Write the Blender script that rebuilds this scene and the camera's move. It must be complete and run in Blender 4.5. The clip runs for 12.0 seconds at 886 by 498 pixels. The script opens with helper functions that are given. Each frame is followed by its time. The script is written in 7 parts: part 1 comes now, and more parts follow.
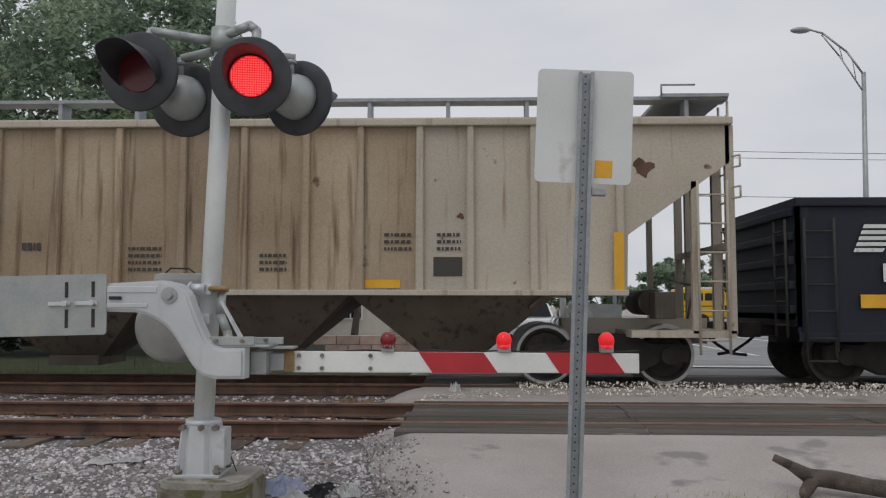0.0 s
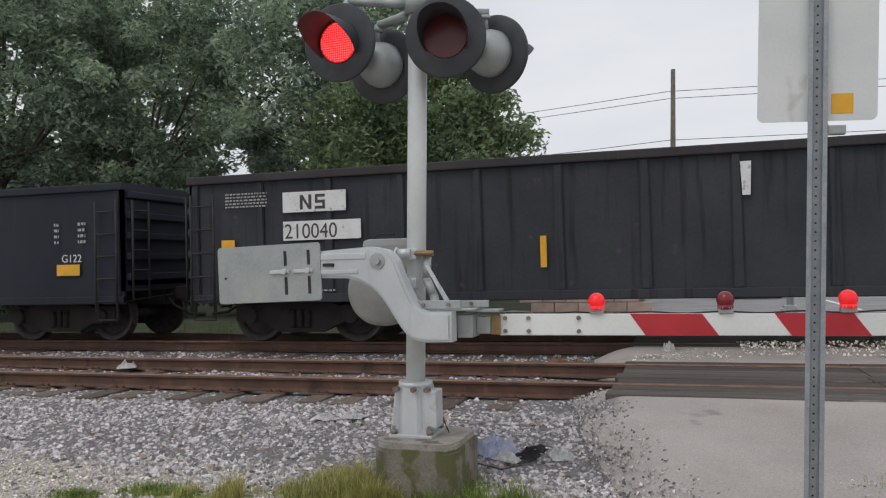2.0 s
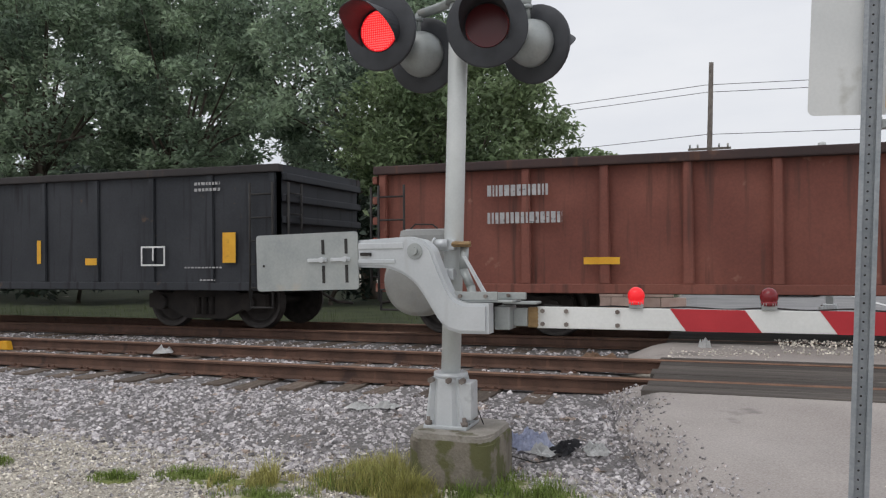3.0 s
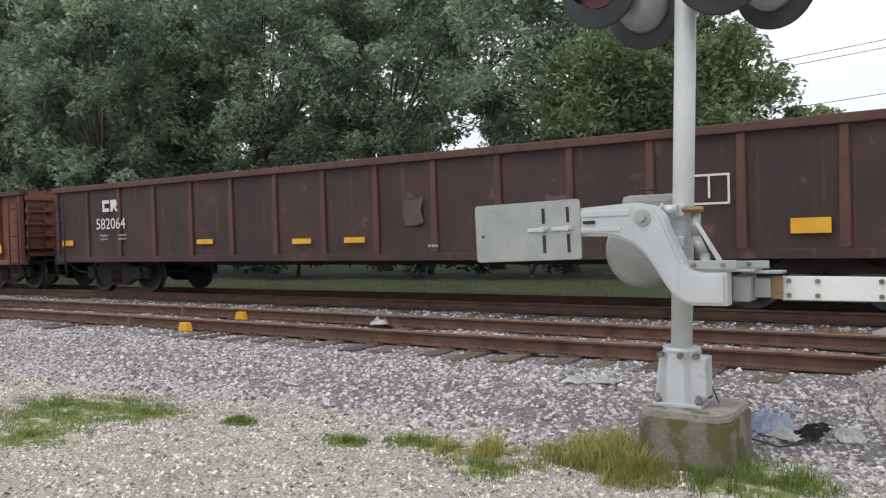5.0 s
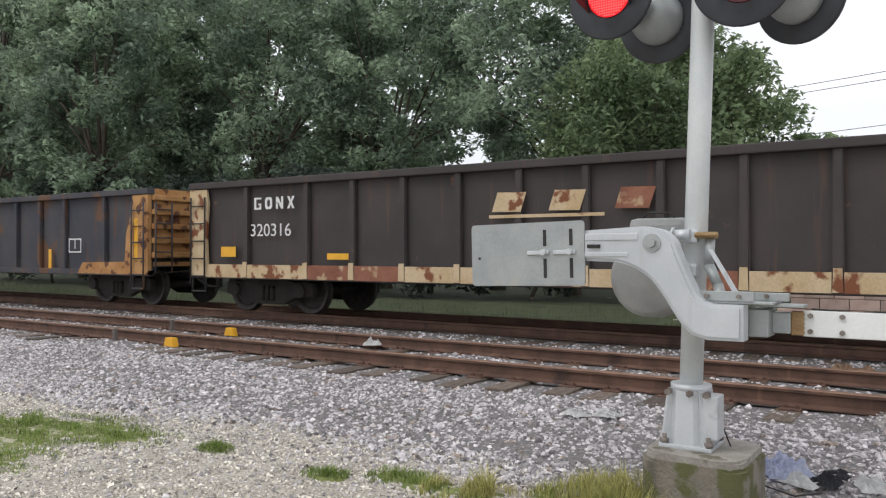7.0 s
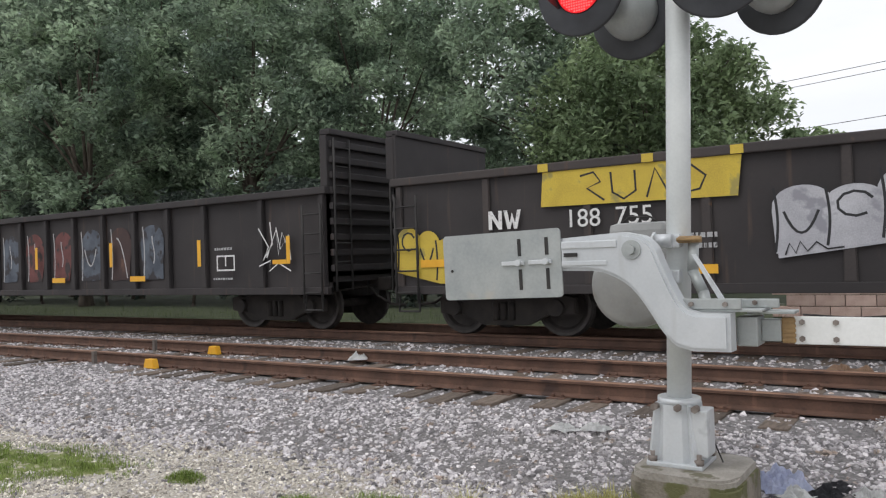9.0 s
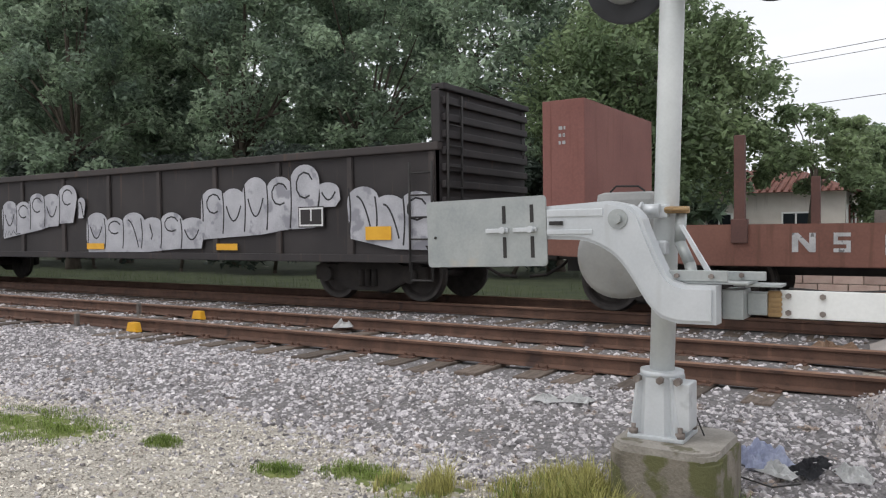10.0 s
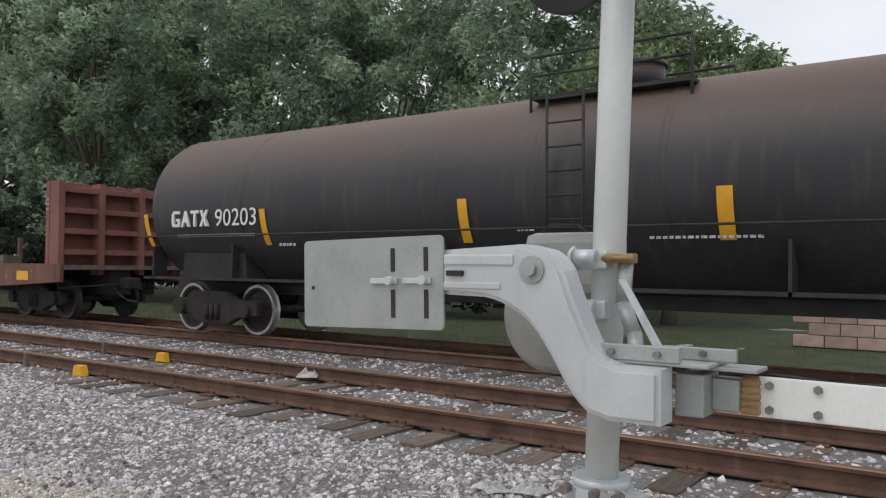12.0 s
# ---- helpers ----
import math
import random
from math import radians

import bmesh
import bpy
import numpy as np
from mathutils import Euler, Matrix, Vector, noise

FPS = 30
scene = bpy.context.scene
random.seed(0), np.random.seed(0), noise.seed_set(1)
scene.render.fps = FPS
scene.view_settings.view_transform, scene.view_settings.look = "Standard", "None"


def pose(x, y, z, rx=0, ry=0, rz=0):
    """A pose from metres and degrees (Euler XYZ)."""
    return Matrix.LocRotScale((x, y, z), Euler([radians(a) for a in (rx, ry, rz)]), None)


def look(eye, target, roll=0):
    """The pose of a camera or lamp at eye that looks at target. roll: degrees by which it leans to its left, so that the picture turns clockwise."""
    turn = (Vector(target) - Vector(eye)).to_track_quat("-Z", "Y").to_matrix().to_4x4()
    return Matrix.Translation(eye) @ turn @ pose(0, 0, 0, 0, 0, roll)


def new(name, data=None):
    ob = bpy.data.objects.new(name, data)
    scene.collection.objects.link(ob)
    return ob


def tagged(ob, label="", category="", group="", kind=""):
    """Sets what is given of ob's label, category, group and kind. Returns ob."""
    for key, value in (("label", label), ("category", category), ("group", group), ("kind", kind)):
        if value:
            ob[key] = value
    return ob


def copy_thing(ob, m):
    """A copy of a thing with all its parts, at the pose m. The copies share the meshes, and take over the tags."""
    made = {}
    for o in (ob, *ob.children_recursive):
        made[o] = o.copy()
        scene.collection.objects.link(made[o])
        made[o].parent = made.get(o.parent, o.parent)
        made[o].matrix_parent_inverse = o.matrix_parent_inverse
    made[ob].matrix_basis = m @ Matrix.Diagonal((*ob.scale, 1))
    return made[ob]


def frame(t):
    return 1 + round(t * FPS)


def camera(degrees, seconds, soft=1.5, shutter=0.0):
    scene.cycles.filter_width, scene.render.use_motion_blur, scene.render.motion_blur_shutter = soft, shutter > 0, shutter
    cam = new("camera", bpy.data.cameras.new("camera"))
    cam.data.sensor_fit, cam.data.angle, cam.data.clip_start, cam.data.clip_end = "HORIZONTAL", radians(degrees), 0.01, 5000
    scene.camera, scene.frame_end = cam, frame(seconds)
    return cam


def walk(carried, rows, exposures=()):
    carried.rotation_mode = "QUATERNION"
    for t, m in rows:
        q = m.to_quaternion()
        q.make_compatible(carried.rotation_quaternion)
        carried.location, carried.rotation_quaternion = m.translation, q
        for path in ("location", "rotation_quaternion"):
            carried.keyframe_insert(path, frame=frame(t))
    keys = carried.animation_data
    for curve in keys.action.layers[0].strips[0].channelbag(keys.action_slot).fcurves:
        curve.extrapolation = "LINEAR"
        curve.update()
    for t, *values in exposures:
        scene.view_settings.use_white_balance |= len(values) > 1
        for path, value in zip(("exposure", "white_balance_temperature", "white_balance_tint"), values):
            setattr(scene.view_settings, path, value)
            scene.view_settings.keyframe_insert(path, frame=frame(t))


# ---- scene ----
cam = camera(59.1, 12.0, soft=1.2)
PATH = [
    (0, (0.798, -0.021, 1.585), (0.735, 1.972, 1.731), 0.1),
    (0.3, (0.828, 0.04, 1.622), (0.877, 2.038, 1.707), -1.8),
    (0.4, (0.839, 0.055, 1.642), (0.889, 2.053, 1.703), -2.4),
    (0.5, (0.85, 0.046, 1.619), (0.877, 2.046, 1.653), -2.4),
    (0.6, (0.863, 0.062, 1.604), (0.796, 2.061, 1.62), -2.3),
    (0.7, (0.855, 0.084, 1.598), (0.657, 2.075, 1.613), -1.6),
    (0.8, (0.828, 0.119, 1.597), (0.528, 2.097, 1.618), -0.2),
    (1, (0.801, 0.162, 1.619), (0.393, 2.119, 1.662), 0.4),
    (1.5, (0.775, 0.174, 1.623), (0.274, 2.11, 1.679), -1.6),
    (2, (0.764, 0.173, 1.617), (0.191, 2.088, 1.658), -1.4),
    (2.5, (0.726, 0.197, 1.615), (0.102, 2.097, 1.642), -0.7),
    (4.3, (0.645, 0.138, 1.595), (-0.26, 1.922, 1.59), 0.0),
    (4.5, (0.581, 0.225, 1.607), (-0.42, 1.956, 1.592), -0.1),
    (5, (0.463, 0.265, 1.579), (-0.63, 1.94, 1.543), -1.5),
    (5.5, (0.425, 0.393, 1.581), (-0.726, 2.028, 1.533), -0.6),
    (6, (0.39, 0.524, 1.601), (-0.823, 2.114, 1.602), 0.8),
    (6.5, (0.365, 0.518, 1.594), (-0.836, 2.117, 1.618), 0.8),
    (7, (0.295, 0.625, 1.589), (-0.801, 2.298, 1.601), 0.1),
    (8.8, (0.3, 0.946, 1.615), (-0.806, 2.612, 1.656), -0.5),
    (9, (0.28, 0.949, 1.631), (-0.807, 2.628, 1.659), -1.8),
    (9.5, (0.265, 0.97, 1.601), (-0.772, 2.68, 1.59), -0.1),
    (10, (0.265, 1.064, 1.601), (-0.804, 2.754, 1.554), -0.6),
    (10.5, (0.293, 1.173, 1.603), (-0.819, 2.835, 1.572), 0.1),
    (11, (0.262, 1.472, 1.589), (-0.817, 3.156, 1.594), -1.4),
    (11.5, (0.275, 1.934, 1.618), (-0.693, 3.684, 1.63), -0.4),
    (12, (0.282, 2.465, 1.662), (-0.871, 4.099, 1.708), 0.6),
]
# the clip's camera darkens and brightens its picture on the way
EXPOSURES = [(0.0, -0.25), (0.5, -0.3), (1.0, -0.22), (1.5, -0.08), (2.5, 0.03), (4.4, 0.28), (5.5, 0.45), (9.0, 0.37), (10.5, 0.40), (11.5, 0.45), (12.0, 0.18)]
walk(cam, [(t, look(eye, target, roll)) for t, eye, target, roll in PATH], EXPOSURES)

# ---- world and light ----
world = bpy.data.worlds.new("overcast_sky")
scene.world = world
world.use_nodes = True
wn, wl = world.node_tree.nodes, world.node_tree.links
wn.clear()
w_out = wn.new("ShaderNodeOutputWorld")
w_bg = wn.new("ShaderNodeBackground")
w_sky = wn.new("ShaderNodeTexSky")
w_sky.sky_type, w_sky.sun_disc = "NISHITA", False
w_sky.sun_elevation, w_sky.sun_rotation = radians(58), radians(160)
w_sky.air_density, w_sky.dust_density = 1.0, 4.0
w_co = wn.new("ShaderNodeTexCoord")
w_map = wn.new("ShaderNodeMapping")
w_map.inputs["Scale"].default_value = (1.0, 1.0, 3.2)
w_noise = wn.new("ShaderNodeTexNoise")
w_noise.inputs["Scale"].default_value, w_noise.inputs["Detail"].default_value = 2.2, 6.0
w_ramp = wn.new("ShaderNodeValToRGB")
w_ramp.color_ramp.elements[0].position, w_ramp.color_ramp.elements[0].color = 0.32, (6.9, 7.15, 7.75, 1)
w_ramp.color_ramp.elements[1].position, w_ramp.color_ramp.elements[1].color = 0.68, (8.5, 8.6, 8.9, 1)
w_mix = wn.new("ShaderNodeMix")
w_mix.data_type = "RGBA"
w_mix.inputs["Factor"].default_value = 0.93
wl.new(w_co.outputs["Generated"], w_map.inputs["Vector"])
wl.new(w_map.outputs["Vector"], w_noise.inputs["Vector"])
wl.new(w_noise.outputs["Fac"], w_ramp.inputs["Fac"])
wl.new(w_sky.outputs["Color"], w_mix.inputs[6])
wl.new(w_ramp.outputs["Color"], w_mix.inputs[7])
wl.new(w_mix.outputs[2], w_bg.inputs["Color"])
w_bg.inputs["Strength"].default_value = 0.1
wl.new(w_bg.outputs["Background"], w_out.inputs["Surface"])

sun = new("sun", bpy.data.lights.new("sun", "SUN"))
sun.data.energy, sun.data.angle, sun.data.color = 0.7, radians(30), (1.0, 0.97, 0.93)
sun.matrix_basis = look((0, 0, 60), (18, 34, 0))

# ---- materials ----


def surf(name, c1, c2, scale=6.0, rough=0.7, metal=0.0, bump=0.15, fine=60.0, spot=None, spot_scale=3.0, spot_at=0.62,
         streak=None, streak_at=0.58, island=0.0, piece=0.0, squash=(1, 1, 1), grain=0.22, gloss=0.5):
    """A worn surface: two tones at a large and a fine scale, spots of another colour, vertical streaks, relief."""
    m = bpy.data.materials.new(name)
    m.use_nodes = True
    n, l = m.node_tree.nodes, m.node_tree.links
    b = n["Principled BSDF"]
    b.inputs["Metallic"].default_value, b.inputs["Specular IOR Level"].default_value = metal, gloss
    co = n.new("ShaderNodeTexCoord")
    mp = n.new("ShaderNodeMapping")
    mp.inputs["Scale"].default_value = squash
    l.new(co.outputs["Object"], mp.inputs["Vector"])

    def noise_of(s, detail=5.0, vec=None):
        t = n.new("ShaderNodeTexNoise")
        t.inputs["Scale"].default_value, t.inputs["Detail"].default_value = s, detail
        l.new(vec or mp.outputs["Vector"], t.inputs["Vector"])
        return t.outputs["Fac"]

    def ramp(fac, lo, hi):
        r = n.new("ShaderNodeMapRange")
        r.inputs["From Min"].default_value, r.inputs["From Max"].default_value = lo, hi
        l.new(fac, r.inputs["Value"])
        return r.outputs["Result"]

    def mix(fac, a, c, mode="MIX"):
        x = n.new("ShaderNodeMix")
        x.data_type, x.blend_type = "RGBA", mode
        if isinstance(fac, float):
            x.inputs["Factor"].default_value = fac
        else:
            l.new(fac, x.inputs["Factor"])
        for k, v in ((6, a), (7, c)):
            if isinstance(v, tuple):
                x.inputs[k].default_value = (*v, 1)
            else:
                l.new(v, x.inputs[k])
        return x.outputs[2]

    big, small = noise_of(scale), noise_of(fine, 3.0)
    col = mix(ramp(big, 0.35, 0.65), c1, c2)
    col = mix(grain, col, mix(ramp(small, 0.3, 0.7), tuple(v * 0.6 for v in c1), tuple(min(1, v * 1.25) for v in c2)))
    if streak:
        sm = n.new("ShaderNodeMapping")
        sm.inputs["Scale"].default_value = (5.0, 5.0, 0.35)
        l.new(co.outputs["Object"], sm.inputs["Vector"])
        col = mix(ramp(noise_of(1.6, 6.0, sm.outputs["Vector"]), streak_at, streak_at + 0.16), col, streak)
    if spot:
        col = mix(ramp(noise_of(spot_scale, 8.0), spot_at, spot_at + 0.06), col, spot)
    if island or piece:
        if island:
            rnd = n.new("ShaderNodeNewGeometry").outputs["Random Per Island"]
        else:
            rnd = n.new("ShaderNodeObjectInfo").outputs["Random"]
        hv = n.new("ShaderNodeHueSaturation")
        l.new(ramp(rnd, 0, 1), hv.inputs["Value"])
        r = hv.inputs["Value"].links[0].from_node
        r.inputs["To Min"].default_value, r.inputs["To Max"].default_value = 1 - (island or piece), 1 + (island or piece)
        l.new(col, hv.inputs["Color"])
        col = hv.outputs["Color"]
    l.new(col, b.inputs["Base Color"])
    rr = n.new("ShaderNodeMapRange")
    rr.inputs["To Min"].default_value, rr.inputs["To Max"].default_value = max(0.05, rough - 0.12), min(1, rough + 0.12)
    l.new(small, rr.inputs["Value"])
    l.new(rr.outputs["Result"], b.inputs["Roughness"])
    if bump:
        bp = n.new("ShaderNodeBump")
        bp.inputs["Strength"].default_value, bp.inputs["Distance"].default_value = bump, 0.01
        l.new(small, bp.inputs["Height"])
        l.new(bp.outputs["Normal"], b.inputs["Normal"])
    return m


def plain(name, c, rough=0.6, metal=0.0, glow=0.0):
    m = bpy.data.materials.new(name)
    m.use_nodes = True
    b = m.node_tree.nodes["Principled BSDF"]
    b.inputs["Base Color"].default_value, b.inputs["Roughness"].default_value = (*c, 1), rough
    b.inputs["Metallic"].default_value = metal
    if glow:
        b.inputs["Emission Color"].default_value, b.inputs["Emission Strength"].default_value = (*c, 1), glow
    return m


def leafy(name, c1, c2, through_light=0.35):
    """Leaves: two greens in patches, each leaf a little different, and some light let through."""
    m = surf(name, c1, c2, scale=0.45, rough=0.55, bump=0.0, fine=6.0, island=0.5)
    n, l = m.node_tree.nodes, m.node_tree.links
    b = n["Principled BSDF"]
    b.inputs["Specular IOR Level"].default_value = 0.3
    t = n.new("ShaderNodeBsdfTranslucent")
    l.new(b.inputs["Base Color"].links[0].from_socket, t.inputs["Color"])
    x = n.new("ShaderNodeMixShader")
    x.inputs["Fac"].default_value = through_light
    l.new(b.outputs["BSDF"], x.inputs[1])
    l.new(t.outputs["BSDF"], x.inputs[2])
    l.new(x.outputs["Shader"], n["Material Output"].inputs["Surface"])
    return m


RUST = (0.13, 0.055, 0.03)
M_rail = surf("rusty_rail_steel", (0.076, 0.042, 0.030), (0.148, 0.080, 0.055), 4, 0.8, 0.05, spot=(0.06, 0.034, 0.027), streak=(0.20, 0.108, 0.072), streak_at=0.6)
M_railtop = surf("worn_rail_head", (0.16, 0.085, 0.055), (0.26, 0.150, 0.10), 5, 0.5, 0.35)
M_tie = surf("weathered_tie_wood", (0.075, 0.055, 0.042), (0.16, 0.125, 0.10), 5, 0.9, squash=(6, 1, 1), bump=0.4, piece=0.3)
M_stone = surf("ballast_stone", (0.27, 0.25, 0.262), (0.56, 0.53, 0.53), 26, 0.85, island=0.70, bump=0.5, spot=(0.30, 0.24, 0.20), spot_scale=7, spot_at=0.60)
M_shell = surf("pale_limestone_chip", (0.46, 0.42, 0.36), (0.70, 0.655, 0.58), 9, 0.9, island=0.6, bump=0.2)
M_soil = surf("gravelly_soil", (0.31, 0.28, 0.235), (0.50, 0.46, 0.395), 1.6, 0.95, bump=0.9, fine=75, grain=0.6, spot=(0.17, 0.15, 0.12), spot_scale=42, spot_at=0.56)
M_concrete = surf("worn_pavement_concrete", (0.33, 0.295, 0.275), (0.46, 0.42, 0.395), 0.9, 0.9, bump=0.45, fine=70, grain=0.32,
                  spot=(0.25, 0.23, 0.215), spot_scale=1.6, spot_at=0.60)
M_asphalt = surf("grey_asphalt", (0.20, 0.20, 0.205), (0.29, 0.285, 0.285), 0.7, 0.9, bump=0.4, fine=80)
M_panel = surf("crossing_timber", (0.060, 0.052, 0.046), (0.125, 0.11, 0.098), 3, 0.9, squash=(0.3, 3, 1), bump=0.4, piece=0.25,
               spot=(0.28, 0.26, 0.24), spot_scale=2.2, spot_at=0.6)
M_found = surf("mossy_foundation_concrete", (0.17, 0.15, 0.12), (0.27, 0.24, 0.20), 6, 0.95, bump=0.7, spot=(0.115, 0.115, 0.05), spot_scale=4.5, spot_at=0.50, streak=(0.12, 0.105, 0.08), streak_at=0.55)
M_capstone = surf("worn_capstone_concrete", (0.24, 0.22, 0.19), (0.36, 0.335, 0.30), 7, 0.95, bump=0.6, spot=(0.13, 0.12, 0.08), spot_scale=6, spot_at=0.58)
M_silver = surf("aluminium_paint", grain=0.08, c1=(0.52, 0.545, 0.56), c2=(0.62, 0.64, 0.655), scale=3, rough=0.42, metal=0.25, bump=0.02, spot=(0.40, 0.42, 0.43), spot_at=0.66,
                streak=(0.45, 0.46, 0.46), streak_at=0.62)
M_pole = surf("white_mast_paint", grain=0.08, c1=(0.53, 0.555, 0.55), c2=(0.62, 0.64, 0.63), scale=3, rough=0.5, metal=0.0, bump=0.06, streak=(0.40, 0.41, 0.39), streak_at=0.58)
M_galv = surf("galvanised_plate", grain=0.14, c1=(0.33, 0.355, 0.355), c2=(0.42, 0.44, 0.43), scale=5, rough=0.5, metal=0.45, bump=0.06, spot=(0.45, 0.42, 0.36), spot_scale=2.0, spot_at=0.63)
M_dull = surf("dulled_aluminium_paint", grain=0.08, c1=(0.27, 0.275, 0.27), c2=(0.36, 0.36, 0.35), scale=4, rough=0.6, metal=0.1, bump=0.05, spot=(0.28, 0.27, 0.25), spot_at=0.6)
M_post = surf("galvanised_post", (0.26, 0.29, 0.31), (0.36, 0.38, 0.40), 8, 0.55, 0.4, bump=0.1)
M_signback = surf("sign_back_aluminium", grain=0.08, c1=(0.60, 0.615, 0.61), c2=(0.68, 0.69, 0.68), scale=2, rough=0.5, metal=0.15, bump=0.03, spot=(0.50, 0.50, 0.47), spot_at=0.64)
M_hood = surf("black_signal_paint", grain=0.08, c1=(0.030, 0.032, 0.038), c2=(0.05, 0.054, 0.062), scale=6, rough=0.55, metal=0.0, bump=0.1)
M_bolt = surf("dull_steel_bolt", (0.15, 0.12, 0.105), (0.27, 0.235, 0.21), 20, 0.7, 0.3)
M_brass = surf("copper_terminal", (0.27, 0.17, 0.08), (0.40, 0.27, 0.13), 12, 0.5, 0.4)
M_armwhite = surf("gate_arm_white", grain=0.08, c1=(0.72, 0.73, 0.71), c2=(0.80, 0.81, 0.79), scale=2, rough=0.5, bump=0.03, spot=(0.60, 0.60, 0.56), spot_at=0.66)
M_armred = surf("gate_arm_red", grain=0.08, c1=(0.42, 0.02, 0.03), c2=(0.52, 0.03, 0.04), scale=3, rough=0.45, bump=0.03)
M_redlens = plain("unlit_red_lens", (0.10, 0.012, 0.016), 0.25)
M_led = plain("red_diode_glow", (1.0, 0.10, 0.10), 0.4, glow=1.6)
M_ledboard = plain("red_diode_board", (0.50, 0.004, 0.010), 0.5, glow=0.75)
M_globe = plain("red_globe_glow", (0.70, 0.012, 0.018), 0.3, glow=0.55)
M_globe_off = plain("red_globe", (0.20, 0.015, 0.02), 0.25)
M_yellow = surf("yellow_reflector", grain=0.08, c1=(0.72, 0.36, 0.02), c2=(0.80, 0.43, 0.03), scale=5, rough=0.5, bump=0.0, spot=(0.5, 0.25, 0.03), spot_at=0.66)
M_letter = surf("white_stencil_paint", (0.66, 0.66, 0.65), (0.76, 0.76, 0.75), 7, 0.6, bump=0.0, spot=(0.42, 0.42, 0.42), spot_scale=14, spot_at=0.62)
M_letterdark = plain("dark_stencil_paint", (0.06, 0.055, 0.05), 0.7)
M_wheel = surf("wheel_steel", (0.03, 0.026, 0.024), (0.065, 0.055, 0.05), 6, 0.7, 0.3)
M_tread = surf("polished_wheel_rim", (0.04, 0.035, 0.032), (0.08, 0.07, 0.065), 9, 0.55, 0.4)
M_shine = surf("bright_wheel_rim", (0.40, 0.39, 0.38), (0.5, 0.49, 0.48), 9, 0.4, 0.7)
M_bed = surf("dusty_ballast_bed", (0.085, 0.08, 0.08), (0.22, 0.205, 0.20), 26, 0.95, bump=0.9, fine=48, grain=0.5)
# weedy green soil, made darker to hold the shade seen beneath the train
M_verge = surf("weedy_soil_with_shade", (0.026, 0.036, 0.014), (0.06, 0.072, 0.03), 1.5, 0.95, bump=0.6, fine=30)
M_truck = surf("grimy_truck_steel", (0.02, 0.018, 0.017), (0.045, 0.037, 0.033), 4, 0.85, 0.1, bump=0.3)
M_black = surf("grimy_underframe", (0.02, 0.019, 0.019), (0.045, 0.042, 0.04), 3, 0.85)
# greens raised above real leaf tones, so the colour carries the haze
M_leaf_dark = leafy("haze_lifted_foliage", (0.137, 0.192, 0.148), (0.425, 0.525, 0.370), 0.55)
# the shade under the tree crowns is put into these greens
M_leaf_bush = leafy("bush_foliage_with_shade_in_colour", (0.040, 0.055, 0.045), (0.085, 0.11, 0.085), 0.25)
M_leaf_verge = leafy("verge_grass", (0.055, 0.080, 0.028), (0.12, 0.155, 0.058))
M_leaf_mid = leafy("green_foliage", (0.150, 0.210, 0.115), (0.30, 0.375, 0.205), 0.5)
M_bark = surf("tree_bark", (0.07, 0.055, 0.042), (0.13, 0.105, 0.085), 8, 0.95, bump=0.6, squash=(1, 1, 0.3))
M_grass = leafy("grass_blade", (0.14, 0.21, 0.045), (0.26, 0.33, 0.095))
M_moss = surf("low_green_turf", (0.115, 0.15, 0.04), (0.21, 0.23, 0.075), 7, 0.95, bump=0.9, fine=55, grain=0.5, spot=(0.40, 0.37, 0.27), spot_scale=9, spot_at=0.53)
M_turf = surf("olive_turf_soil", (0.099, 0.087, 0.043), (0.167, 0.143, 0.081), 2.5, 0.95, bump=0.7, fine=40, spot=(0.42, 0.40, 0.34), spot_scale=9, spot_at=0.66)
M_drygrass = leafy("dry_grass_blade", (0.31, 0.30, 0.09), (0.48, 0.45, 0.18))
M_wood = surf("weathered_wood", (0.10, 0.085, 0.075), (0.19, 0.165, 0.145), 5, 0.9, bump=0.5)
M_log = surf("dead_branch_bark", (0.065, 0.05, 0.042), (0.13, 0.105, 0.09), 9, 0.95, bump=0.7)

# ---- mesh helpers ----


def mesh_of(name, bm, mats, smooth=False):
    me = bpy.data.meshes.new(name)
    bm.to_mesh(me)
    bm.free()
    for m in (mats if isinstance(mats, (list, tuple)) else [mats]):
        me.materials.append(m)
    if smooth:
        for p in me.polygons:
            p.use_smooth = True
    return me


def part(name, data, material, parent, label="", smooth=False):
    """Links a bmesh, or a mesh that is shared, as one object under a thing or a part."""
    me = data if isinstance(data, bpy.types.Mesh) else mesh_of(name, data, material, smooth)
    ob = new(name, me)
    ob.parent = parent
    if label:
        tagged(ob, label)
    return ob


def thing(name, label, category, group="", m=None):
    ob = tagged(new(name), label, category, group)
    ob.empty_display_size = 0.2
    if m is not None:
        ob.matrix_basis = m
    return ob


def single(name, bm, mats, label, category, group="", kind="", smooth=False, m=None):
    ob = tagged(new(name, mesh_of(name, bm, mats, smooth)), label, category, group, kind)
    if m is not None:
        ob.matrix_basis = m
    return ob


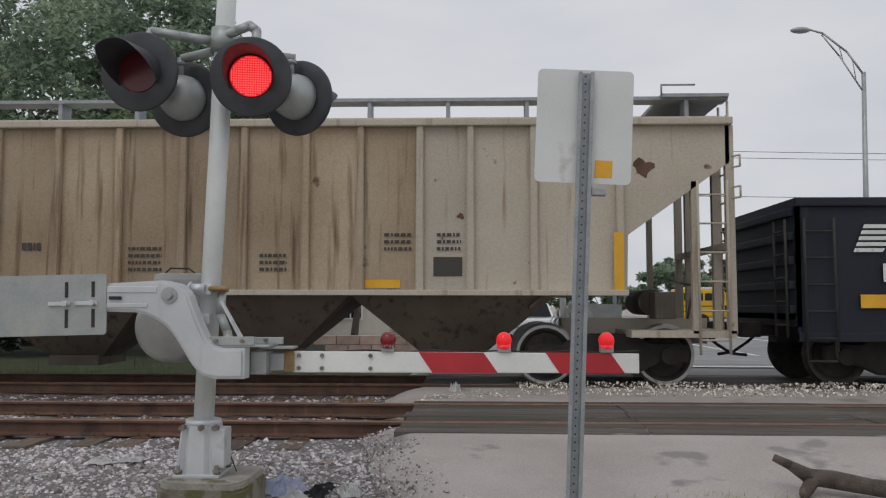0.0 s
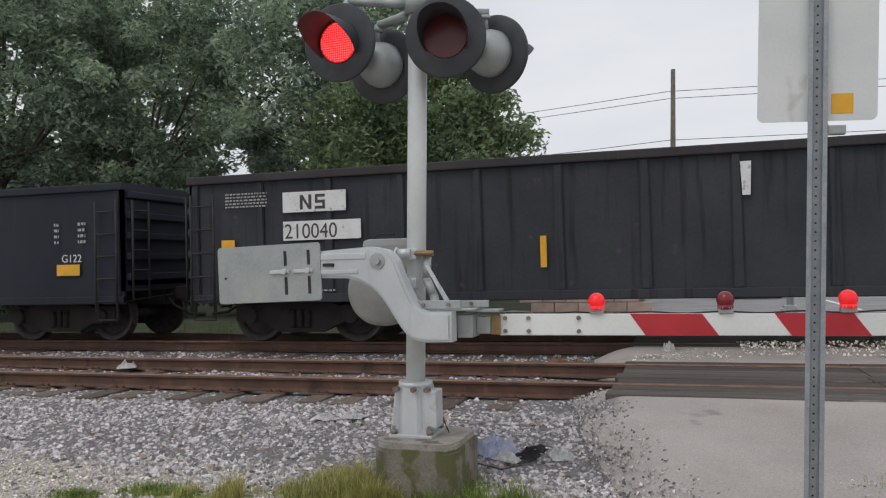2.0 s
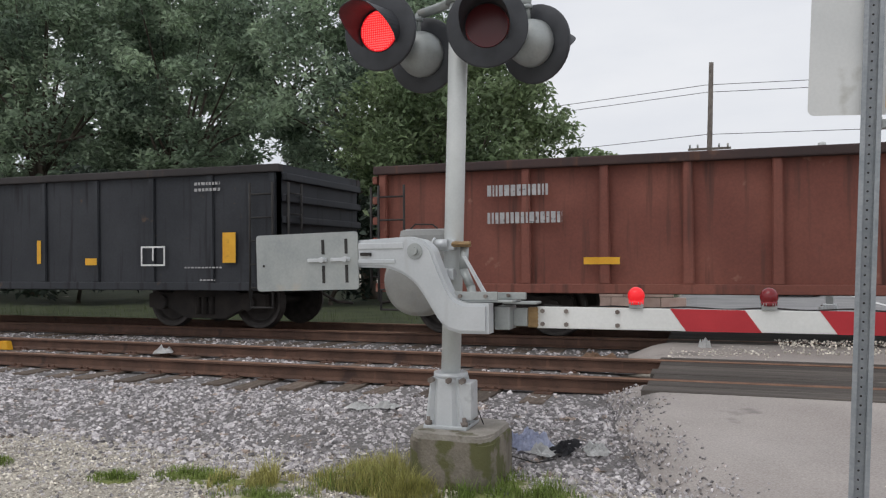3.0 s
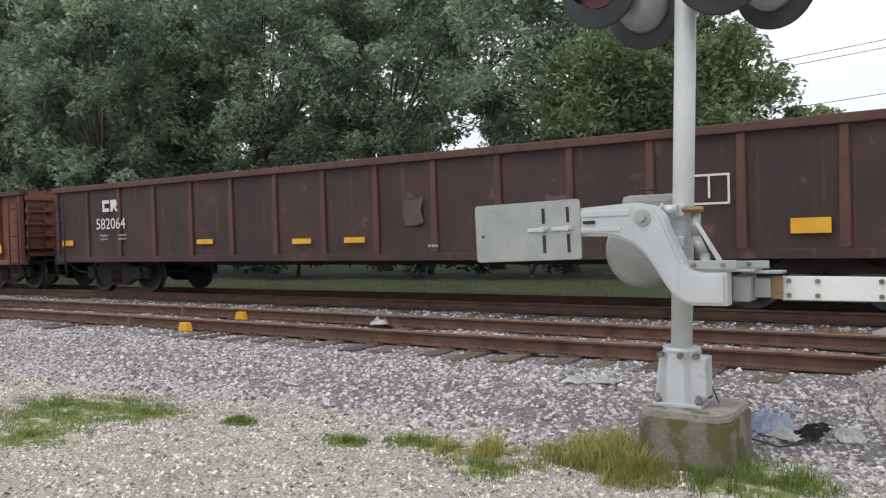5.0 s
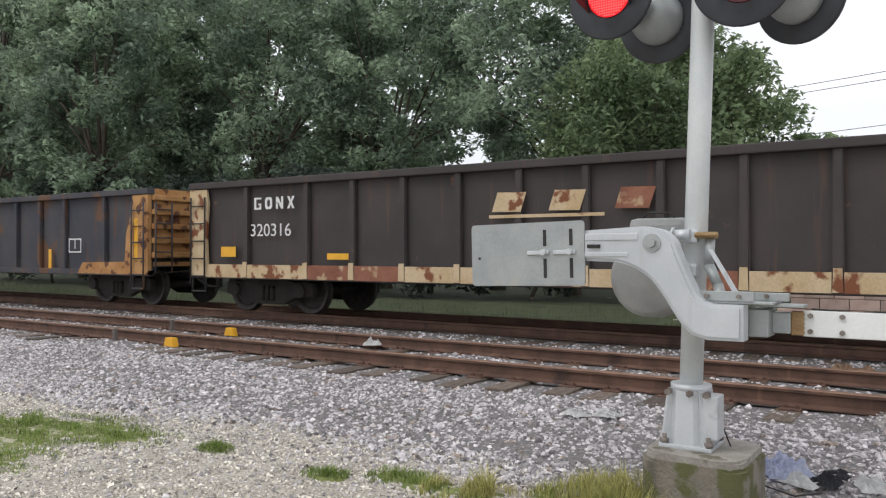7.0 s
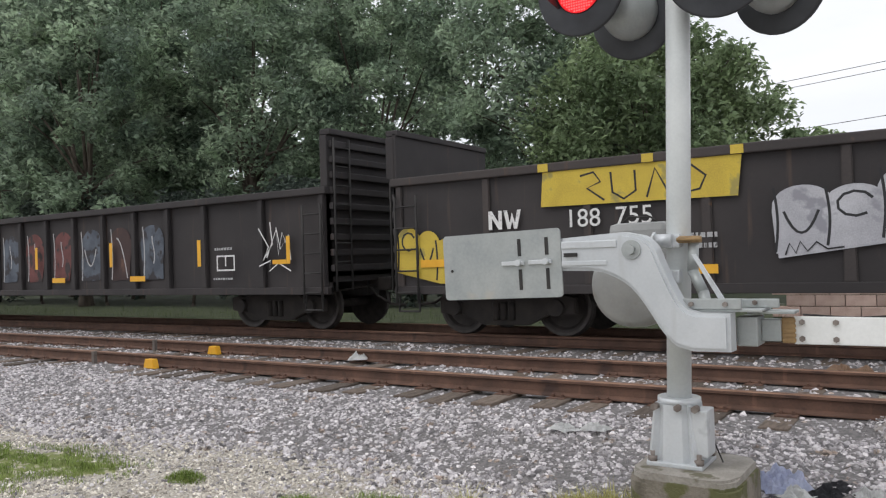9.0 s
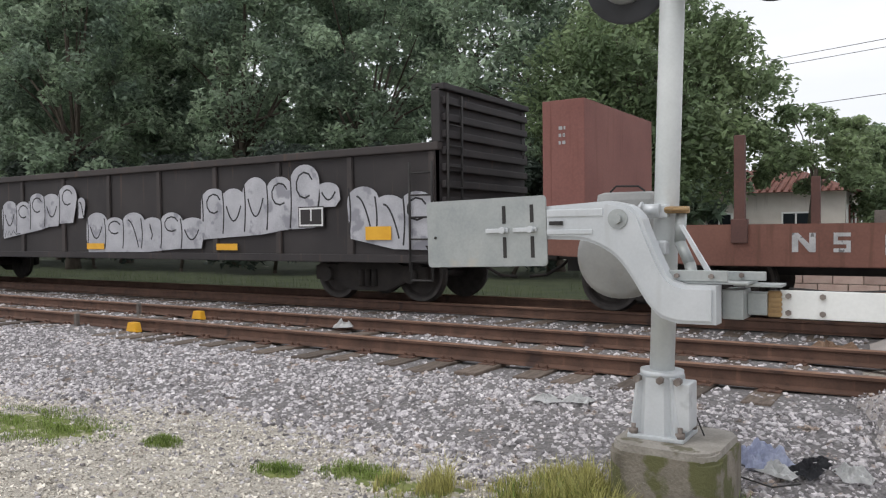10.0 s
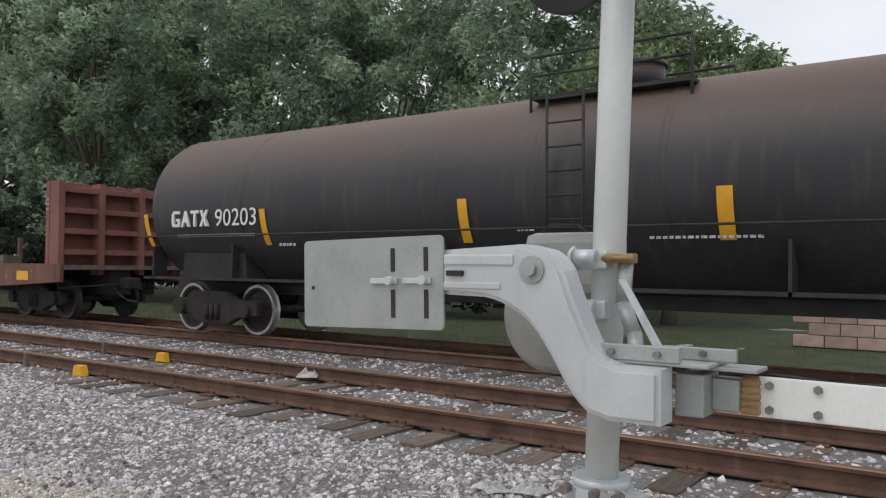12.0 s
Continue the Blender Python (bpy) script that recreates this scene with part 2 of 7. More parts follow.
def box(bm, x0, x1, y0, y1, z0, z1, bevel=0.0, mat=0, m=None):
    g = bmesh.ops.create_cube(bm, size=1.0)
    t = Matrix.Translation(((x0 + x1) / 2, (y0 + y1) / 2, (z0 + z1) / 2)) @ Matrix.Diagonal((x1 - x0, y1 - y0, z1 - z0, 1))
    bmesh.ops.transform(bm, matrix=(m @ t) if m is not None else t, verts=g["verts"])
    faces = list({f for v in g["verts"] for f in v.link_faces})
    for f in faces:
        f.material_index = mat
    if bevel:
        r = bmesh.ops.bevel(bm, geom=list({e for f in faces for e in f.edges}), offset=bevel, segments=2, affect="EDGES", profile=0.6)
        for f in r["faces"]:
            f.material_index = mat
    return bm


def rod(bm, a, b, r, seg=10, r2=None, mat=0, caps=True):
    a, b = Vector(a), Vector(b)
    d = b - a
    g = bmesh.ops.create_cone(bm, cap_ends=caps, segments=seg, radius1=r, radius2=r if r2 is None else r2, depth=d.length)
    m = Matrix.Translation((a + b) / 2) @ d.to_track_quat("Z", "Y").to_matrix().to_4x4()
    bmesh.ops.transform(bm, matrix=m, verts=g["verts"])
    for f in {f for v in g["verts"] for f in v.link_faces}:
        f.material_index, f.smooth = mat, len(f.verts) == 4
    return bm


def pipe(bm, pts, r, seg=8, mat=0):
    for a, b in zip(pts, pts[1:]):
        rod(bm, a, b, r, seg, mat=mat)
    for p in pts[1:-1]:
        ball(bm, p, r, 8, mat)
    return bm


def ball(bm, c, r, seg=12, mat=0, squash=(1, 1, 1)):
    g = bmesh.ops.create_uvsphere(bm, u_segments=seg, v_segments=max(6, seg // 2), radius=r)
    bmesh.ops.transform(bm, matrix=Matrix.Translation(c) @ Matrix.Diagonal((*squash, 1)), verts=g["verts"])
    for f in {f for v in g["verts"] for f in v.link_faces}:
        f.material_index, f.smooth = mat, True
    return bm


def slab(bm, outline, y0, y1, mat=0, bevel=0.0):
    """A plate: an outline in x and z, from y0 to y1."""
    a = [bm.verts.new((x, y0, z)) for x, z in outline]
    b = [bm.verts.new((x, y1, z)) for x, z in outline]
    fs = [bm.faces.new(a), bm.faces.new(b[::-1])]
    for i in range(len(a)):
        j = (i + 1) % len(a)
        fs.append(bm.faces.new((a[j], a[i], b[i], b[j])))
    bmesh.ops.recalc_face_normals(bm, faces=fs)
    for f in fs:
        f.material_index = mat
    if bevel:
        bmesh.ops.bevel(bm, geom=[e for e in fs[0].edges] + [e for e in fs[1].edges], offset=bevel, segments=2, affect="EDGES")
    return bm


def lathe(bm, profile, seg=24, mat=0, axis=(0, 0, 0), turn=None):
    """A body of revolution round the local y axis: profile of (radius, y)."""
    rings = []
    for r, y in profile:
        if r < 1e-4:
            rings.append([bm.verts.new((0, y, 0))])
        else:
            rings.append([bm.verts.new((r * math.cos(2 * math.pi * k / seg), y, r * math.sin(2 * math.pi * k / seg))) for k in range(seg)])
    fs = []
    for p, q in zip(rings, rings[1:]):
        for k in range(seg):
            j = (k + 1) % seg
            if len(p) == 1:
                fs.append(bm.faces.new((p[0], q[k], q[j])))
            elif len(q) == 1:
                fs.append(bm.faces.new((p[k], p[j], q[0])))
            else:
                fs.append(bm.faces.new((p[k], p[j], q[j], q[k])))
    bmesh.ops.recalc_face_normals(bm, faces=fs)
    for f in fs:
        f.material_index, f.smooth = mat, True
    m = Matrix.Translation(axis) @ (turn or Matrix.Identity(4))
    bmesh.ops.transform(bm, matrix=m, verts=[v for ring in rings for v in ring])
    return bm


def lettering(name, text, size, x, z, y, mat, parent, wide=1.0, thick=0.002):
    """Letters that stand on a wall facing -y; x is their left edge, z their foot."""
    cu = bpy.data.curves.new(name, "FONT")
    cu.body, cu.size, cu.extrude = text, size, thick
    tmp = bpy.data.objects.new(name, cu)
    scene.collection.objects.link(tmp)
    bpy.context.view_layer.update()
    me = bpy.data.meshes.new_from_object(tmp.evaluated_get(bpy.context.evaluated_depsgraph_get()))
    bpy.data.objects.remove(tmp)
    me.transform(Matrix(((wide, 0, 0, x), (0, 0, -1, y), (0, 1, 0, z), (0, 0, 0, 1))))
    me.materials.clear()
    me.materials.append(mat)
    return part(name, me, mat, parent)


def cloud_mesh(name, verts, faces, mats):
    me = bpy.data.meshes.new(name)
    me.from_pydata(verts.tolist() if hasattr(verts, "tolist") else verts, [], faces.tolist() if hasattr(faces, "tolist") else faces)
    for m in (mats if isinstance(mats, (list, tuple)) else [mats]):
        me.materials.append(m)
    return me

# ---- ground ----
ZR = 0.40            # top of the rails
RAIL_Y = (8.155, 9.66, 12.03, 13.535)
TRACK_Y = 12.78      # middle of the track with the train


def ramp01(v, a, b):
    u = min(1.0, max(0.0, (v - a) / (b - a)))
    return u * u * (3 - 2 * u)


def pave_left(y):
    """The ragged left edge of the pavement."""
    return 0.55 - 0.95 * ramp01(y, 4.6, 8.4) + 0.05 * math.sin(y * 2.7) + 0.03 * math.sin(y * 7.1)


def pave_height(y):
    return 0.03 + 0.355 * ramp01(y, 3.6, 7.9) - 0.2 * ramp01(y, 15.5, 22)


def bed_height(x, y):
    if 1.5 < x < 40 and y < 7.4:
        return pave_height(y) - 0.025 + 0.006 * noise.noise((x * 3, y * 3, 4.0))
    z = 0.20 * ramp01(y, 5.6, 7.5) - 0.14 * ramp01(y, 14.8, 16.6)
    z += 0.03 * noise.noise((x * 0.7, y * 0.7, 0.0)) + 0.012 * noise.noise((x * 3, y * 3, 4.0))
    return z - 0.10 * ramp01(x, pave_left(y) + 0.2, pave_left(y) + 0.7) * (1 if 4 < y < 16 and x < 1.5 else 0)


bm = bmesh.new()
xs = [-1500, -400, -120, -60, -40] + [-30 + 0.3 * i for i in range(126)] + [10, 14, 20, 30, 60, 150, 500, 1500]
ys = [-800, -60, -20, -8] + [-4 + 0.25 * i for i in range(89)] + [20, 24, 30, 40, 60, 120, 400, 1500]
rows_v = [[bm.verts.new((x, y, bed_height(x, y) if -31 < x < 40 and -5 < y < 40 else -0.02)) for x in xs] for y in ys]
for r0, r1 in zip(rows_v, rows_v[1:]):
    for k in range(len(xs) - 1):
        bm.faces.new((r0[k], r0[k + 1], r1[k + 1], r1[k]))
single("ground", bm, M_soil, "pale gravelly soil around the railway tracks", "ground", kind="structure", smooth=True)

bm = bmesh.new()
pys = [-6 + 0.25 * i for i in range(57)]
pys = [y for y in pys if y <= 7.86] + [7.90]


def pave_strip(bm, ys, right, steps):
    prev = None
    for y in ys:
        lo = pave_left(y)
        row = []
        for k in range(steps + 1):
            x = lo + (right - lo) * (k / steps) ** 1.6
            low = bed_height(x, y) - 0.04
            row.append(bm.verts.new((x, y, low + (pave_height(y) + 0.006 * noise.noise((x, y, 2)) - low) * ramp01(x, lo - 0.15, lo + 0.5))))
        if prev:
            for k in range(steps):
                bm.faces.new((prev[k], prev[k + 1], row[k + 1], row[k]))
        prev = row


pave_strip(bm, pys, 14.0, 90)
single("pavement", bm, M_concrete, "worn pale concrete pavement leading over the tracks", "pavement", kind="structure", smooth=True)
bm = bmesh.new()
pave_strip(bm, [9.95, 10.4, 10.9, 11.4, 11.72], 14.0, 40)
single("pavement_median", bm, M_concrete, "pale gravelly concrete strip between the two tracks", "pavement", kind="structure")
bm = bmesh.new()
pave_strip(bm, [13.85, 15, 17, 20, 24, 30, 40, 55, 80, 120], 26.0, 20)
single("road", bm, M_asphalt, "light grey asphalt road beyond the tracks", "road", kind="structure")
bm = bmesh.new()
for x in (5.2, 9.0, 13.0):
    box(bm, x, x + 0.14, 15.5, 60, 0.19, 0.20)
box(bm, 3.0, 20.0, 15.6, 15.95, 0.40, 0.404)
single("road_marking", bm, M_letter, "white painted lines on the road", "road marking", kind="structure")

def sheet(name, label, x0, x1, nx, y0, y1, ny, lift, mat):
    """A skin on the bed, ragged at its edges."""
    b = bmesh.new()
    rows = []
    for j in range(ny + 1):
        y = y0 + (y1 - y0) * j / ny
        xr = min(x1, pave_left(y) + 0.1)
        e = 0.25 * noise.noise((j * 0.7, 3.0, 1.0))
        rows.append([b.verts.new((x, y + (0.3 * noise.noise((x * 0.8, y, 5.0)) if j in (0, ny) else 0), bed_height(x, y) + (lift if 0 < j < ny else -0.03)))
                     for x in (x0 + (xr + e - x0) * k / nx for k in range(nx + 1))])
    for r0, r1 in zip(rows, rows[1:]):
        for k in range(nx):
            b.faces.new((r0[k], r0[k + 1], r1[k + 1], r1[k]))
    return single(name, b, mat, label, "ground", kind="structure", smooth=True)


sheet("ballast_bed", "grey dusty ballast bed under the loose stones", -60, 0.4, 200, 5.7, 15.2, 34, 0.012, M_bed)
sheet("verge", "weedy ground behind the railway, darkened for the shade there", -80, -0.5, 60, 15.0, 38.0, 30, 0.02, M_verge)

# gravel: broken stones laid in the bed, thickest beside the rails
rng = np.random.default_rng(7)
g = bmesh.new()
bmesh.ops.create_icosphere(g, subdivisions=1, radius=1.0)
ICO_V = np.array([v.co[:] for v in g.verts])
ICO_F = np.array([[v.index for v in f.verts] for f in g.faces])
g.free()


OCT_V = np.array([(1, 0, 0), (-1, 0, 0), (0, 1, 0), (0, -1, 0), (0, 0, 1), (0, 0, -1)], float)
OCT_F = np.array([(0, 2, 4), (2, 1, 4), (1, 3, 4), (3, 0, 4), (2, 0, 5), (1, 2, 5), (3, 1, 5), (0, 3, 5)])


def stones(name, label, spots, size, mat, flat=0.62, chips=False):
    n = len(spots)
    SV, SF = (OCT_V, OCT_F) if chips else (ICO_V, ICO_F)
    v = SV[None] * (1 + 0.55 * (rng.random((n, len(SV), 1)) - 0.5))
    v = v * (size[:, None, None] * (0.7 + 0.6 * rng.random((n, 1, 3))) * np.array([1, 1, flat]))
    q = rng.normal(size=(n, 4))
    q /= np.linalg.norm(q, axis=1)[:, None]
    w, x, y, z = q.T
    R = np.stack([1 - 2 * (y * y + z * z), 2 * (x * y - w * z), 2 * (x * z + w * y), 2 * (x * y + w * z), 1 - 2 * (x * x + z * z), 2 * (y * z - w * x),
                  2 * (x * z - w * y), 2 * (y * z + w * x), 1 - 2 * (x * x + y * y)], -1).reshape(n, 3, 3)
    v = np.einsum("nij,nkj->nki", R, v) + spots[:, None]
    f = (SF[None] + (np.arange(n) * len(SV))[:, None, None]).reshape(-1, 3)
    return tagged(new(name, cloud_mesh(name, v.reshape(-1, 3), f, mat)), label, "gravel", kind="stuff")


def scatter(n, x0, x1, y0, y1, keep):
    p = np.stack([rng.uniform(x0, x1, n), rng.uniform(y0, y1, n)], 1)
    return np.array([(x, y, bed_height(x, y)) for x, y in p.tolist() if keep(x, y)])


def off_rails(y):
    return all(abs(y - r) > 0.10 for r in RAIL_Y)


spots = scatter(52000, -14, 0.6, 5.3, 8.0, lambda x, y: x < pave_left(y) and off_rails(y) and (y < 7.45 or rng.random() < 0.3) and rng.random() < ramp01(y, 5.0 + 0.5 * math.sin(x), 6.3) and
                math.hypot(x + 1.02, y - 5.62) > 0.33)
stones("ballast", "grey crushed stone ballast sloping up to the track", spots, 0.014 + 0.022 * rng.random(len(spots)) ** 1.6, M_stone)
spots = scatter(30000, -14, 0.6, 5.4, 7.6, lambda x, y: x < pave_left(y) and off_rails(y) and rng.random() < ramp01(y, 5.0 + 0.5 * math.sin(x), 6.3) and math.hypot(x + 1.02, y - 5.62) > 0.36)
stones("ballast", "small broken stones between the ballast", spots, rng.uniform(0.008, 0.02, len(spots)), M_stone, 0.7, True)
spots = scatter(14000, -24, 0.2, 8.0, 11.8, lambda x, y: x < pave_left(y) and off_rails(y))
stones("ballast", "grey crushed stone ballast between the rails", spots, rng.uniform(0.02, 0.042, len(spots)), M_stone)
spots = scatter(3000, -30, 0.2, 12.1, 15.5, lambda x, y: x < pave_left(y) and off_rails(y))
stones("ballast", "grey crushed stone ballast under the train", spots, rng.uniform(0.025, 0.05, len(spots)), M_stone, 0.62, True)
spots = scatter(12000, -24, -14, 5.3, 8.0, lambda x, y: off_rails(y))
stones("ballast", "grey crushed stone ballast along the far track", spots, rng.uniform(0.02, 0.035, len(spots)), M_stone, 0.62, True)
spots = scatter(50000, -11, 0.6, 2.6, 6.3, lambda x, y: x < pave_left(y) and rng.random() < 1 - ramp01(y, 5.2, 6.4) and
                math.hypot(x + 1.02, y - 5.62) > 0.33 and math.hypot(x - 0.5, y - 1.2) > 1.4)
stones("limestone_chip", "pale limestone chips trodden into the soil", spots, 0.006 + 0.016 * rng.random(len(spots)) ** 1.8, M_shell, 0.55, True)
spots = scatter(16000, -11, 0.6, 2.6, 6.3, lambda x, y: x < pave_left(y) and rng.random() < 0.35 + 0.65 * ramp01(y, 3.5, 5.6) and math.hypot(x + 1.02, y - 5.62) > 0.36)
stones("loose_gravel", "loose grey gravel strewn over the pale soil", spots, 0.008 + 0.02 * rng.random(len(spots)) ** 2, M_stone, 0.6, True)
spots = scatter(9000, -1.0, 1.5, 4.4, 8.0, lambda x, y: abs(x - pave_left(y) - 0.1) < 0.05 + 0.45 * rng.random() ** 2)
spots[:, 2] = [z + (pave_height(y) - z) * ramp01(x, pave_left(y) - 0.15, pave_left(y) + 0.5) for x, y, z in spots.tolist()]
stones("loose_gravel", "loose grey gravel strewn over the pavement edge", spots, rng.uniform(0.006, 0.018, len(spots)), M_stone, 0.6, True)
spots = scatter(2500, 0.2, 9.0, 10.0, 11.7, lambda x, y: True)
spots[:, 2] += 0.27
stones("loose_gravel", "loose pale gravel on the strip between the tracks", spots, rng.uniform(0.008, 0.02, len(spots)), M_shell)


def tufts(name, label, places, count, height, mat, spread):
    """Thin bent blades of grass round the places (x, y, radius)."""
    v, f = [], []
    for x0, y0, r in places:
        for _ in range(int(count * r * 0.62)):
            a, d = rng.uniform(0, 6.283), 1.35 * r * rng.random() ** 0.7
            if noise.noise(((x0 + d * math.cos(a)) * 5, (y0 + d * math.sin(a)) * 5, 7.0)) < -0.08:
                continue
            x, y = x0 + d * math.cos(a) * spread, y0 + d * math.sin(a)
            h = height * rng.uniform(0.4, 1.1) * (1.1 - 0.6 * d / r)
            z = bed_height(x, y) if not (x > 0.5) else max(bed_height(x, y), 0.0)
            b, lean, w = rng.uniform(0, 6.283), rng.uniform(0.2, 0.95) * h, 0.0014 + 0.0020 * rng.random()
            cx, cy, sx, sy = math.cos(b), math.sin(b), -math.sin(b) * w, math.cos(b) * w
            k = len(v)
            v += [(x - sx, y - sy, z - 0.01), (x + sx, y + sy, z - 0.01), (x + sx * .8 + cx * lean * .35, y + sy * .8 + cy * lean * .35, z + h * .6),
                  (x - sx * .8 + cx * lean * .35, y - sy * .8 + cy * lean * .35, z + h * .6), (x + cx * lean, y + cy * lean, z + h)]
            f += [(k, k + 1, k + 2, k + 3), (k + 3, k + 2, k + 4)]
    return tagged(new(name, cloud_mesh(name, v, f, mat)), label, "grass", kind="stuff")


def turf_mats(name, label, places, stretch):
    """Thin ragged mats of creeping grass on the soil: (x, y, radius)."""
    b = bmesh.new()
    for x0, y0, r in places:
        rings = []
        for k, q in enumerate((0.25, 0.6, 0.85, 1.0)):
            ring = []
            for i in range(28):
                a = 2 * math.pi * i / 28
                e = r * q * (1 + 0.45 * noise.noise((x0 + 1.3 * math.cos(a), y0 + 1.3 * math.sin(a), 2.0)) + 0.25 * noise.noise((x0 + 4 * math.cos(a), y0 + 4 * math.sin(a), 6.0)))
                x, y = x0 + e * stretch * math.cos(a), y0 + e * math.sin(a)
                ring.append(b.verts.new((x, y, bed_height(x, y) + (0.016, 0.016, 0.012, -0.02)[k])))
            rings.append(ring)
        b.faces.new(rings[0])
        for r0, r1 in zip(rings, rings[1:]):
            for i in range(28):
                b.faces.new((r0[i - 1], r1[i - 1], r1[i], r0[i]))
    return single(name, b, M_moss, label, "grass", kind="stuff", smooth=True)


TALL = [(-1.52, 5.50, 0.34), (-1.66, 5.25, 0.30), (-1.42, 5.18, 0.28), (-1.25, 5.02, 0.2), (-2.5, 5.0, 0.16), (-2.25, 5.05, 0.14)]
WEED = [(-0.58, 5.4, 0.30), (-0.5, 5.12, 0.26), (-0.78, 5.12, 0.2), (-0.32, 5.35, 0.2)]
LOW = [(-6.3, 4.75, 0.42), (-5.75, 4.75, 0.34), (-6.5, 4.25, 0.45), (-5.95, 3.75, 0.36), (-6.9, 4.6, 0.4), (-3.45, 4.85, 0.14), (-3.0, 5.1, 0.16), (-2.75, 5.0, 0.14), (-2.15, 4.75, 0.22), (-4.7, 4.9, 0.1)]
turf_mats("grass_mat", "low mats of green grass on the pale soil", [(x, y, 0.72 * r) for x, y, r in LOW], 1.5)
turf_mats("grass_mat", "matted grass round the mast foundation", [(x, y, 0.8 * r) for x, y, r in TALL + WEED], 1.0)
tufts("grass", "tall yellowish grass round the mast foundation", TALL, 8500, 0.23, M_drygrass, 1.05)
tufts("grass", "green weeds beside the concrete foundation", WEED + TALL[1:3], 5200, 0.17, M_grass, 1.0)
tufts("grass", "low green grass patches on the pale soil", LOW, 11000, 0.09, M_grass, 1.4)
b = bmesh.new()
rows_v = []
for j in range(27):
    row = []
    for i in range(45):
        x, y = 1.75 + 0.15 * i, 2.2 + 0.12 * j
        x, y = x + 0.10 * math.sin(y * 3) + 0.08 * noise.noise((x * 2, y * 2, 3)), y + (0.10 * math.sin(x * 4.3) + 0.10 * noise.noise((x * 3, 1, 8))) * j / 26
        inside = 0 < i < 44 and 0 < j < 26
        row.append(b.verts.new((x, y, pave_height(y) + (0.018 + 0.010 * noise.noise((x * 4, y * 4, 1)) if inside else -0.03))))
    rows_v.append(row)
for r0, r1 in zip(rows_v, rows_v[1:]):
    for k in range(44):
        b.faces.new((r0[k], r0[k + 1], r1[k + 1], r1[k]))
single("turf", b, M_turf, "olive brown worn turf in front of the pavement", "ground", kind="structure", smooth=True)
near = [(2.15 + 0.42 * (i % 9) + 0.2 * rng.random(), 3.95 + 0.30 * (i // 9) + 0.15 * rng.random(), 0.36) for i in range(54)]
tufts("grass", "brown dry grass in front of the pavement", near, 2400, 0.10, M_drygrass, 1.1)
tufts("grass", "olive green grass in front of the pavement", near, 3200, 0.085, M_grass, 1.1)
spots = scatter(2600, 1.7, 8.0, 4.6, 5.7, lambda x, y: abs(y - 5.42 - 0.12 * math.sin(x * 4.3)) < 0.04 + 0.5 * rng.random() ** 3)
spots[:, 2] += 0.03
stones("loose_gravel", "pale gravel along the pavement edge", spots, rng.uniform(0.006, 0.018, len(spots)), M_shell, 0.6, True)
tufts("grass", "rough green verge behind the train", [(-4 - 1.9 * i, 16.6 + 0.5 * math.sin(i * 2.1), 0.9) for i in range(22)] + [(-3 - 2.0 * i, 18.5 + 0.6 * math.sin(i * 1.3), 1.0) for i in range(22)], 300, 0.45, M_leaf_verge, 1.6)

# ---- tracks ----


def rail_mesh(x0, x1):
    h = 0.165
    prof = [(-0.07, 0), (0.07, 0), (0.07, 0.012), (0.012, 0.035), (0.009, 0.12), (0.036, 0.13), (0.036, 0.155), (0.026, h), (-0.026, h), (-0.036, 0.155),
            (-0.036, 0.13), (-0.009, 0.12), (-0.012, 0.035), (-0.07, 0.012)]
    b = bmesh.new()
    ends = [[b.verts.new((x, y, z)) for y, z in prof] for x in (x0, x1)]
    b.faces.new(ends[0]), b.faces.new(ends[1][::-1])
    for i in range(len(prof)):
        j = (i + 1) % len(prof)
        f = b.faces.new((ends[0][j], ends[0][i], ends[1][i], ends[1][j]))
        f.material_index = 1 if i in (6, 7, 8) else 0
    bmesh.ops.recalc_face_normals(b, faces=b.faces[:])
    return mesh_of("rail", b, [M_rail, M_railtop])


RAIL = rail_mesh(-260, 260)
for k, (name, label) in enumerate((("railway_track", "empty rusty railway track on old timber ties"), ("railway_track", "railway track that the freight train runs on"))):
    tr = thing(name, label, "railway track")
    for y in RAIL_Y[2 * k:2 * k + 2]:
        ob = part("rail", RAIL, None, tr)
        ob.location = (0, y, ZR - 0.165)
    b = bmesh.new()
    box(b, -0.115, 0.115, -1.42, 1.42, -0.18, 0.0, 0.012)
    TIE = mesh_of("tie", b, M_tie)
    b = bmesh.new()
    box(b, -0.09, 0.09, -0.17, 0.17, 0.0, 0.014)
    for sx in (-1, 1):
        for sy in (-1, 1):
            box(b, sx * 0.05 - 0.012, sx * 0.05 + 0.012, sy * 0.085 - 0.012, sy * 0.085 + 0.012, 0.0, 0.045)
    PLATE = mesh_of("tie_plate", b, M_rail)
    mid = (RAIL_Y[2 * k] + RAIL_Y[2 * k + 1]) / 2
    for i in range(62 if k == 0 else 46):
        x = -0.95 - 0.53 * i + random.uniform(-0.05, 0.05)
        ob = part("tie", TIE, None, tr)
        ob.matrix_basis = pose(x, mid + random.uniform(-0.12, 0.10), ZR - 0.172 + random.uniform(-0.014, 0.004), 0, 0, random.uniform(-2, 2))
        if k == 0 and i < 34:
            for y in RAIL_Y[:2]:
                pl = part("tie_plate", PLATE, None, tr)
                pl.location = (x, y, ZR - 0.178)

# timber and rubber crossing surface over the first track, each plank a piece
cr = tagged(new("crossing_surface"), "dark weathered timber planks laid between the rails of the crossing", "crossing", kind="structure")
PLANKS = {}
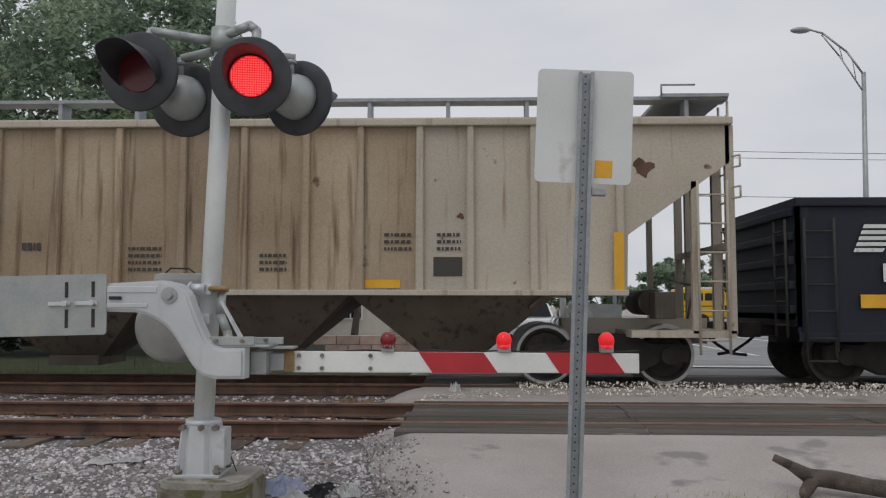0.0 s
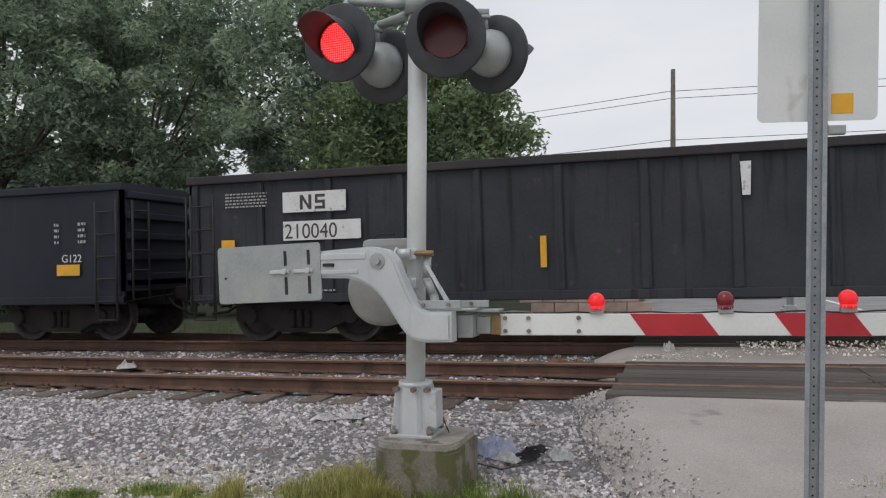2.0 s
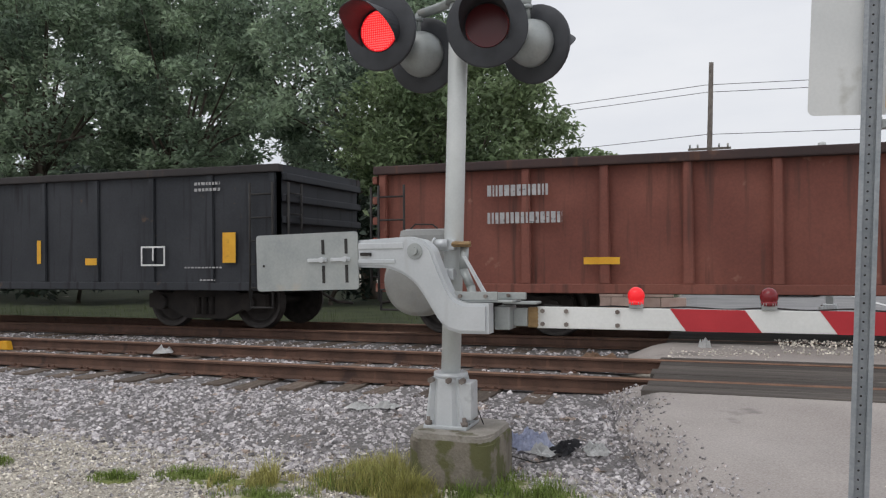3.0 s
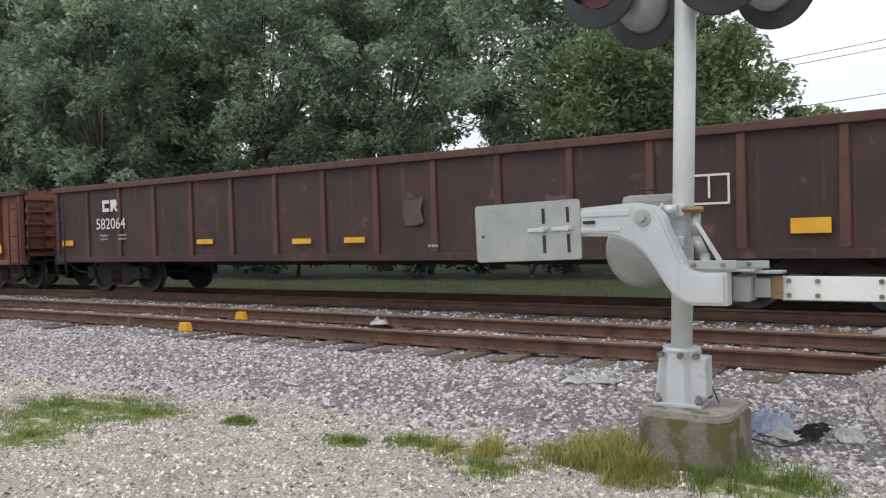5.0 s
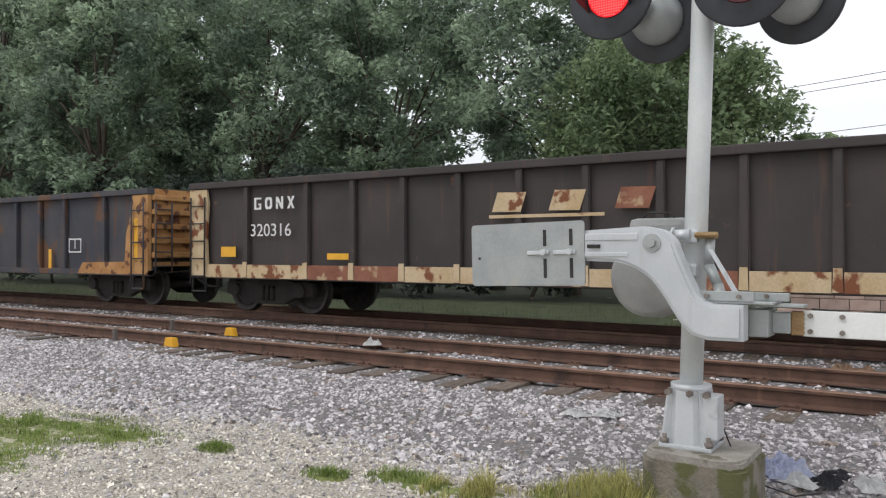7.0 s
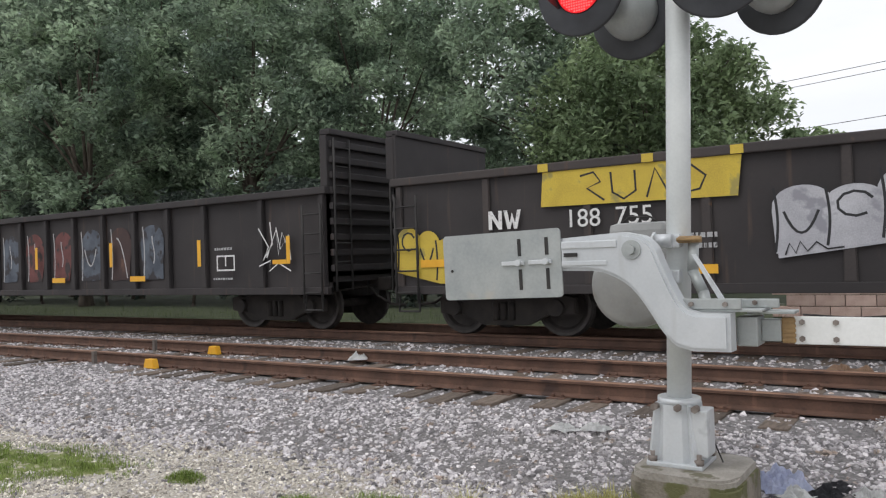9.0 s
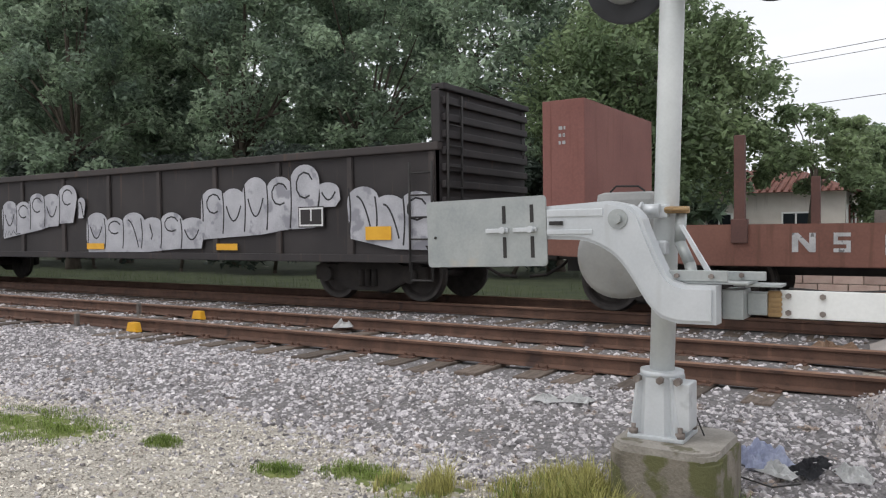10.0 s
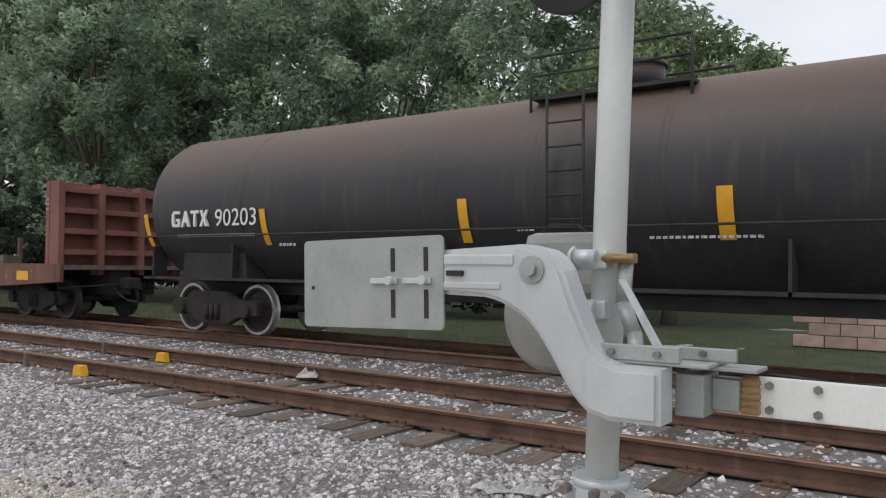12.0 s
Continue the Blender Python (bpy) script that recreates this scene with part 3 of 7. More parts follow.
for y0, y1 in ((7.52, 7.80), (7.81, 8.09), (8.235, 8.57), (8.58, 8.91), (8.92, 9.25), (9.26, 9.585), (9.735, 9.92)):
    x = 0.12 + random.uniform(-0.03, 0.05)
    while x < 12:
        ln = 2.45
        key = round(y1 - y0, 3)
        if key not in PLANKS:
            b = bmesh.new()
            box(b, 0, ln - 0.012, 0, y1 - y0, -0.2, 0, 0.008)
            PLANKS[key] = mesh_of("plank", b, M_panel)
        p = part("plank", PLANKS[key], None, cr)
        p.location = (x, y0, ZR - 0.004 + random.uniform(-0.012, 0.0))
        x += ln
b = bmesh.new()
for y0, y1 in ((11.75, 11.97), (12.10, 13.47), (13.60, 13.83)):
    box(b, 0.1, 26, y0, y1, 0.2, ZR - 0.006)
single("crossing_panel", b, M_panel, "dark rubber crossing panels under the train", "crossing", kind="structure")

# ---- crossing signal with gate ----
MX, MY = -1.10, 5.62
LEAN = 0.0316
mast = thing("crossing_signal", "silver painted level crossing mast with flashing red lights", "crossing signal")


def mast_x(z):
    return MX + (z - 0.78) * LEAN


found = thing("mast_foundation", "mossy weathered concrete foundation under the signal mast", "foundation")


def drum(b, w, d, r, z0, z1, bevel):
    """A block with rounded upright edges."""
    pts = []
    for cx, cy, a0 in ((w - r, d - r, 0), (-w + r, d - r, 90), (-w + r, -d + r, 180), (w - r, -d + r, 270)):
        pts += [(cx + r * math.cos(radians(a0 + 15 * k)), cy + r * math.sin(radians(a0 + 15 * k))) for k in range(7)]
    lo, hi = ([b.verts.new((MX + 0.08 + x, MY + 0.0 + y, z)) for x, y in pts] for z in (z0, z1))
    top = b.faces.new(hi)
    b.faces.new(lo[::-1])
    for i in range(len(pts)):
        b.faces.new((lo[i - 1], lo[i], hi[i], hi[i - 1]))
    bmesh.ops.bevel(b, geom=list(top.edges), offset=bevel, segments=2, affect="EDGES")
    for v in b.verts:
        v.co += Vector(noise.noise_vector(v.co * 6)) * 0.008
    return b


part("footing_block", drum(bmesh.new(), 0.315, 0.33, 0.13, -0.15, 0.345, 0.02), M_found, found)
part("footing_cap", drum(bmesh.new(), 0.30, 0.315, 0.13, 0.34, 0.385, 0.015), M_capstone, found, "paler worn concrete top")

b = bmesh.new()
rod(b, (mast_x(0.36), MY, 0.36), (mast_x(3.95), MY, 3.95), 0.071, 28)
part("pole", b, M_pole, mast, smooth=False)
b = bmesh.new()
rod(b, (mast_x(3.95), MY, 3.95), (mast_x(3.99), MY, 3.99), 0.08, 20)
ball(b, (mast_x(3.99), MY, 3.99), 0.078, 16, squash=(1, 1, 0.6))
part("pole_cap", b, M_pole, mast)
base = bmesh.new()
box(base, MX - 0.16, MX + 0.165, MY - 0.16, MY + 0.16, 0.385, 0.41, 0.006)
g = bmesh.ops.create_cone(base, cap_ends=True, segments=8, radius1=0.155, radius2=0.135, depth=0.33)
bmesh.ops.transform(base, matrix=Matrix.Translation((mast_x(0.57), MY, 0.575)) @ pose(0, 0, 0, 0, 0, 22.5), verts=g["verts"])
rod(base, (mast_x(0.75), MY, 0.735), (mast_x(0.78), MY, 0.775), 0.125, 24)
box(base, MX + 0.10, MX + 0.19, MY - 0.12, MY + 0.05, 0.45, 0.72, 0.012)
collar = part("base_collar", base, M_silver, mast, "cast base with ribs and bolts")
for a in range(4):
    t = bmesh.new()
    slab(t, [(0.06, 0.40), (0.21, 0.40), (0.19, 0.44), (0.15, 0.74), (0.06, 0.76)], -0.016, 0.016, 0, 0.004)
    bmesh.ops.transform(t, matrix=pose(mast_x(0.5), MY, 0, 0, 0, 45 + 90 * a), verts=t.verts)
    part("rib", t, M_silver, collar)
for dx, dy in ((-0.13, -0.13), (0.14, -0.13), (-0.13, 0.13), (0.14, 0.13)):
    b = bmesh.new()
    rod(b, (MX + dx, MY + dy, 0.40), (MX + dx, MY + dy, 0.47), 0.014, 8)
    rod(b, (MX + dx, MY + dy, 0.41), (MX + dx, MY + dy, 0.44), 0.028, 6)
    part("anchor_bolt", b, M_bolt, collar)
for dx in (-0.105, 0.03, 0.13):
    b = bmesh.new()
    rod(b, (mast_x(0.73) + dx, MY - 0.10, 0.73), (mast_x(0.73) + dx, MY - 0.155, 0.73), 0.022, 6)
    part("clamp_bolt", b, M_bolt, collar)

# lamp heads: hood, background, housing; the lit board turns in its housing
b = bmesh.new()
pipe(b, [(-1.575, 5.56, 3.56), (-1.53, 5.56, 3.61), (-1.30, 5.56, 3.57), (-1.10, 5.60, 3.55), (-0.90, 5.54, 3.60), (-0.80, 5.54, 3.64), (-0.75, 5.54, 3.60), (-0.75, 5.54, 3.48)], 0.035, 10)
pipe(b, [(-1.575, 5.56, 3.56), (-1.575, 5.56, 3.48)], 0.035, 10)
pipe(b, [(-1.37, 5.74, 3.46), (-1.05, 5.66, 3.50), (-0.51, 5.76, 3.46)], 0.035, 10)
rod(b, (mast_x(3.5) - 0.004, MY, 3.46), (mast_x(3.6), MY, 3.64), 0.095, 20)
part("crossarm", b, M_galv, mast, "bent pipe arm that carries the lamp heads")


def lamp_head(name, x, y, z, yaw, tip, front):
    """A round crossing lamp. Its local -y axis is the way that it shines."""
    head = part(name, lathe(bmesh.new(), [(0.0, 0.25), (0.06, 0.245), (0.12, 0.215), (0.155, 0.16), (0.172, 0.08), (0.175, 0.035), (0.16, 0.03)], 28), M_galv, mast,
                "grey domed lamp housing")
    head.matrix_basis = pose(x, y, z, tip, 0, yaw)
    part("background_plate", lathe(bmesh.new(), [(0.155, 0.02), (0.278, 0.02), (0.288, 0.012), (0.288, -0.012), (0.278, -0.016), (0.155, -0.016)], 40), M_hood, head,
         "round black background plate")
    b = bmesh.new()
    n, ln = 24, 0.36
    for k in range(n):
        a0, a1 = math.radians(-35 + 250 * k / n), math.radians(-35 + 250 * (k + 1) / n)
        q = []
        for r in (0.162, 0.166):
            for a in (a0, a1):
                u = min(1, max(0.0, (math.sin(a) + 0.62) / 1.3))
                q += [b.verts.new((r * math.cos(a), -0.012, r * math.sin(a))), b.verts.new((r * 1.05 * math.cos(a), -0.02 - ln * u, r * 1.05 * math.sin(a) - 0.03 * u))]
        b.faces.new((q[0], q[1], q[3], q[2]))
        b.faces.new((q[4], q[6], q[7], q[5]))
        b.faces.new((q[1], q[5], q[7], q[3]))
    bmesh.ops.remove_doubles(b, verts=b.verts[:], dist=0.0005)
    part("hood", b, M_hood, head, "black sun hood over the lens")
    b = bmesh.new()
    rod(b, (0, 0.1, 0.16), (0, 0.1, 0.30), 0.022, 10)
    rod(b, (0, 0.1, 0.24), (0.0, 0.1, 0.27), 0.04, 10)
    part("hanger", b, M_galv, head)
    if not front:
        return None
    b = bmesh.new()
    rod(b, (0, -0.022, 0), (0, 0.022, 0), 0.150, 36)
    for f in b.faces:
        f.material_index = 0
    for f in b.faces:
        if f.normal.y < -0.9:
            f.material_index = 1
    for i in range(-8, 9):
        for j in range(-8, 9):
            if i * i + j * j < 69:
                g = bmesh.ops.create_circle(b, cap_ends=True, segments=6, radius=0.0062)
                bmesh.ops.transform(b, matrix=Matrix.Translation((i * 0.0168, -0.0265, j * 0.0168)) @ pose(0, 0, 0, 90), verts=g["verts"])
                for f in {f for v in g["verts"] for f in v.link_faces}:
                    f.material_index = 2
    return part("diode_board", b, [M_redlens, M_ledboard, M_led], head, "red diode lamp board")


BOARD_R = lamp_head("front_lamp", -0.755, 5.44, 3.225, 10, 3, True)
BOARD_L = lamp_head("front_lamp", -1.575, 5.46, 3.275, -4, 3, True)
lamp_head("rear_lamp", -1.37, 5.84, 3.17, 176, -3, False)
lamp_head("rear_lamp", -0.50, 5.86, 3.18, 160, -3, False)

# counterweight, casting, mechanism and arm of the gate
gate = thing("crossing_gate", "lowered red and white level crossing gate on its mast", "crossing gate")
b = bmesh.new()
pts = []
for cx, cz, a0 in ((0.38, 0.18, 0), (-0.38, 0.18, 90), (-0.38, -0.18, 180), (0.38, -0.18, 270)):
    pts += [(cx + 0.025 * math.cos(radians(a0 + 18 * k)), cz + 0.025 * math.sin(radians(a0 + 18 * k))) for k in range(6)]
slab(b, pts, -0.006, 0.006, 0, 0.002)
plate = part("counterweight_plate", b, M_galv, gate, "flat galvanised counterweight plate")
plate.matrix_basis = pose(-2.045, 5.19, 1.585, 0, -1.5, 1.5)
for x in (0.135, 0.315):
    for z0, z1 in ((0.05, 0.155), (-0.155, -0.03)):
        b = bmesh.new()
        box(b, x - 0.011, x + 0.011, -0.009, 0.0, z0, z1)
        part("slot", b, M_black, plate, "dark adjusting slot")
    b = bmesh.new()
    box(b, x - 0.12, x + 0.03, -0.022, -0.006, -0.004, 0.022, 0.004)
    rod(b, (x, -0.006, 0.01), (x, -0.05, 0.01), 0.02, 8)
    part("slot_clamp", b, M_silver, plate)
b = bmesh.new()
rod(b, (-0.345, -0.006, -0.02), (-0.345, -0.01, -0.02), 0.009, 10)
part("hole", b, M_black, plate)

b = bmesh.new()
ARC = [(-1.66, 1.735), (-1.27, 1.757), (-1.17, 1.735), (-1.10, 1.675), (-1.06, 1.60), (-0.99, 1.47), (-0.92, 1.36), (-0.86, 1.315), (-0.80, 1.30), (-0.585, 1.30),
       (-0.585, 1.097), (-0.84, 1.095), (-0.95, 1.12), (-1.05, 1.20), (-1.15, 1.34), (-1.23, 1.44), (-1.33, 1.505), (-1.45, 1.54), (-1.66, 1.545)]
ARC = [(x if x < -1.1 else -1.1 + (x + 1.1) * 0.78, z) for x, z in ARC]
SOFT = []
for i, q in enumerate(ARC):
    o, r, v = ARC[i - 1], ARC[(i + 1) % len(ARC)], ARC[(i + 2) % len(ARC)]
    straight = not (2 <= i <= 6 or 12 <= i <= 16)
    for u in ((0.0,) if straight else (0.0, 0.33, 0.67)):
        SOFT.append(tuple(0.5 * (2 * q[k] + (r[k] - o[k]) * u + (2 * o[k] - 5 * q[k] + 4 * r[k] - v[k]) * u * u + (3 * q[k] - o[k] - 3 * r[k] + v[k]) * u ** 3) for k in (0, 1)))
slab(b, SOFT, 5.20, 5.36, 0, 0.020)
casting = part("counterweight_arm", b, M_silver, gate, "curved cast aluminium counterweight arm")
b = bmesh.new()
box(b, -1.64, -1.30, 5.192, 5.205, 1.672, 1.715, 0.005)
box(b, -1.64, -1.36, 5.193, 5.205, 1.572, 1.60, 0.005)
part("stiffening_rib", b, M_silver, casting)
b = bmesh.new()
box(b, -1.62, -1.54, 5.183, 5.20, 1.625, 1.648)
part("slot", b, M_black, casting)
b = bmesh.new()
rod(b, (-1.215, 5.20, 1.655), (-1.215, 5.190, 1.655), 0.055, 24)
rod(b, (-1.215, 5.190, 1.655), (-1.215, 5.165, 1.655), 0.028, 6)
part("pivot_bolt", b, M_galv, casting)

b = bmesh.new()
lathe(b, [(0.0, -0.16), (0.23, -0.16), (0.27, -0.13), (0.28, 0.0), (0.27, 0.14), (0.0, 0.16)], 36, axis=(-1.44, 5.95, 1.43))
box(b, -1.56, -1.16, 5.74, 6.08, 1.54, 1.83, 0.05)
part("gate_mechanism", b, M_dull, gate, "rounded silver gate mechanism housing")
b = bmesh.new()
pipe(b, [(-1.46, 5.75, 1.83), (-1.42, 5.75, 1.865), (-1.28, 5.75, 1.86), (-1.24, 5.75, 1.83)], 0.006, 6)
part("mechanism_handle", b, M_black, gate)
for z in (1.70, 1.49):
    b = bmesh.new()
    rod(b, (mast_x(z) - 0.10, 5.50, z), (mast_x(z) + 0.0, 5.50, z), 0.042, 16)
    rod(b, (mast_x(z) - 0.115, 5.50, z), (mast_x(z) - 0.10, 5.50, z), 0.055, 6)
    box(b, mast_x(z) - 0.06, mast_x(z) + 0.04, 5.50, 5.60, z - 0.04, z + 0.04, 0.012)
    part("mounting_clamp", b, M_silver, gate)
b = bmesh.new()
box(b, mast_x(1.7) + 0.02, mast_x(1.7) + 0.15, 5.50, 5.57, 1.685, 1.725, 0.006)
rod(b, (mast_x(1.7) + 0.03, 5.48, 1.705), (mast_x(1.7) + 0.17, 5.48, 1.705), 0.012, 8)
part("clamp_bolt", b, M_brass, gate)
b = bmesh.new()
pipe(b, [(-0.965, 5.55, 1.70), (-0.965, 5.52, 1.52), (-0.90, 5.48, 1.40), (-0.87, 5.44, 1.30)], 0.032, 12)
part("conduit", b, M_galv, gate)
b = bmesh.new()
slab(b, [(-0.945, 1.62), (-0.925, 1.62), (-0.76, 1.34), (-0.79, 1.34)], 5.42, 5.45)
part("brace", b, M_silver, gate)

for nm, dims, bev in (("bracket_block", (-0.71, -0.60, 5.40, 5.60, 1.11, 1.27), 0.008), ("bracket_neck", (-0.60, -0.50, 5.50, 5.60, 1.13, 1.25), 0.006),
                      ("bracket_rail", (-0.97, -0.66, 5.30, 5.33, 1.317, 1.375), 0.004), ("bracket_rail", (-0.80, -0.50, 5.46, 5.49, 1.317, 1.365), 0.004),
                      ("bracket_plate", (-0.97, -0.56, 5.31, 5.58, 1.303, 1.316), 0.003), ("bracket_plate", (-0.66, -0.42, 5.44, 5.60, 1.285, 1.30), 0.003)):
    part(nm, box(bmesh.new(), *dims, bev), M_galv, gate, "dull silver arm bracket")
for x, y in ((-0.92, 5.29), (-0.74, 5.29), (-0.62, 5.45)):
    b = bmesh.new()
    rod(b, (x, y + 0.01, 1.345), (x, y - 0.012, 1.345), 0.014, 6)
    part("bolt", b, M_bolt, gate)
b = bmesh.new()
box(b, -0.50, -0.435, 5.53, 5.58, 1.12, 1.26, 0.004)
for i in range(5):
    box(b, -0.505, -0.43, 5.524, 5.534, 1.13 + 0.026 * i, 1.146 + 0.026 * i)
part("breakaway_coupling", b, M_brass, gate, "rusty orange breakaway coupling")

arm = part("gate_arm", slab(bmesh.new(), [(-0.44, 1.265), (2.00, 1.255), (2.00, 1.118), (-0.44, 1.115)], 5.54, 5.565, 0, 0.004), M_armwhite, gate, "white gate arm board with red diagonal stripes")
for x0, x1 in ((0.45, 0.91), (1.345, 1.80)):
    b = bmesh.new()
    slab(b, [(x0, 1.2615), (x1, 1.2585), (x1 + 0.10, 1.1165), (x0 + 0.10, 1.1155)], 5.5365, 5.5398)
    part("red_stripe", b, M_armred, arm, "red reflective stripe")
for x in (-0.40, -0.235, 0.11):
    for z in (1.235, 1.145):
        b = bmesh.new()
        rod(b, (x, 5.54, z), (x, 5.525, z), 0.016, 6)
        part("bolt", b, M_bolt, arm)
b = bmesh.new()
ring0 = None
for i in range(41):
    x, z = -0.40 + 0.06 * i, 1.272 - 0.006 * (1 - math.cos(math.pi * i / 4))
    ring1 = [b.verts.new((x, 5.575 + 0.006 * math.cos(a), z + 0.006 * math.sin(a))) for a in [math.pi * k / 3 for k in range(6)]]
    if ring0:
        for k in range(6):
            b.faces.new((ring0[k - 1], ring0[k], ring1[k], ring1[k - 1]))
    ring0 = ring1
part("cable", b, M_black, arm, "thin black lamp cable along the arm")
GLOBES = []
for x, lit in ((0.232, None), (1.055, None), (1.775, True)):
    b = bmesh.new()
    box(b, x - 0.045, x + 0.045, 5.52, 5.60, 1.262, 1.292, 0.004)
    rod(b, (x, 5.555, 1.29), (x, 5.555, 1.305), 0.05, 16)
    holder = part("lamp_holder", b, M_galv, arm)
    b = bmesh.new()
    rod(b, (0, 0, -0.058), (0, 0, -0.03), 0.050, 20)
    ball(b, (0, 0, 0), 0.056, 24, squash=(1, 1, 1.05))
    for f in b.faces:
        f.material_index = 1 if (lit or f.calc_center_median().y < 0.0) else 0
    gl = part("arm_lamp", b, [M_globe_off, M_globe], arm, "red gate arm lamp")
    gl.location = (x, 5.555, 1.345)
    GLOBES.append(gl)

# ---- sign seen from behind ----
sign = thing("road_sign", "rectangular road sign seen from its blank aluminium back", "road sign")
b = bmesh.new()
w, h, r = 0.305, 0.365, 0.035
pts = []
for cx, cz, a0 in ((w - r, h - r, 0), (-w + r, h - r, 90), (-w + r, -h + r, 180), (w - r, -h + r, 270)):
    pts += [(cx + r * math.cos(radians(a0 + 15 * k)), cz + r * math.sin(radians(a0 + 15 * k))) for k in range(7)]
slab(b, pts, 0, 0.004)
ob = part("sign_plate", b, M_signback, sign)
ob.matrix_basis = pose(1.54, 4.905, 2.727, 0, 2.6, 0)
b = bmesh.new()
box(b, 0.075, 0.185, -0.002, 0.0, -0.325, -0.215)
tag = part("sticker", b, M_yellow, ob, "small orange yellow sticker")
b = bmesh.new()
prof = [(-0.05, -0.038), (-0.026, -0.038), (-0.026, -0.034), (-0.040, -0.034), (-0.034, -0.004), (0.034, -0.004), (0.040, -0.034), (0.026, -0.034), (0.026, -0.038), (0.05, -0.038),
        (0.05, -0.034), (0.044, -0.030), (0.038, 0.0), (-0.038, 0.0), (-0.044, -0.030), (-0.05, -0.034)]
ends = [[b.verts.new((x, y, z)) for x, y in prof] for z in (0.0, 3.12)]
b.faces.new(ends[0]), b.faces.new(ends[1][::-1])
for i in range(len(prof)):
    j = (i + 1) % len(prof)
    b.faces.new((ends[0][j], ends[0][i], ends[1][i], ends[1][j]))
bmesh.ops.recalc_face_normals(b, faces=b.faces[:])
post = part("sign_post", b, M_post, sign, "galvanised channel post with a row of holes")
post.matrix_basis = pose(1.425, 4.895, -0.05, 0, 2.35, 0)
for i in range(60):
    b = bmesh.new() if i == 0 else None
    if i == 0:
        rod(b, (0, -0.0055, 0), (0, -0.004, 0), 0.006, 8)
        HOLE = mesh_of("hole", b, M_black)
    o = part("hole", HOLE, None, post)
    o.location = (0, 0, 0.15 + 0.05 * i)
b = bmesh.new()
box(b, 0.05, 0.15, 0.0, 0.06, 2.34, 2.39, 0.006)
box(b, 0.02, 0.06, 0.0, 0.02, 2.33, 2.40)
part("bracket", b, M_galv, post)

# ---- freight train ----
SIDE = 1.53   # half the width of a car


def shared(name, mat, build, smooth=False):
    b = bmesh.new()
    build(b)
    return mesh_of(name, b, mat, smooth)


def wheel_build(b):
    for s in (-1, 1):
        lathe(b, [(0.0, s * 0.70), (0.09, s * 0.70), (0.10, s * 0.735), (0.32, s * 0.725), (0.36, s * 0.77), (0.40, s * 0.785)], 32)
        lathe(b, [(0.40, s * 0.785), (0.447, s * 0.785), (0.455, s * 0.70), (0.48, s * 0.665), (0.42, s * 0.655), (0.0, s * 0.66)], 32, mat=1)
        for f in b.faces:
            f.smooth = False
    rod(b, (0, -0.95, 0), (0, 0.95, 0), 0.08, 12)


def frame_build(b):
    for s in (-1, 1):
        y0, y1 = sorted((s * 0.90, s * 1.04))
        slab(b, [(-1.20, 0.60), (-1.05, 0.64), (-0.70, 0.62), (-0.32, 0.78), (0.32, 0.78), (0.70, 0.62), (1.05, 0.64), (1.20, 0.60), (1.20, 0.36), (1.02, 0.34), (0.80, 0.36),
                 (0.40, 0.18), (-0.40, 0.18), (-0.80, 0.36), (-1.02, 0.34), (-1.20, 0.36)], y0, y1, 0, 0.02)
        for x in (-0.9, 0.9):
            rod(b, (x, s * 0.95, 0.457), (x, s * 1.12, 0.457), 0.13, 14)
        for x in (-0.14, 0.0, 0.14):
            rod(b, (x, s * 1.05, 0.26), (x, s * 1.05, 0.55), 0.055, 10)
    box(b, -0.2, 0.2, -1.0, 1.0, 0.5, 0.72, 0.02)


def coupler_build(b):
    box(b, -0.55, 0.0, -0.10, 0.10, 0.72, 0.92, 0.02)
    box(b, 0.0, 0.32, -0.16, 0.16, 0.70, 0.95, 0.04)
    pipe(b, [(-0.1, -0.25, 0.78), (0.1, -0.27, 0.60), (0.35, -0.2, 0.45), (0.62, -0.1, 0.42)], 0.025, 8)
    pipe(b, [(-0.45, -1.35, 0.82), (-0.30, -1.40, 0.72), (-0.10, -0.9, 0.76), (0.0, -0.2, 0.8)], 0.018, 6)


WHEEL = shared("wheel_set", [M_wheel, M_tread], wheel_build)
WHEEL_BRIGHT = shared("wheel_set", [M_wheel, M_shine], wheel_build)
TFRAME = shared("truck_frame", M_truck, frame_build)
COUPLER = shared("coupler", M_truck, coupler_build)


def running_gear(car, half, inset, bright=False):
    for s in (-1, 1):
        t = part("truck", TFRAME, None, car)
        t.location = (s * (half - inset), 0, 0)
        for x in (-0.9, 0.9):
            w = part("wheel_set", WHEEL_BRIGHT if bright else WHEEL, None, t)
            w.location = (x, 0, 0.457)
        c = part("coupler", COUPLER, None, car)
        c.matrix_basis = pose(s * (half + 0.02), 0, 0, 0, 0, 0 if s > 0 else 180)


def ladder(b, x, y, z0, z1, width=0.42, steps=4, r=0.014, along=True):
    """A grab ladder: two rails and rungs, along the side or across the end."""
    d = (width, 0, 0) if along else (0, width, 0)
    for k in (0, 1):
        rod(b, (x + d[0] * k, y + d[1] * k, z0), (x + d[0] * k, y + d[1] * k, z1), r * 1.4, 6)
    for i in range(steps):
        z = z0 + (z1 - z0) * (i + 0.5) / steps
        rod(b, (x, y, z), (x + d[0], y + d[1], z), r, 6)


def reflectors(car, half, marks, y):
    for x, z, w, h in marks:
        b = bmesh.new()
        box(b, x - half, x - half + w, y - 0.006, y - 0.001, z, z + h)
        part("reflector", b, M_yellow, car, "yellow reflective strip")


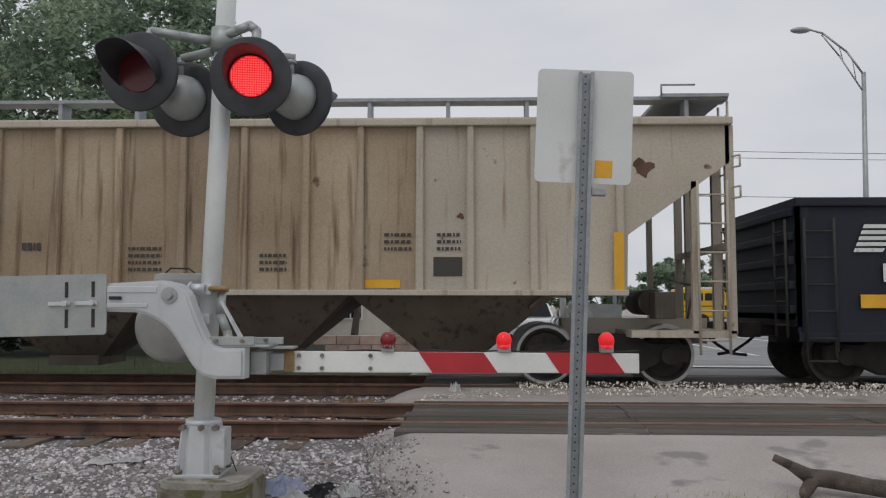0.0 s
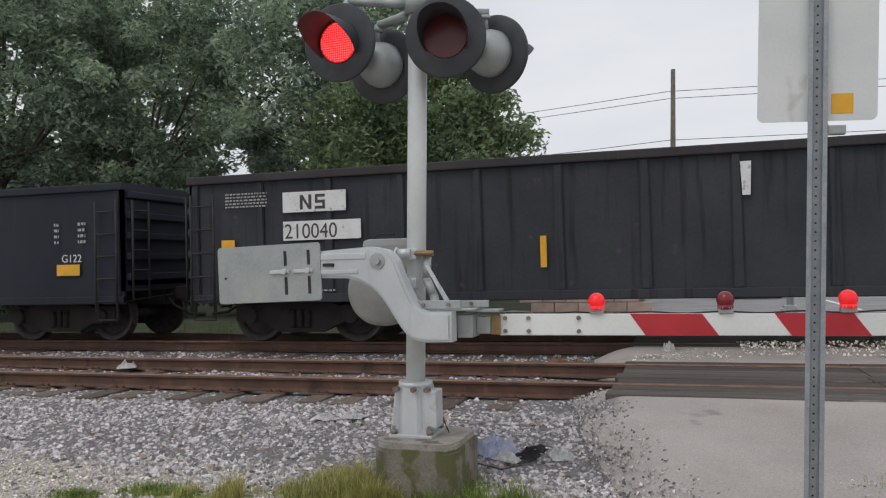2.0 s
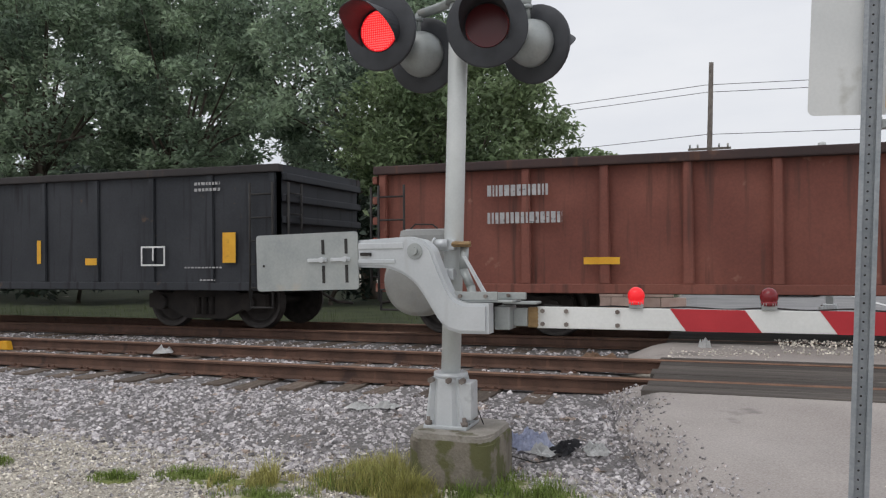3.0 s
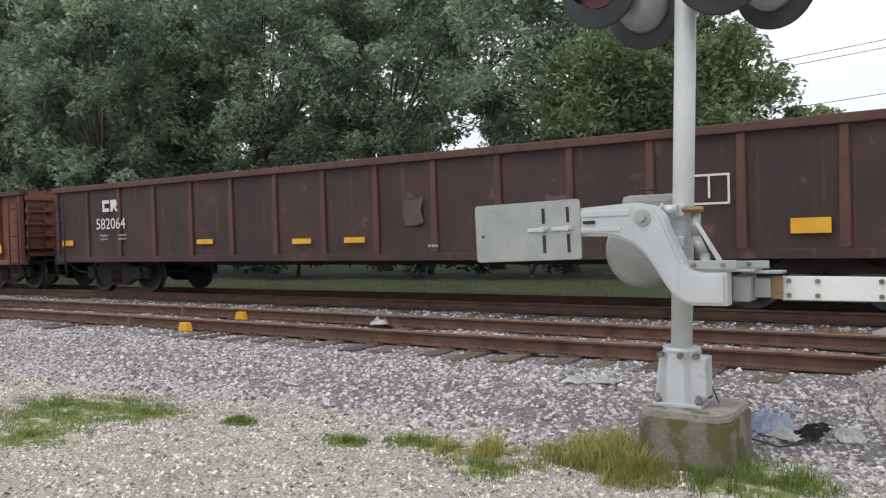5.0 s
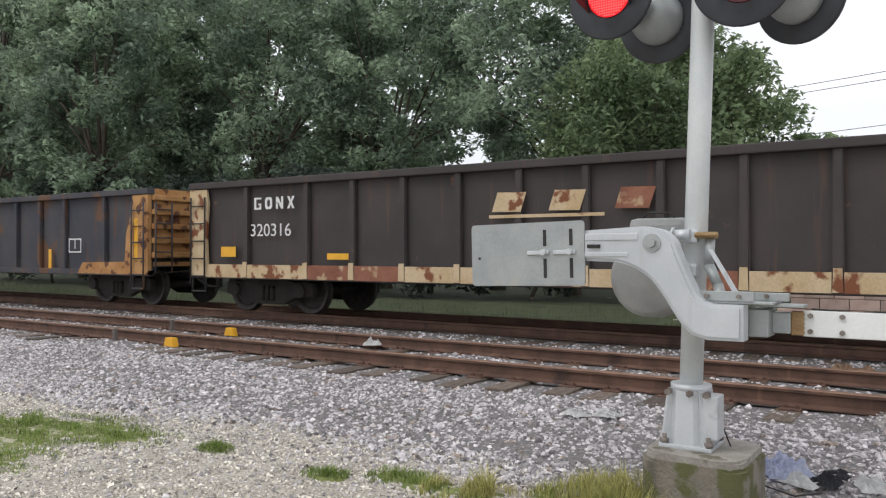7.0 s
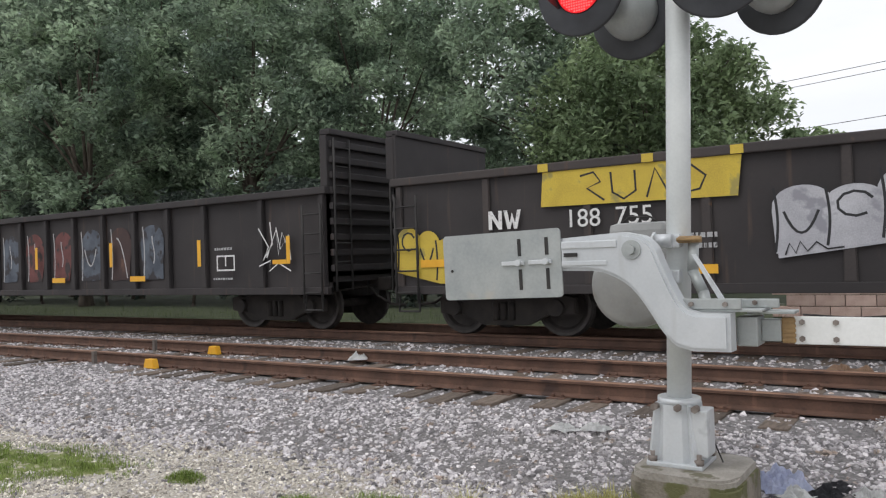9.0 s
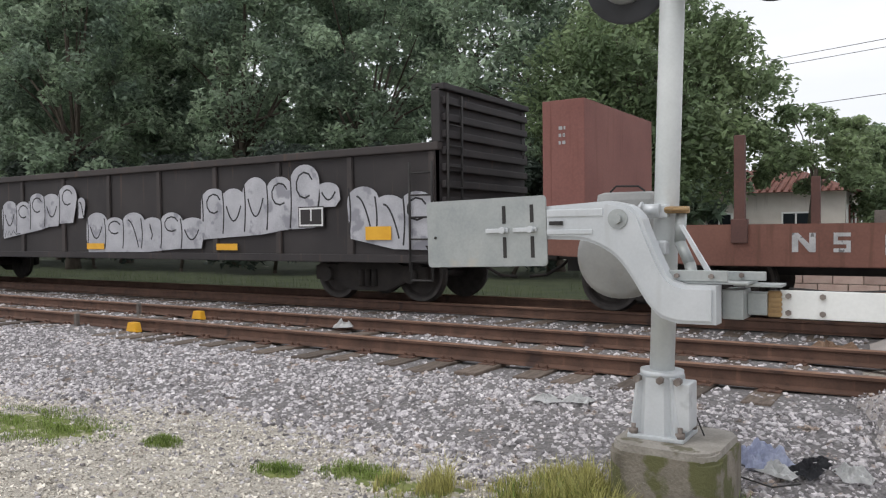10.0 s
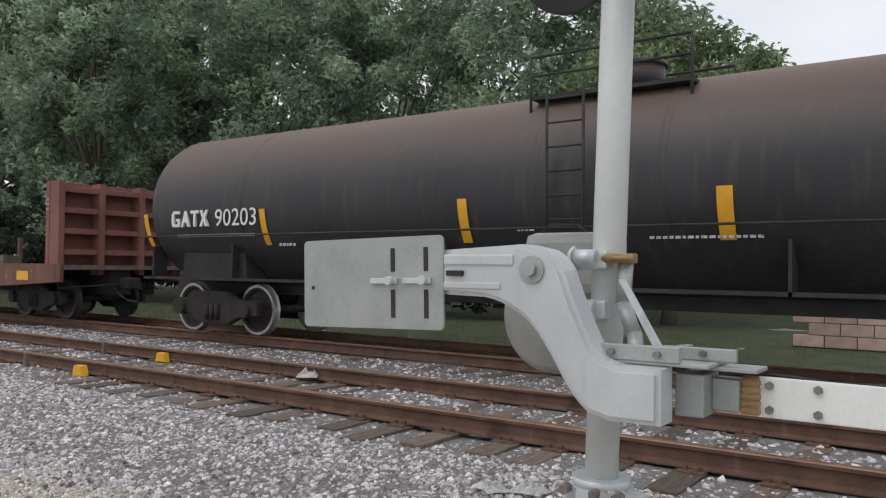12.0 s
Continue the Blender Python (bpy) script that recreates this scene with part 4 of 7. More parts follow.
def bars(car, half, rows, y, mat=None):
    """Unreadable small stencils, as rows of short bars: (x, z, width, height, number of rows)."""
    for x, z, w, h, n in rows:
        b = bmesh.new()
        for i in range(n):
            k = 0.0
            while k < w:
                d = random.uniform(0.025, 0.075)
                box(b, x - half + k, x - half + min(w, k + d), y - 0.004, y - 0.001, z - i * h * 1.7, z - i * h * 1.7 + 0.8 * h)
                k += d + 0.022
        tagged(part("stencil", b, mat or M_stencil, car), "small white stencilled data", kind="stuff")


def stencil_box(car, half, x, z, y, w=0.5, h=0.34):
    b = bmesh.new()
    t = 0.03
    for x0, x1, z0, z1 in ((0, w, 0, t), (0, w, h - t, h), (0, t, t, h - t), (w - t, w, t, h - t), (w / 2 - t / 2, w / 2 + t / 2, t + 0.06, h - t)):
        box(b, x - half + x0, x - half + x1, y - 0.004, y - 0.001, z + z0, z + z1)
    part("stencil", b, M_letter, car, "white stencilled data box")


def ribbon(b, pts, w, y):
    """A thin sprayed line of even width through the points (x, z), facing -y."""
    left, right = [], []
    for i, (x, z) in enumerate(pts):
        (xa, za), (xb, zb) = pts[max(0, i - 1)], pts[min(len(pts) - 1, i + 1)]
        d = max(1e-4, math.hypot(xb - xa, zb - za))
        nx, nz = -(zb - za) / d * w / 2, (xb - xa) / d * w / 2
        left.append((x + nx, z + nz))
        right.append((x - nx, z - nz))
    rows = [[b.verts.new((px, yy, pz)) for (px, pz), yy in ((p, y - 0.0008), (q, y - 0.0008), (q, y), (p, y))] for p, q in zip(left, right)]
    for r0, r1 in zip(rows, rows[1:]):
        for k in range(4):
            b.faces.new((r0[k], r0[(k + 1) % 4], r1[(k + 1) % 4], r1[k]))
    b.faces.new(rows[0]), b.faces.new(rows[-1][::-1])
    bmesh.ops.recalc_face_normals(b, faces=b.faces[:])
    return b


def throw_up(car, half, letters, y, mats, edge, label, seed):
    """Sprayed bubble letters, each tall with a swollen head and a narrow foot: (x, foot, width, height). Thin curved lines set them apart."""
    r = random.Random(seed)
    for i, (x, z0, w, h) in enumerate(letters):
        cx, yy = x - half, y - 0.0015 - 0.0012 * i
        head, lean = r.uniform(0.30, 0.44) * h, r.uniform(-0.06, 0.10) * w
        ring = [(cx - w * r.uniform(0.34, 0.46), z0), (cx - w * r.uniform(0.44, 0.52), z0 + 0.30 * h)]
        for k in range(13):
            a = math.pi * (1 - k / 12)
            ring.append((cx + lean + 0.54 * w * math.cos(a), z0 + h - head + head * math.sin(a) ** 0.8))
        ring += [(cx + w * r.uniform(0.42, 0.52), z0 + 0.30 * h), (cx + w * r.uniform(0.30, 0.46), z0 + 0.02 * h)]
        letter = part("graffiti_letter", slab(bmesh.new(), ring, yy - 0.0008, yy), mats[i % len(mats)], car, label)
        lines = [[(cx - 0.47 * w + 0.06 * w * math.sin(3.0 * u), z0 + h * (0.98 - 0.96 * u)) for u in [k / 9 for k in range(10)]]]
        kind = r.randrange(4)
        if kind == 0:
            lines.append([(cx + lean + 0.30 * w * math.cos(a), z0 + 0.68 * h + 0.20 * h * math.sin(a)) for a in [0.4 + 0.62 * k for k in range(9)]])
        elif kind == 1:
            lines.append([(cx - 0.30 * w + 0.6 * w * u, z0 + h * (0.62 - 1.3 * u * (1 - u))) for u in [k / 8 for k in range(9)]])
        elif kind == 2:
            lines.append([(cx - 0.20 * w + 0.5 * w * u, z0 + h * (0.80 - 0.75 * u * u)) for u in [k / 8 for k in range(9)]])
        else:
            lines.append([(cx + 0.05 * w * math.sin(5 * u), z0 + h * (0.30 + 0.5 * u)) for u in [k / 6 for k in range(7)]])
        for pts in lines:
            part("graffiti_line", ribbon(bmesh.new(), pts, 0.032, yy - 0.0009), edge, letter)


M_navy = surf("navy_black_car_paint", (0.013, 0.016, 0.026), (0.022, 0.026, 0.038), 0.8, 0.6, 0.0, bump=0.03, fine=30, gloss=0.3, streak=(0.028, 0.03, 0.038), streak_at=0.6,
              spot=(0.035, 0.028, 0.028), spot_scale=2.5, spot_at=0.68)
M_grey = surf("charcoal_car_paint", (0.028, 0.031, 0.037), (0.046, 0.049, 0.056), 0.9, 0.65, bump=0.04, fine=30, gloss=0.3, streak=(0.016, 0.016, 0.019), streak_at=0.56,
              spot=(0.09, 0.06, 0.045), spot_scale=3, spot_at=0.68)
M_redcar = surf("faded_oxide_red_paint", (0.16, 0.050, 0.036), (0.24, 0.085, 0.06), 0.9, 0.75, bump=0.1, fine=30, streak=(0.10, 0.04, 0.03), streak_at=0.55, spot=(0.28, 0.14, 0.10), spot_scale=3, spot_at=0.68)
M_maroon = surf("dark_rusted_maroon_paint", (0.040, 0.026, 0.026), (0.070, 0.041, 0.037), 1.1, 0.8, bump=0.1, fine=30, streak=(0.12, 0.055, 0.035), streak_at=0.6, spot=(0.13, 0.07, 0.05), spot_scale=2.2, spot_at=0.65)
M_rib = surf("reddish_worn_rib_paint", (0.085, 0.042, 0.036), (0.13, 0.062, 0.05), 1.4, 0.8, bump=0.1, fine=30, streak=(0.06, 0.035, 0.03), streak_at=0.55)
M_bluerust = surf("blue_grey_paint_with_rust", (0.040, 0.045, 0.060), (0.074, 0.068, 0.070), 1.2, 0.8, bump=0.1, fine=30, streak=(0.13, 0.06, 0.03), streak_at=0.58, spot=(0.13, 0.066, 0.036), spot_scale=1.3, spot_at=0.56)
M_orange = surf("orange_rusted_paint", (0.36, 0.16, 0.05), (0.50, 0.28, 0.11), 3, 0.8, bump=0.15, fine=40, spot=(0.13, 0.055, 0.03), spot_scale=4, spot_at=0.55)
M_umber = surf("umber_car_paint", (0.038, 0.033, 0.033), (0.065, 0.052, 0.048), 1.0, 0.75, bump=0.08, fine=30, streak=(0.10, 0.06, 0.04), streak_at=0.62, spot=(0.15, 0.085, 0.05), spot_scale=2.6, spot_at=0.67)
M_cream = surf("cream_sill_paint_with_rust", (0.50, 0.36, 0.20), (0.60, 0.47, 0.30), 3, 0.8, bump=0.1, fine=40, spot=(0.20, 0.07, 0.03), spot_scale=3.5, spot_at=0.56)
M_soot = surf("sooty_black_car_paint", (0.025, 0.022, 0.023), (0.042, 0.036, 0.036), 1.1, 0.75, bump=0.08, fine=30, streak=(0.075, 0.05, 0.04), streak_at=0.62)
M_flat = surf("brown_oxide_flatcar_paint", (0.135, 0.058, 0.043), (0.20, 0.092, 0.068), 1.3, 0.8, bump=0.1, fine=30, streak=(0.10, 0.045, 0.03), streak_at=0.58, spot=(0.33, 0.20, 0.12), spot_scale=3, spot_at=0.68)
M_bulk = surf("brick_red_bulkhead_paint", (0.19, 0.076, 0.064), (0.25, 0.108, 0.09), 1.0, 0.8, bump=0.08, fine=30, streak=(0.16, 0.06, 0.045), streak_at=0.6)
M_tank = surf("dusty_black_tank_paint", (0.020, 0.020, 0.024), (0.034, 0.033, 0.037), 0.7, 0.55, 0.0, bump=0.05, fine=30, streak=(0.05, 0.04, 0.036), streak_at=0.55)
M_hopbrown = surf("rust_stained_hopper_paint", (0.30, 0.22, 0.14), (0.44, 0.36, 0.26), 0.6, 0.8, bump=0.06, fine=35, streak=(0.15, 0.095, 0.055), streak_at=0.57, spot=(0.10, 0.055, 0.03), spot_scale=2.2, spot_at=0.68, piece=0.16)
M_hop = surf("cream_hopper_paint", (0.43, 0.38, 0.305), (0.53, 0.48, 0.40), 0.5, 0.75, bump=0.08, fine=35, streak=(0.27, 0.19, 0.12), streak_at=0.60, spot=(0.09, 0.05, 0.035), spot_scale=3.2, spot_at=0.70, piece=0.08)
# dark base colour stands for the shade beneath the hopper body, with paler streaks
M_hopdark = surf("hopper_underside_shade", (0.05, 0.042, 0.035), (0.12, 0.10, 0.08), 0.8, 0.85, bump=0.2, streak=(0.17, 0.14, 0.11), streak_at=0.6)
M_hopbay = surf("streaked_brown_hopper_bay", (0.085, 0.07, 0.055), (0.19, 0.155, 0.12), 0.8, 0.85, bump=0.2, streak=(0.06, 0.05, 0.042), streak_at=0.55)
M_white_tag = surf("white_spray_paint", (0.36, 0.36, 0.39), (0.50, 0.50, 0.53), 2.5, 0.7, bump=0.0, spot=(0.27, 0.27, 0.30), spot_scale=3, spot_at=0.58)
M_yellow_tag = surf("yellow_spray_paint", (0.50, 0.36, 0.05), (0.62, 0.46, 0.06), 3, 0.7, bump=0.0, spot=(0.34, 0.28, 0.08), spot_at=0.6)
M_stencil = surf("worn_stencil_paint", (0.34, 0.34, 0.345), (0.48, 0.48, 0.48), 9, 0.7, bump=0.0, spot=(0.14, 0.14, 0.14), spot_scale=18, spot_at=0.58)
M_ink = plain("black_spray_paint", (0.02, 0.02, 0.022), 0.7)
CARS = []
# brown dust that has settled on the upward faces of the tank
tn, tl = M_tank.node_tree.nodes, M_tank.node_tree.links
t_geo, t_sep, t_map, t_mix, t_noise = (tn.new("ShaderNode" + k) for k in ("NewGeometry", "SeparateXYZ", "MapRange", "Mix", "TexNoise"))
t_mix.data_type = "RGBA"
t_noise.inputs["Scale"].default_value, t_noise.inputs["Detail"].default_value = 1.2, 6.0
t_add = tn.new("ShaderNodeMath")
t_add.operation = "MULTIPLY_ADD"
t_add.inputs[1].default_value = 0.5
tl.new(t_geo.outputs["Normal"], t_sep.inputs["Vector"])
tl.new(t_noise.outputs["Fac"], t_add.inputs[0])
tl.new(t_sep.outputs["Z"], t_add.inputs[2])
tl.new(t_add.outputs["Value"], t_map.inputs["Value"])
t_map.inputs["From Min"].default_value, t_map.inputs["From Max"].default_value = 0.35, 1.15
t_old = tn["Principled BSDF"].inputs["Base Color"].links[0].from_socket
tl.new(t_map.outputs["Result"], t_mix.inputs["Factor"])
tl.new(t_old, t_mix.inputs[6])
t_mix.inputs[7].default_value = (0.13, 0.085, 0.065, 1)
tl.new(t_mix.outputs[2], tn["Principled BSDF"].inputs["Base Color"])


def letter_s(b, x0, x1, z0, z1, ya, yb, t=0.05):
    """A squared stroke in the shape of a hook and its mirror."""
    zm = (z0 + z1) / 2
    slab(b, [(x0, z1), (x1, z1), (x1, z1 - t), (x0 + t, z1 - t), (x0 + t, zm + t / 2), (x1, zm + t / 2), (x1, z0), (x0, z0), (x0, z0 + t), (x1 - t, z0 + t), (x1 - t, zm - t / 2), (x0, zm - t / 2)], ya, yb)
    return b


def gondola(s0, s1, label, paint, posts, rib=0.10, top=2.75, bottom=0.72, chord=None, end_up=(0, 0), sill=None, corner=None, post=None, bays=0):
    """An open gondola car from s0 to s1 along the train. posts: how many ribs a side, or bays: how many equal bays between two wide ones at each end; end_up: how far an end rises over the sides."""
    half = (s1 - s0) / 2
    car = thing("gondola_car", label, "freight car", "freight train")
    CARS.append((car, (s0 + s1) / 2))
    for s in (-1, 1):
        y0, y1 = sorted((s * (SIDE - rib), s * (SIDE - rib - 0.05)))
        b = bmesh.new()
        box(b, -half, half, y0, y1, bottom, top - 0.12)
        part("side_wall", b, paint, car)
        b = bmesh.new()
        y0, y1 = sorted((s * (SIDE + 0.03), s * (SIDE - rib - 0.07)))
        box(b, -half - 0.02, half + 0.02, y0, y1, top - 0.13, top, 0.02)
        part("top_chord", b, chord or paint, car)
        b = bmesh.new()
        y0, y1 = sorted((s * SIDE, s * (SIDE - rib - 0.06)))
        box(b, -half, half, y0, y1, bottom - 0.03, bottom + (0.20 if sill else 0.10), 0.012)
        part("side_sill", b, sill or paint, car)
        if bays:
            stops = [0.12, 1.62] + [3.2 + (2 * half - 6.4) * i / bays for i in range(bays + 1)] + [2 * half - 1.62, 2 * half - 0.12]
        else:
            stops = [0.12 + (2 * half - 0.24) * i / (posts - 1) for i in range(posts)]
        for x in stops:
            x -= half
            b = bmesh.new()
            y0, y1 = sorted((s * (SIDE - 0.004), s * (SIDE - rib)))
            slab(b, [(x - 0.075, bottom + 0.1), (x + 0.075, bottom + 0.1), (x + 0.06, top - 0.13), (x - 0.06, top - 0.13)], y0, y1, 0, 0.015)
            part("side_post", b, post or paint, car)
    b = bmesh.new()
    box(b, -half, half, -1.40, 1.40, 1.0, 1.08)
    part("floor", b, M_black, car)
    b = bmesh.new()
    box(b, -half + 0.2, half - 0.2, -0.18, 0.18, 0.62, 1.0)
    for i in range(9):
        x = -half + 2.8 + (2 * half - 5.6) * i / 8
        box(b, x - 0.05, x + 0.05, -1.4, 1.4, 0.74, 1.0)
    part("centre_sill", b, M_black, car)
    for s, up in zip((-1, 1), end_up):
        b = bmesh.new()
        x0, x1 = sorted((s * half, s * (half - 0.06)))
        box(b, x0, x1, -SIDE + rib, SIDE - rib, 0.9, top + up)
        coat = corner if (corner and s > 0) else paint
        wall = part("end_wall", b, coat, car)
        n = 5 + int(up * 5)
        for i in range(n):
            z = 1.15 + (top + up - 1.35) * i / (n - 1)
            x0, x1 = sorted((s * half, s * (half + 0.09)))
            part("end_rib", box(bmesh.new(), x0, x1, -SIDE + 0.1, SIDE - 0.1, z - 0.06, z + 0.06, 0.02), coat, wall)
        if up:
            for y in (-SIDE + 0.12, SIDE - 0.12):
                part("end_post", box(bmesh.new(), -0.14 + s * half, 0.02 + s * half, y - 0.08, y + 0.08, top, top + up - 0.045, 0.02), coat, wall)
            part("end_cap", box(bmesh.new(), -0.14 + s * half, 0.10 + s * half, -SIDE + 0.05, SIDE - 0.05, top + up - 0.04, top + up + 0.06, 0.02), coat, wall)
        b = bmesh.new()
        ladder(b, s * half - (0.5 if s > 0 else -0.08), -SIDE - 0.05, 0.55, top - 0.3, 0.42, 5)
        ladder(b, s * (half + 0.12), -SIDE + 0.12, 0.75, top + up - 0.1 if up else top - 0.3, 0.42, 8 if up else 5, along=False)
        pipe(b, [(s * half - 0.1 * s, -SIDE, bottom), (s * half - 0.1 * s, -SIDE - 0.02, 0.42), (s * half - 0.5 * s, -SIDE - 0.02, 0.42), (s * half - 0.5 * s, -SIDE, bottom)], 0.016, 6)
        part("grab_ladder", b, M_black if not corner else paint, car)
    if corner:
        b = bmesh.new()
        slab(b, [(half - 0.75, 1.6), (half - 0.5, 2.3), (half - 0.55, top - 0.14), (half, top - 0.14), (half, bottom), (half - 2.6, bottom), (half - 2.4, bottom + 0.25), (half - 0.8, bottom + 0.28)],
             -SIDE - 0.004, -SIDE + 0.1, 0)
        part("corner_patch", b, corner, car, "rusted orange corner of the car")
    running_gear(car, half, 1.75)
    return car, half


Y = -SIDE - 0.004
# first gondola: smooth dark sides with a striped emblem
car, half = gondola(5.5, 22.0, "smooth navy black gondola car with white emblem", M_navy, 2, rib=0.03)
half0 = half - 0.33
b = bmesh.new()
for i in range(5):
    z = 2.36 - 0.085 * i
    slab(b, [(0.62 - half0 - 0.035 * i, z), (1.30 - half0 - 0.10 * i, z), (1.26 - half0 - 0.10 * i, z - 0.055), (0.595 - half0 - 0.035 * i, z - 0.055)], Y - 0.002, Y)
part("emblem", b, M_letter, car, "white slanted stripes emblem")
b = bmesh.new()
slab(b, [(1.58 - half0, 1.98), (1.75 - half0, 1.98), (1.86 - half0, 2.2), (1.98 - half0, 1.98), (2.18 - half0, 1.98), (2.28 - half0, 2.37), (2.05 - half0, 2.37), (2.02 - half0, 2.2), (1.9 - half0, 2.37), (1.62 - half0, 2.37),
         (1.74 - half0, 2.28)], Y - 0.002, Y)
slab(b, [(2.24 - half0, 1.98), (2.72 - half0, 1.98), (2.78 - half0, 2.17), (2.5 - half0, 2.21), (2.8 - half0, 2.29), (2.78 - half0, 2.37), (2.34 - half0, 2.37), (2.30 - half0, 2.18), (2.56 - half0, 2.12), (2.26 - half0, 2.07)],
     Y - 0.002, Y)
part("emblem", b, M_letter, car, "white block emblem")
b = bmesh.new()
slab(b, [(0.86 - half0, 1.54), (0.86 - half0, 1.80), (0.92 - half0, 1.80), (1.02 - half0, 1.63), (1.02 - half0, 1.80), (1.07 - half0, 1.80), (1.07 - half0, 1.54), (1.01 - half0, 1.54), (0.91 - half0, 1.71), (0.91 - half0, 1.54)], Y - 0.002, Y)
letter_s(b, 1.11 - half0, 1.27 - half0, 1.54, 1.80, Y - 0.002, Y)
part("reporting_mark", b, M_letter, car, "white block mark")
lettering("car_number", "211424", 0.36, 1.56 - half0, 1.55, Y, M_letter, car, 0.86)
lettering("load_data", "LD LMT", 0.15, 1.56 - half0, 1.33, Y, M_letter, car)
lettering("load_data", "224300", 0.15, 2.42 - half0, 1.33, Y, M_letter, car)
lettering("load_data", "LT WT", 0.15, 1.56 - half0, 1.18, Y, M_letter, car)
lettering("load_data", "61700", 0.15, 2.50 - half0, 1.18, Y, M_letter, car)
lettering("load_data", "G122", 0.19, half - 1.25, 1.42, Y, M_letter, car)
bars(car, half, [(15.1, 2.05, 0.1, 0.06, 4), (15.6, 2.05, 0.16, 0.06, 4), (10.2, 1.36, 0.35, 0.04, 3), (8.2, 1.28, 0.25, 0.05, 3), (4.75, 1.32, 0.28, 0.05, 2), (1.3, 1.25, 0.05, 0.05, 6)], Y)
reflectors(car, half, [(0.86, 1.17, 0.46, 0.19), (3.68, 1.14, 0.48, 0.10), (6.42, 1.12, 0.48, 0.10), (9.62, 1.2, 0.48, 0.10), (12.3, 1.18, 0.5, 0.1), (15.15, 1.19, 0.48, 0.19)], Y)
part("data_plate", box(bmesh.new(), 5.0 - half, 5.27 - half, Y - 0.005, Y - 0.001, 1.09, 1.22), M_letter, car, "small white data plate")

# second gondola
car, half = gondola(23.3, 40.2, "dark grey gondola car with white number panels", M_grey, 15, rib=0.05, chord=M_soot)
half0 = half + 0.25
b = bmesh.new()
box(b, 1.98 - half0, 3.06 - half0, Y - 0.002, Y, 2.10, 2.42)
box(b, 1.98 - half0, 3.30 - half0, Y - 0.002, Y, 1.66, 1.96)
part("number_panel", b, M_letter, car, "white painted number panels")
lettering("car_number", "210040", 0.33, 2.0 - half0, 1.69, Y - 0.003, M_letterdark, car, 0.92)
b = bmesh.new()
slab(b, [(2.28 - half0, 2.14), (2.28 - half0, 2.37), (2.33 - half0, 2.37), (2.43 - half0, 2.21), (2.43 - half0, 2.37), (2.48 - half0, 2.37), (2.48 - half0, 2.14), (2.43 - half0, 2.14), (2.33 - half0, 2.29), (2.33 - half0, 2.14)], Y - 0.006, Y - 0.003)
letter_s(b, 2.54 - half0, 2.71 - half0, 2.14, 2.37, Y - 0.006, Y - 0.003, 0.045)
part("reporting_mark", b, M_letterdark, car)
lettering("load_data", "LD LMT  220200", 0.15, 1.98 - half0, 1.32, Y, M_letter, car)
lettering("load_data", "LT WT      65800", 0.15, 1.98 - half0, 1.15, Y, M_letter, car)
bars(car, half, [(0.7, 2.42, 0.75, 0.03, 5), (0.65, 1.17, 0.75, 0.03, 1), (1.0, 0.86, 0.4, 0.03, 1), (2.2, 0.86, 0.4, 0.03, 1), (15.3, 2.45, 0.5, 0.06, 2), (15.1, 1.06, 0.75, 0.03, 1), (15.4, 0.85, 0.3, 0.03, 1)], Y)
stencil_box(car, half, 14.2, 1.10, Y)
reflectors(car, half, [(0.62, 1.22, 0.24, 0.48), (3.5, 1.15, 0.09, 0.45), (5.8, 1.15, 0.09, 0.45), (11.9, 1.15, 0.09, 0.42), (13.0, 1.12, 0.25, 0.12), (15.85, 1.15, 0.25, 0.5)], Y)
b = bmesh.new()
slab(b, [(8.52 - half, 2.05), (8.62 - half, 2.05), (8.64 - half, 2.5), (8.50 - half, 2.5)], Y - 0.002, Y)
part("paint_patch", b, M_letter, car, "small white paint patch")

# third gondola
car, half = gondola(41.9, 60.1, "faded oxide red ribbed gondola car", M_redcar, 17, rib=0.12, top=2.62, chord=M_maroon)
stencil_box(car, half, 14.0, 1.35, Y)
bars(car, half, [(15.5, 1.06, 0.5, 0.05, 1), (15.8, 1.2, 0.4, 0.05, 1)], Y)
reflectors(car, half, [(0.5, 1.1, 0.5, 0.2), (3.2, 1.1, 0.5, 0.1), (10.6, 1.1, 0.4, 0.1), (12.9, 1.1, 0.45, 0.12), (16.7, 1.0, 0.5, 0.22)], Y)
bars(car, half, [(1.8, 2.1, 0.9, 0.2, 1), (1.8, 1.7, 1.1, 0.2, 1)], Y)

# fourth gondola
car, half = gondola(61.6, 80.5, "dark rusted maroon gondola car with stencilled number", M_maroon, 16, rib=0.05, top=2.58, bottom=0.78, chord=M_rib, post=M_rib)
b = bmesh.new()
slab(b, [(2.02 - half, 1.92), (2.02 - half, 2.19), (2.28 - half, 2.19), (2.28 - half, 2.11), (2.10 - half, 2.11), (2.10 - half, 2.00), (2.28 - half, 2.00), (2.28 - half, 1.92)], Y - 0.002, Y)
slab(b, [(2.33 - half, 1.92), (2.33 - half, 2.19), (2.55 - half, 2.19), (2.58 - half, 2.07), (2.52 - half, 2.03), (2.60 - half, 1.92), (2.52 - half, 1.92), (2.44 - half, 2.03), (2.41 - half, 1.92)], Y - 0.002, Y)
part("reporting_mark", b, M_letter, car, "white block mark")
lettering("car_number", "582064", 0.36, 1.74 - half, 1.52, Y, M_letter, car, 1.05)
bars(car, half, [(1.9, 1.35, 0.3, 0.05, 2), (2.6, 1.35, 0.3, 0.05, 2), (11.2, 0.98, 0.2, 0.05, 1)], Y)
stencil_box(car, half, 15.6, 1.5, Y, 0.55, 0.42)
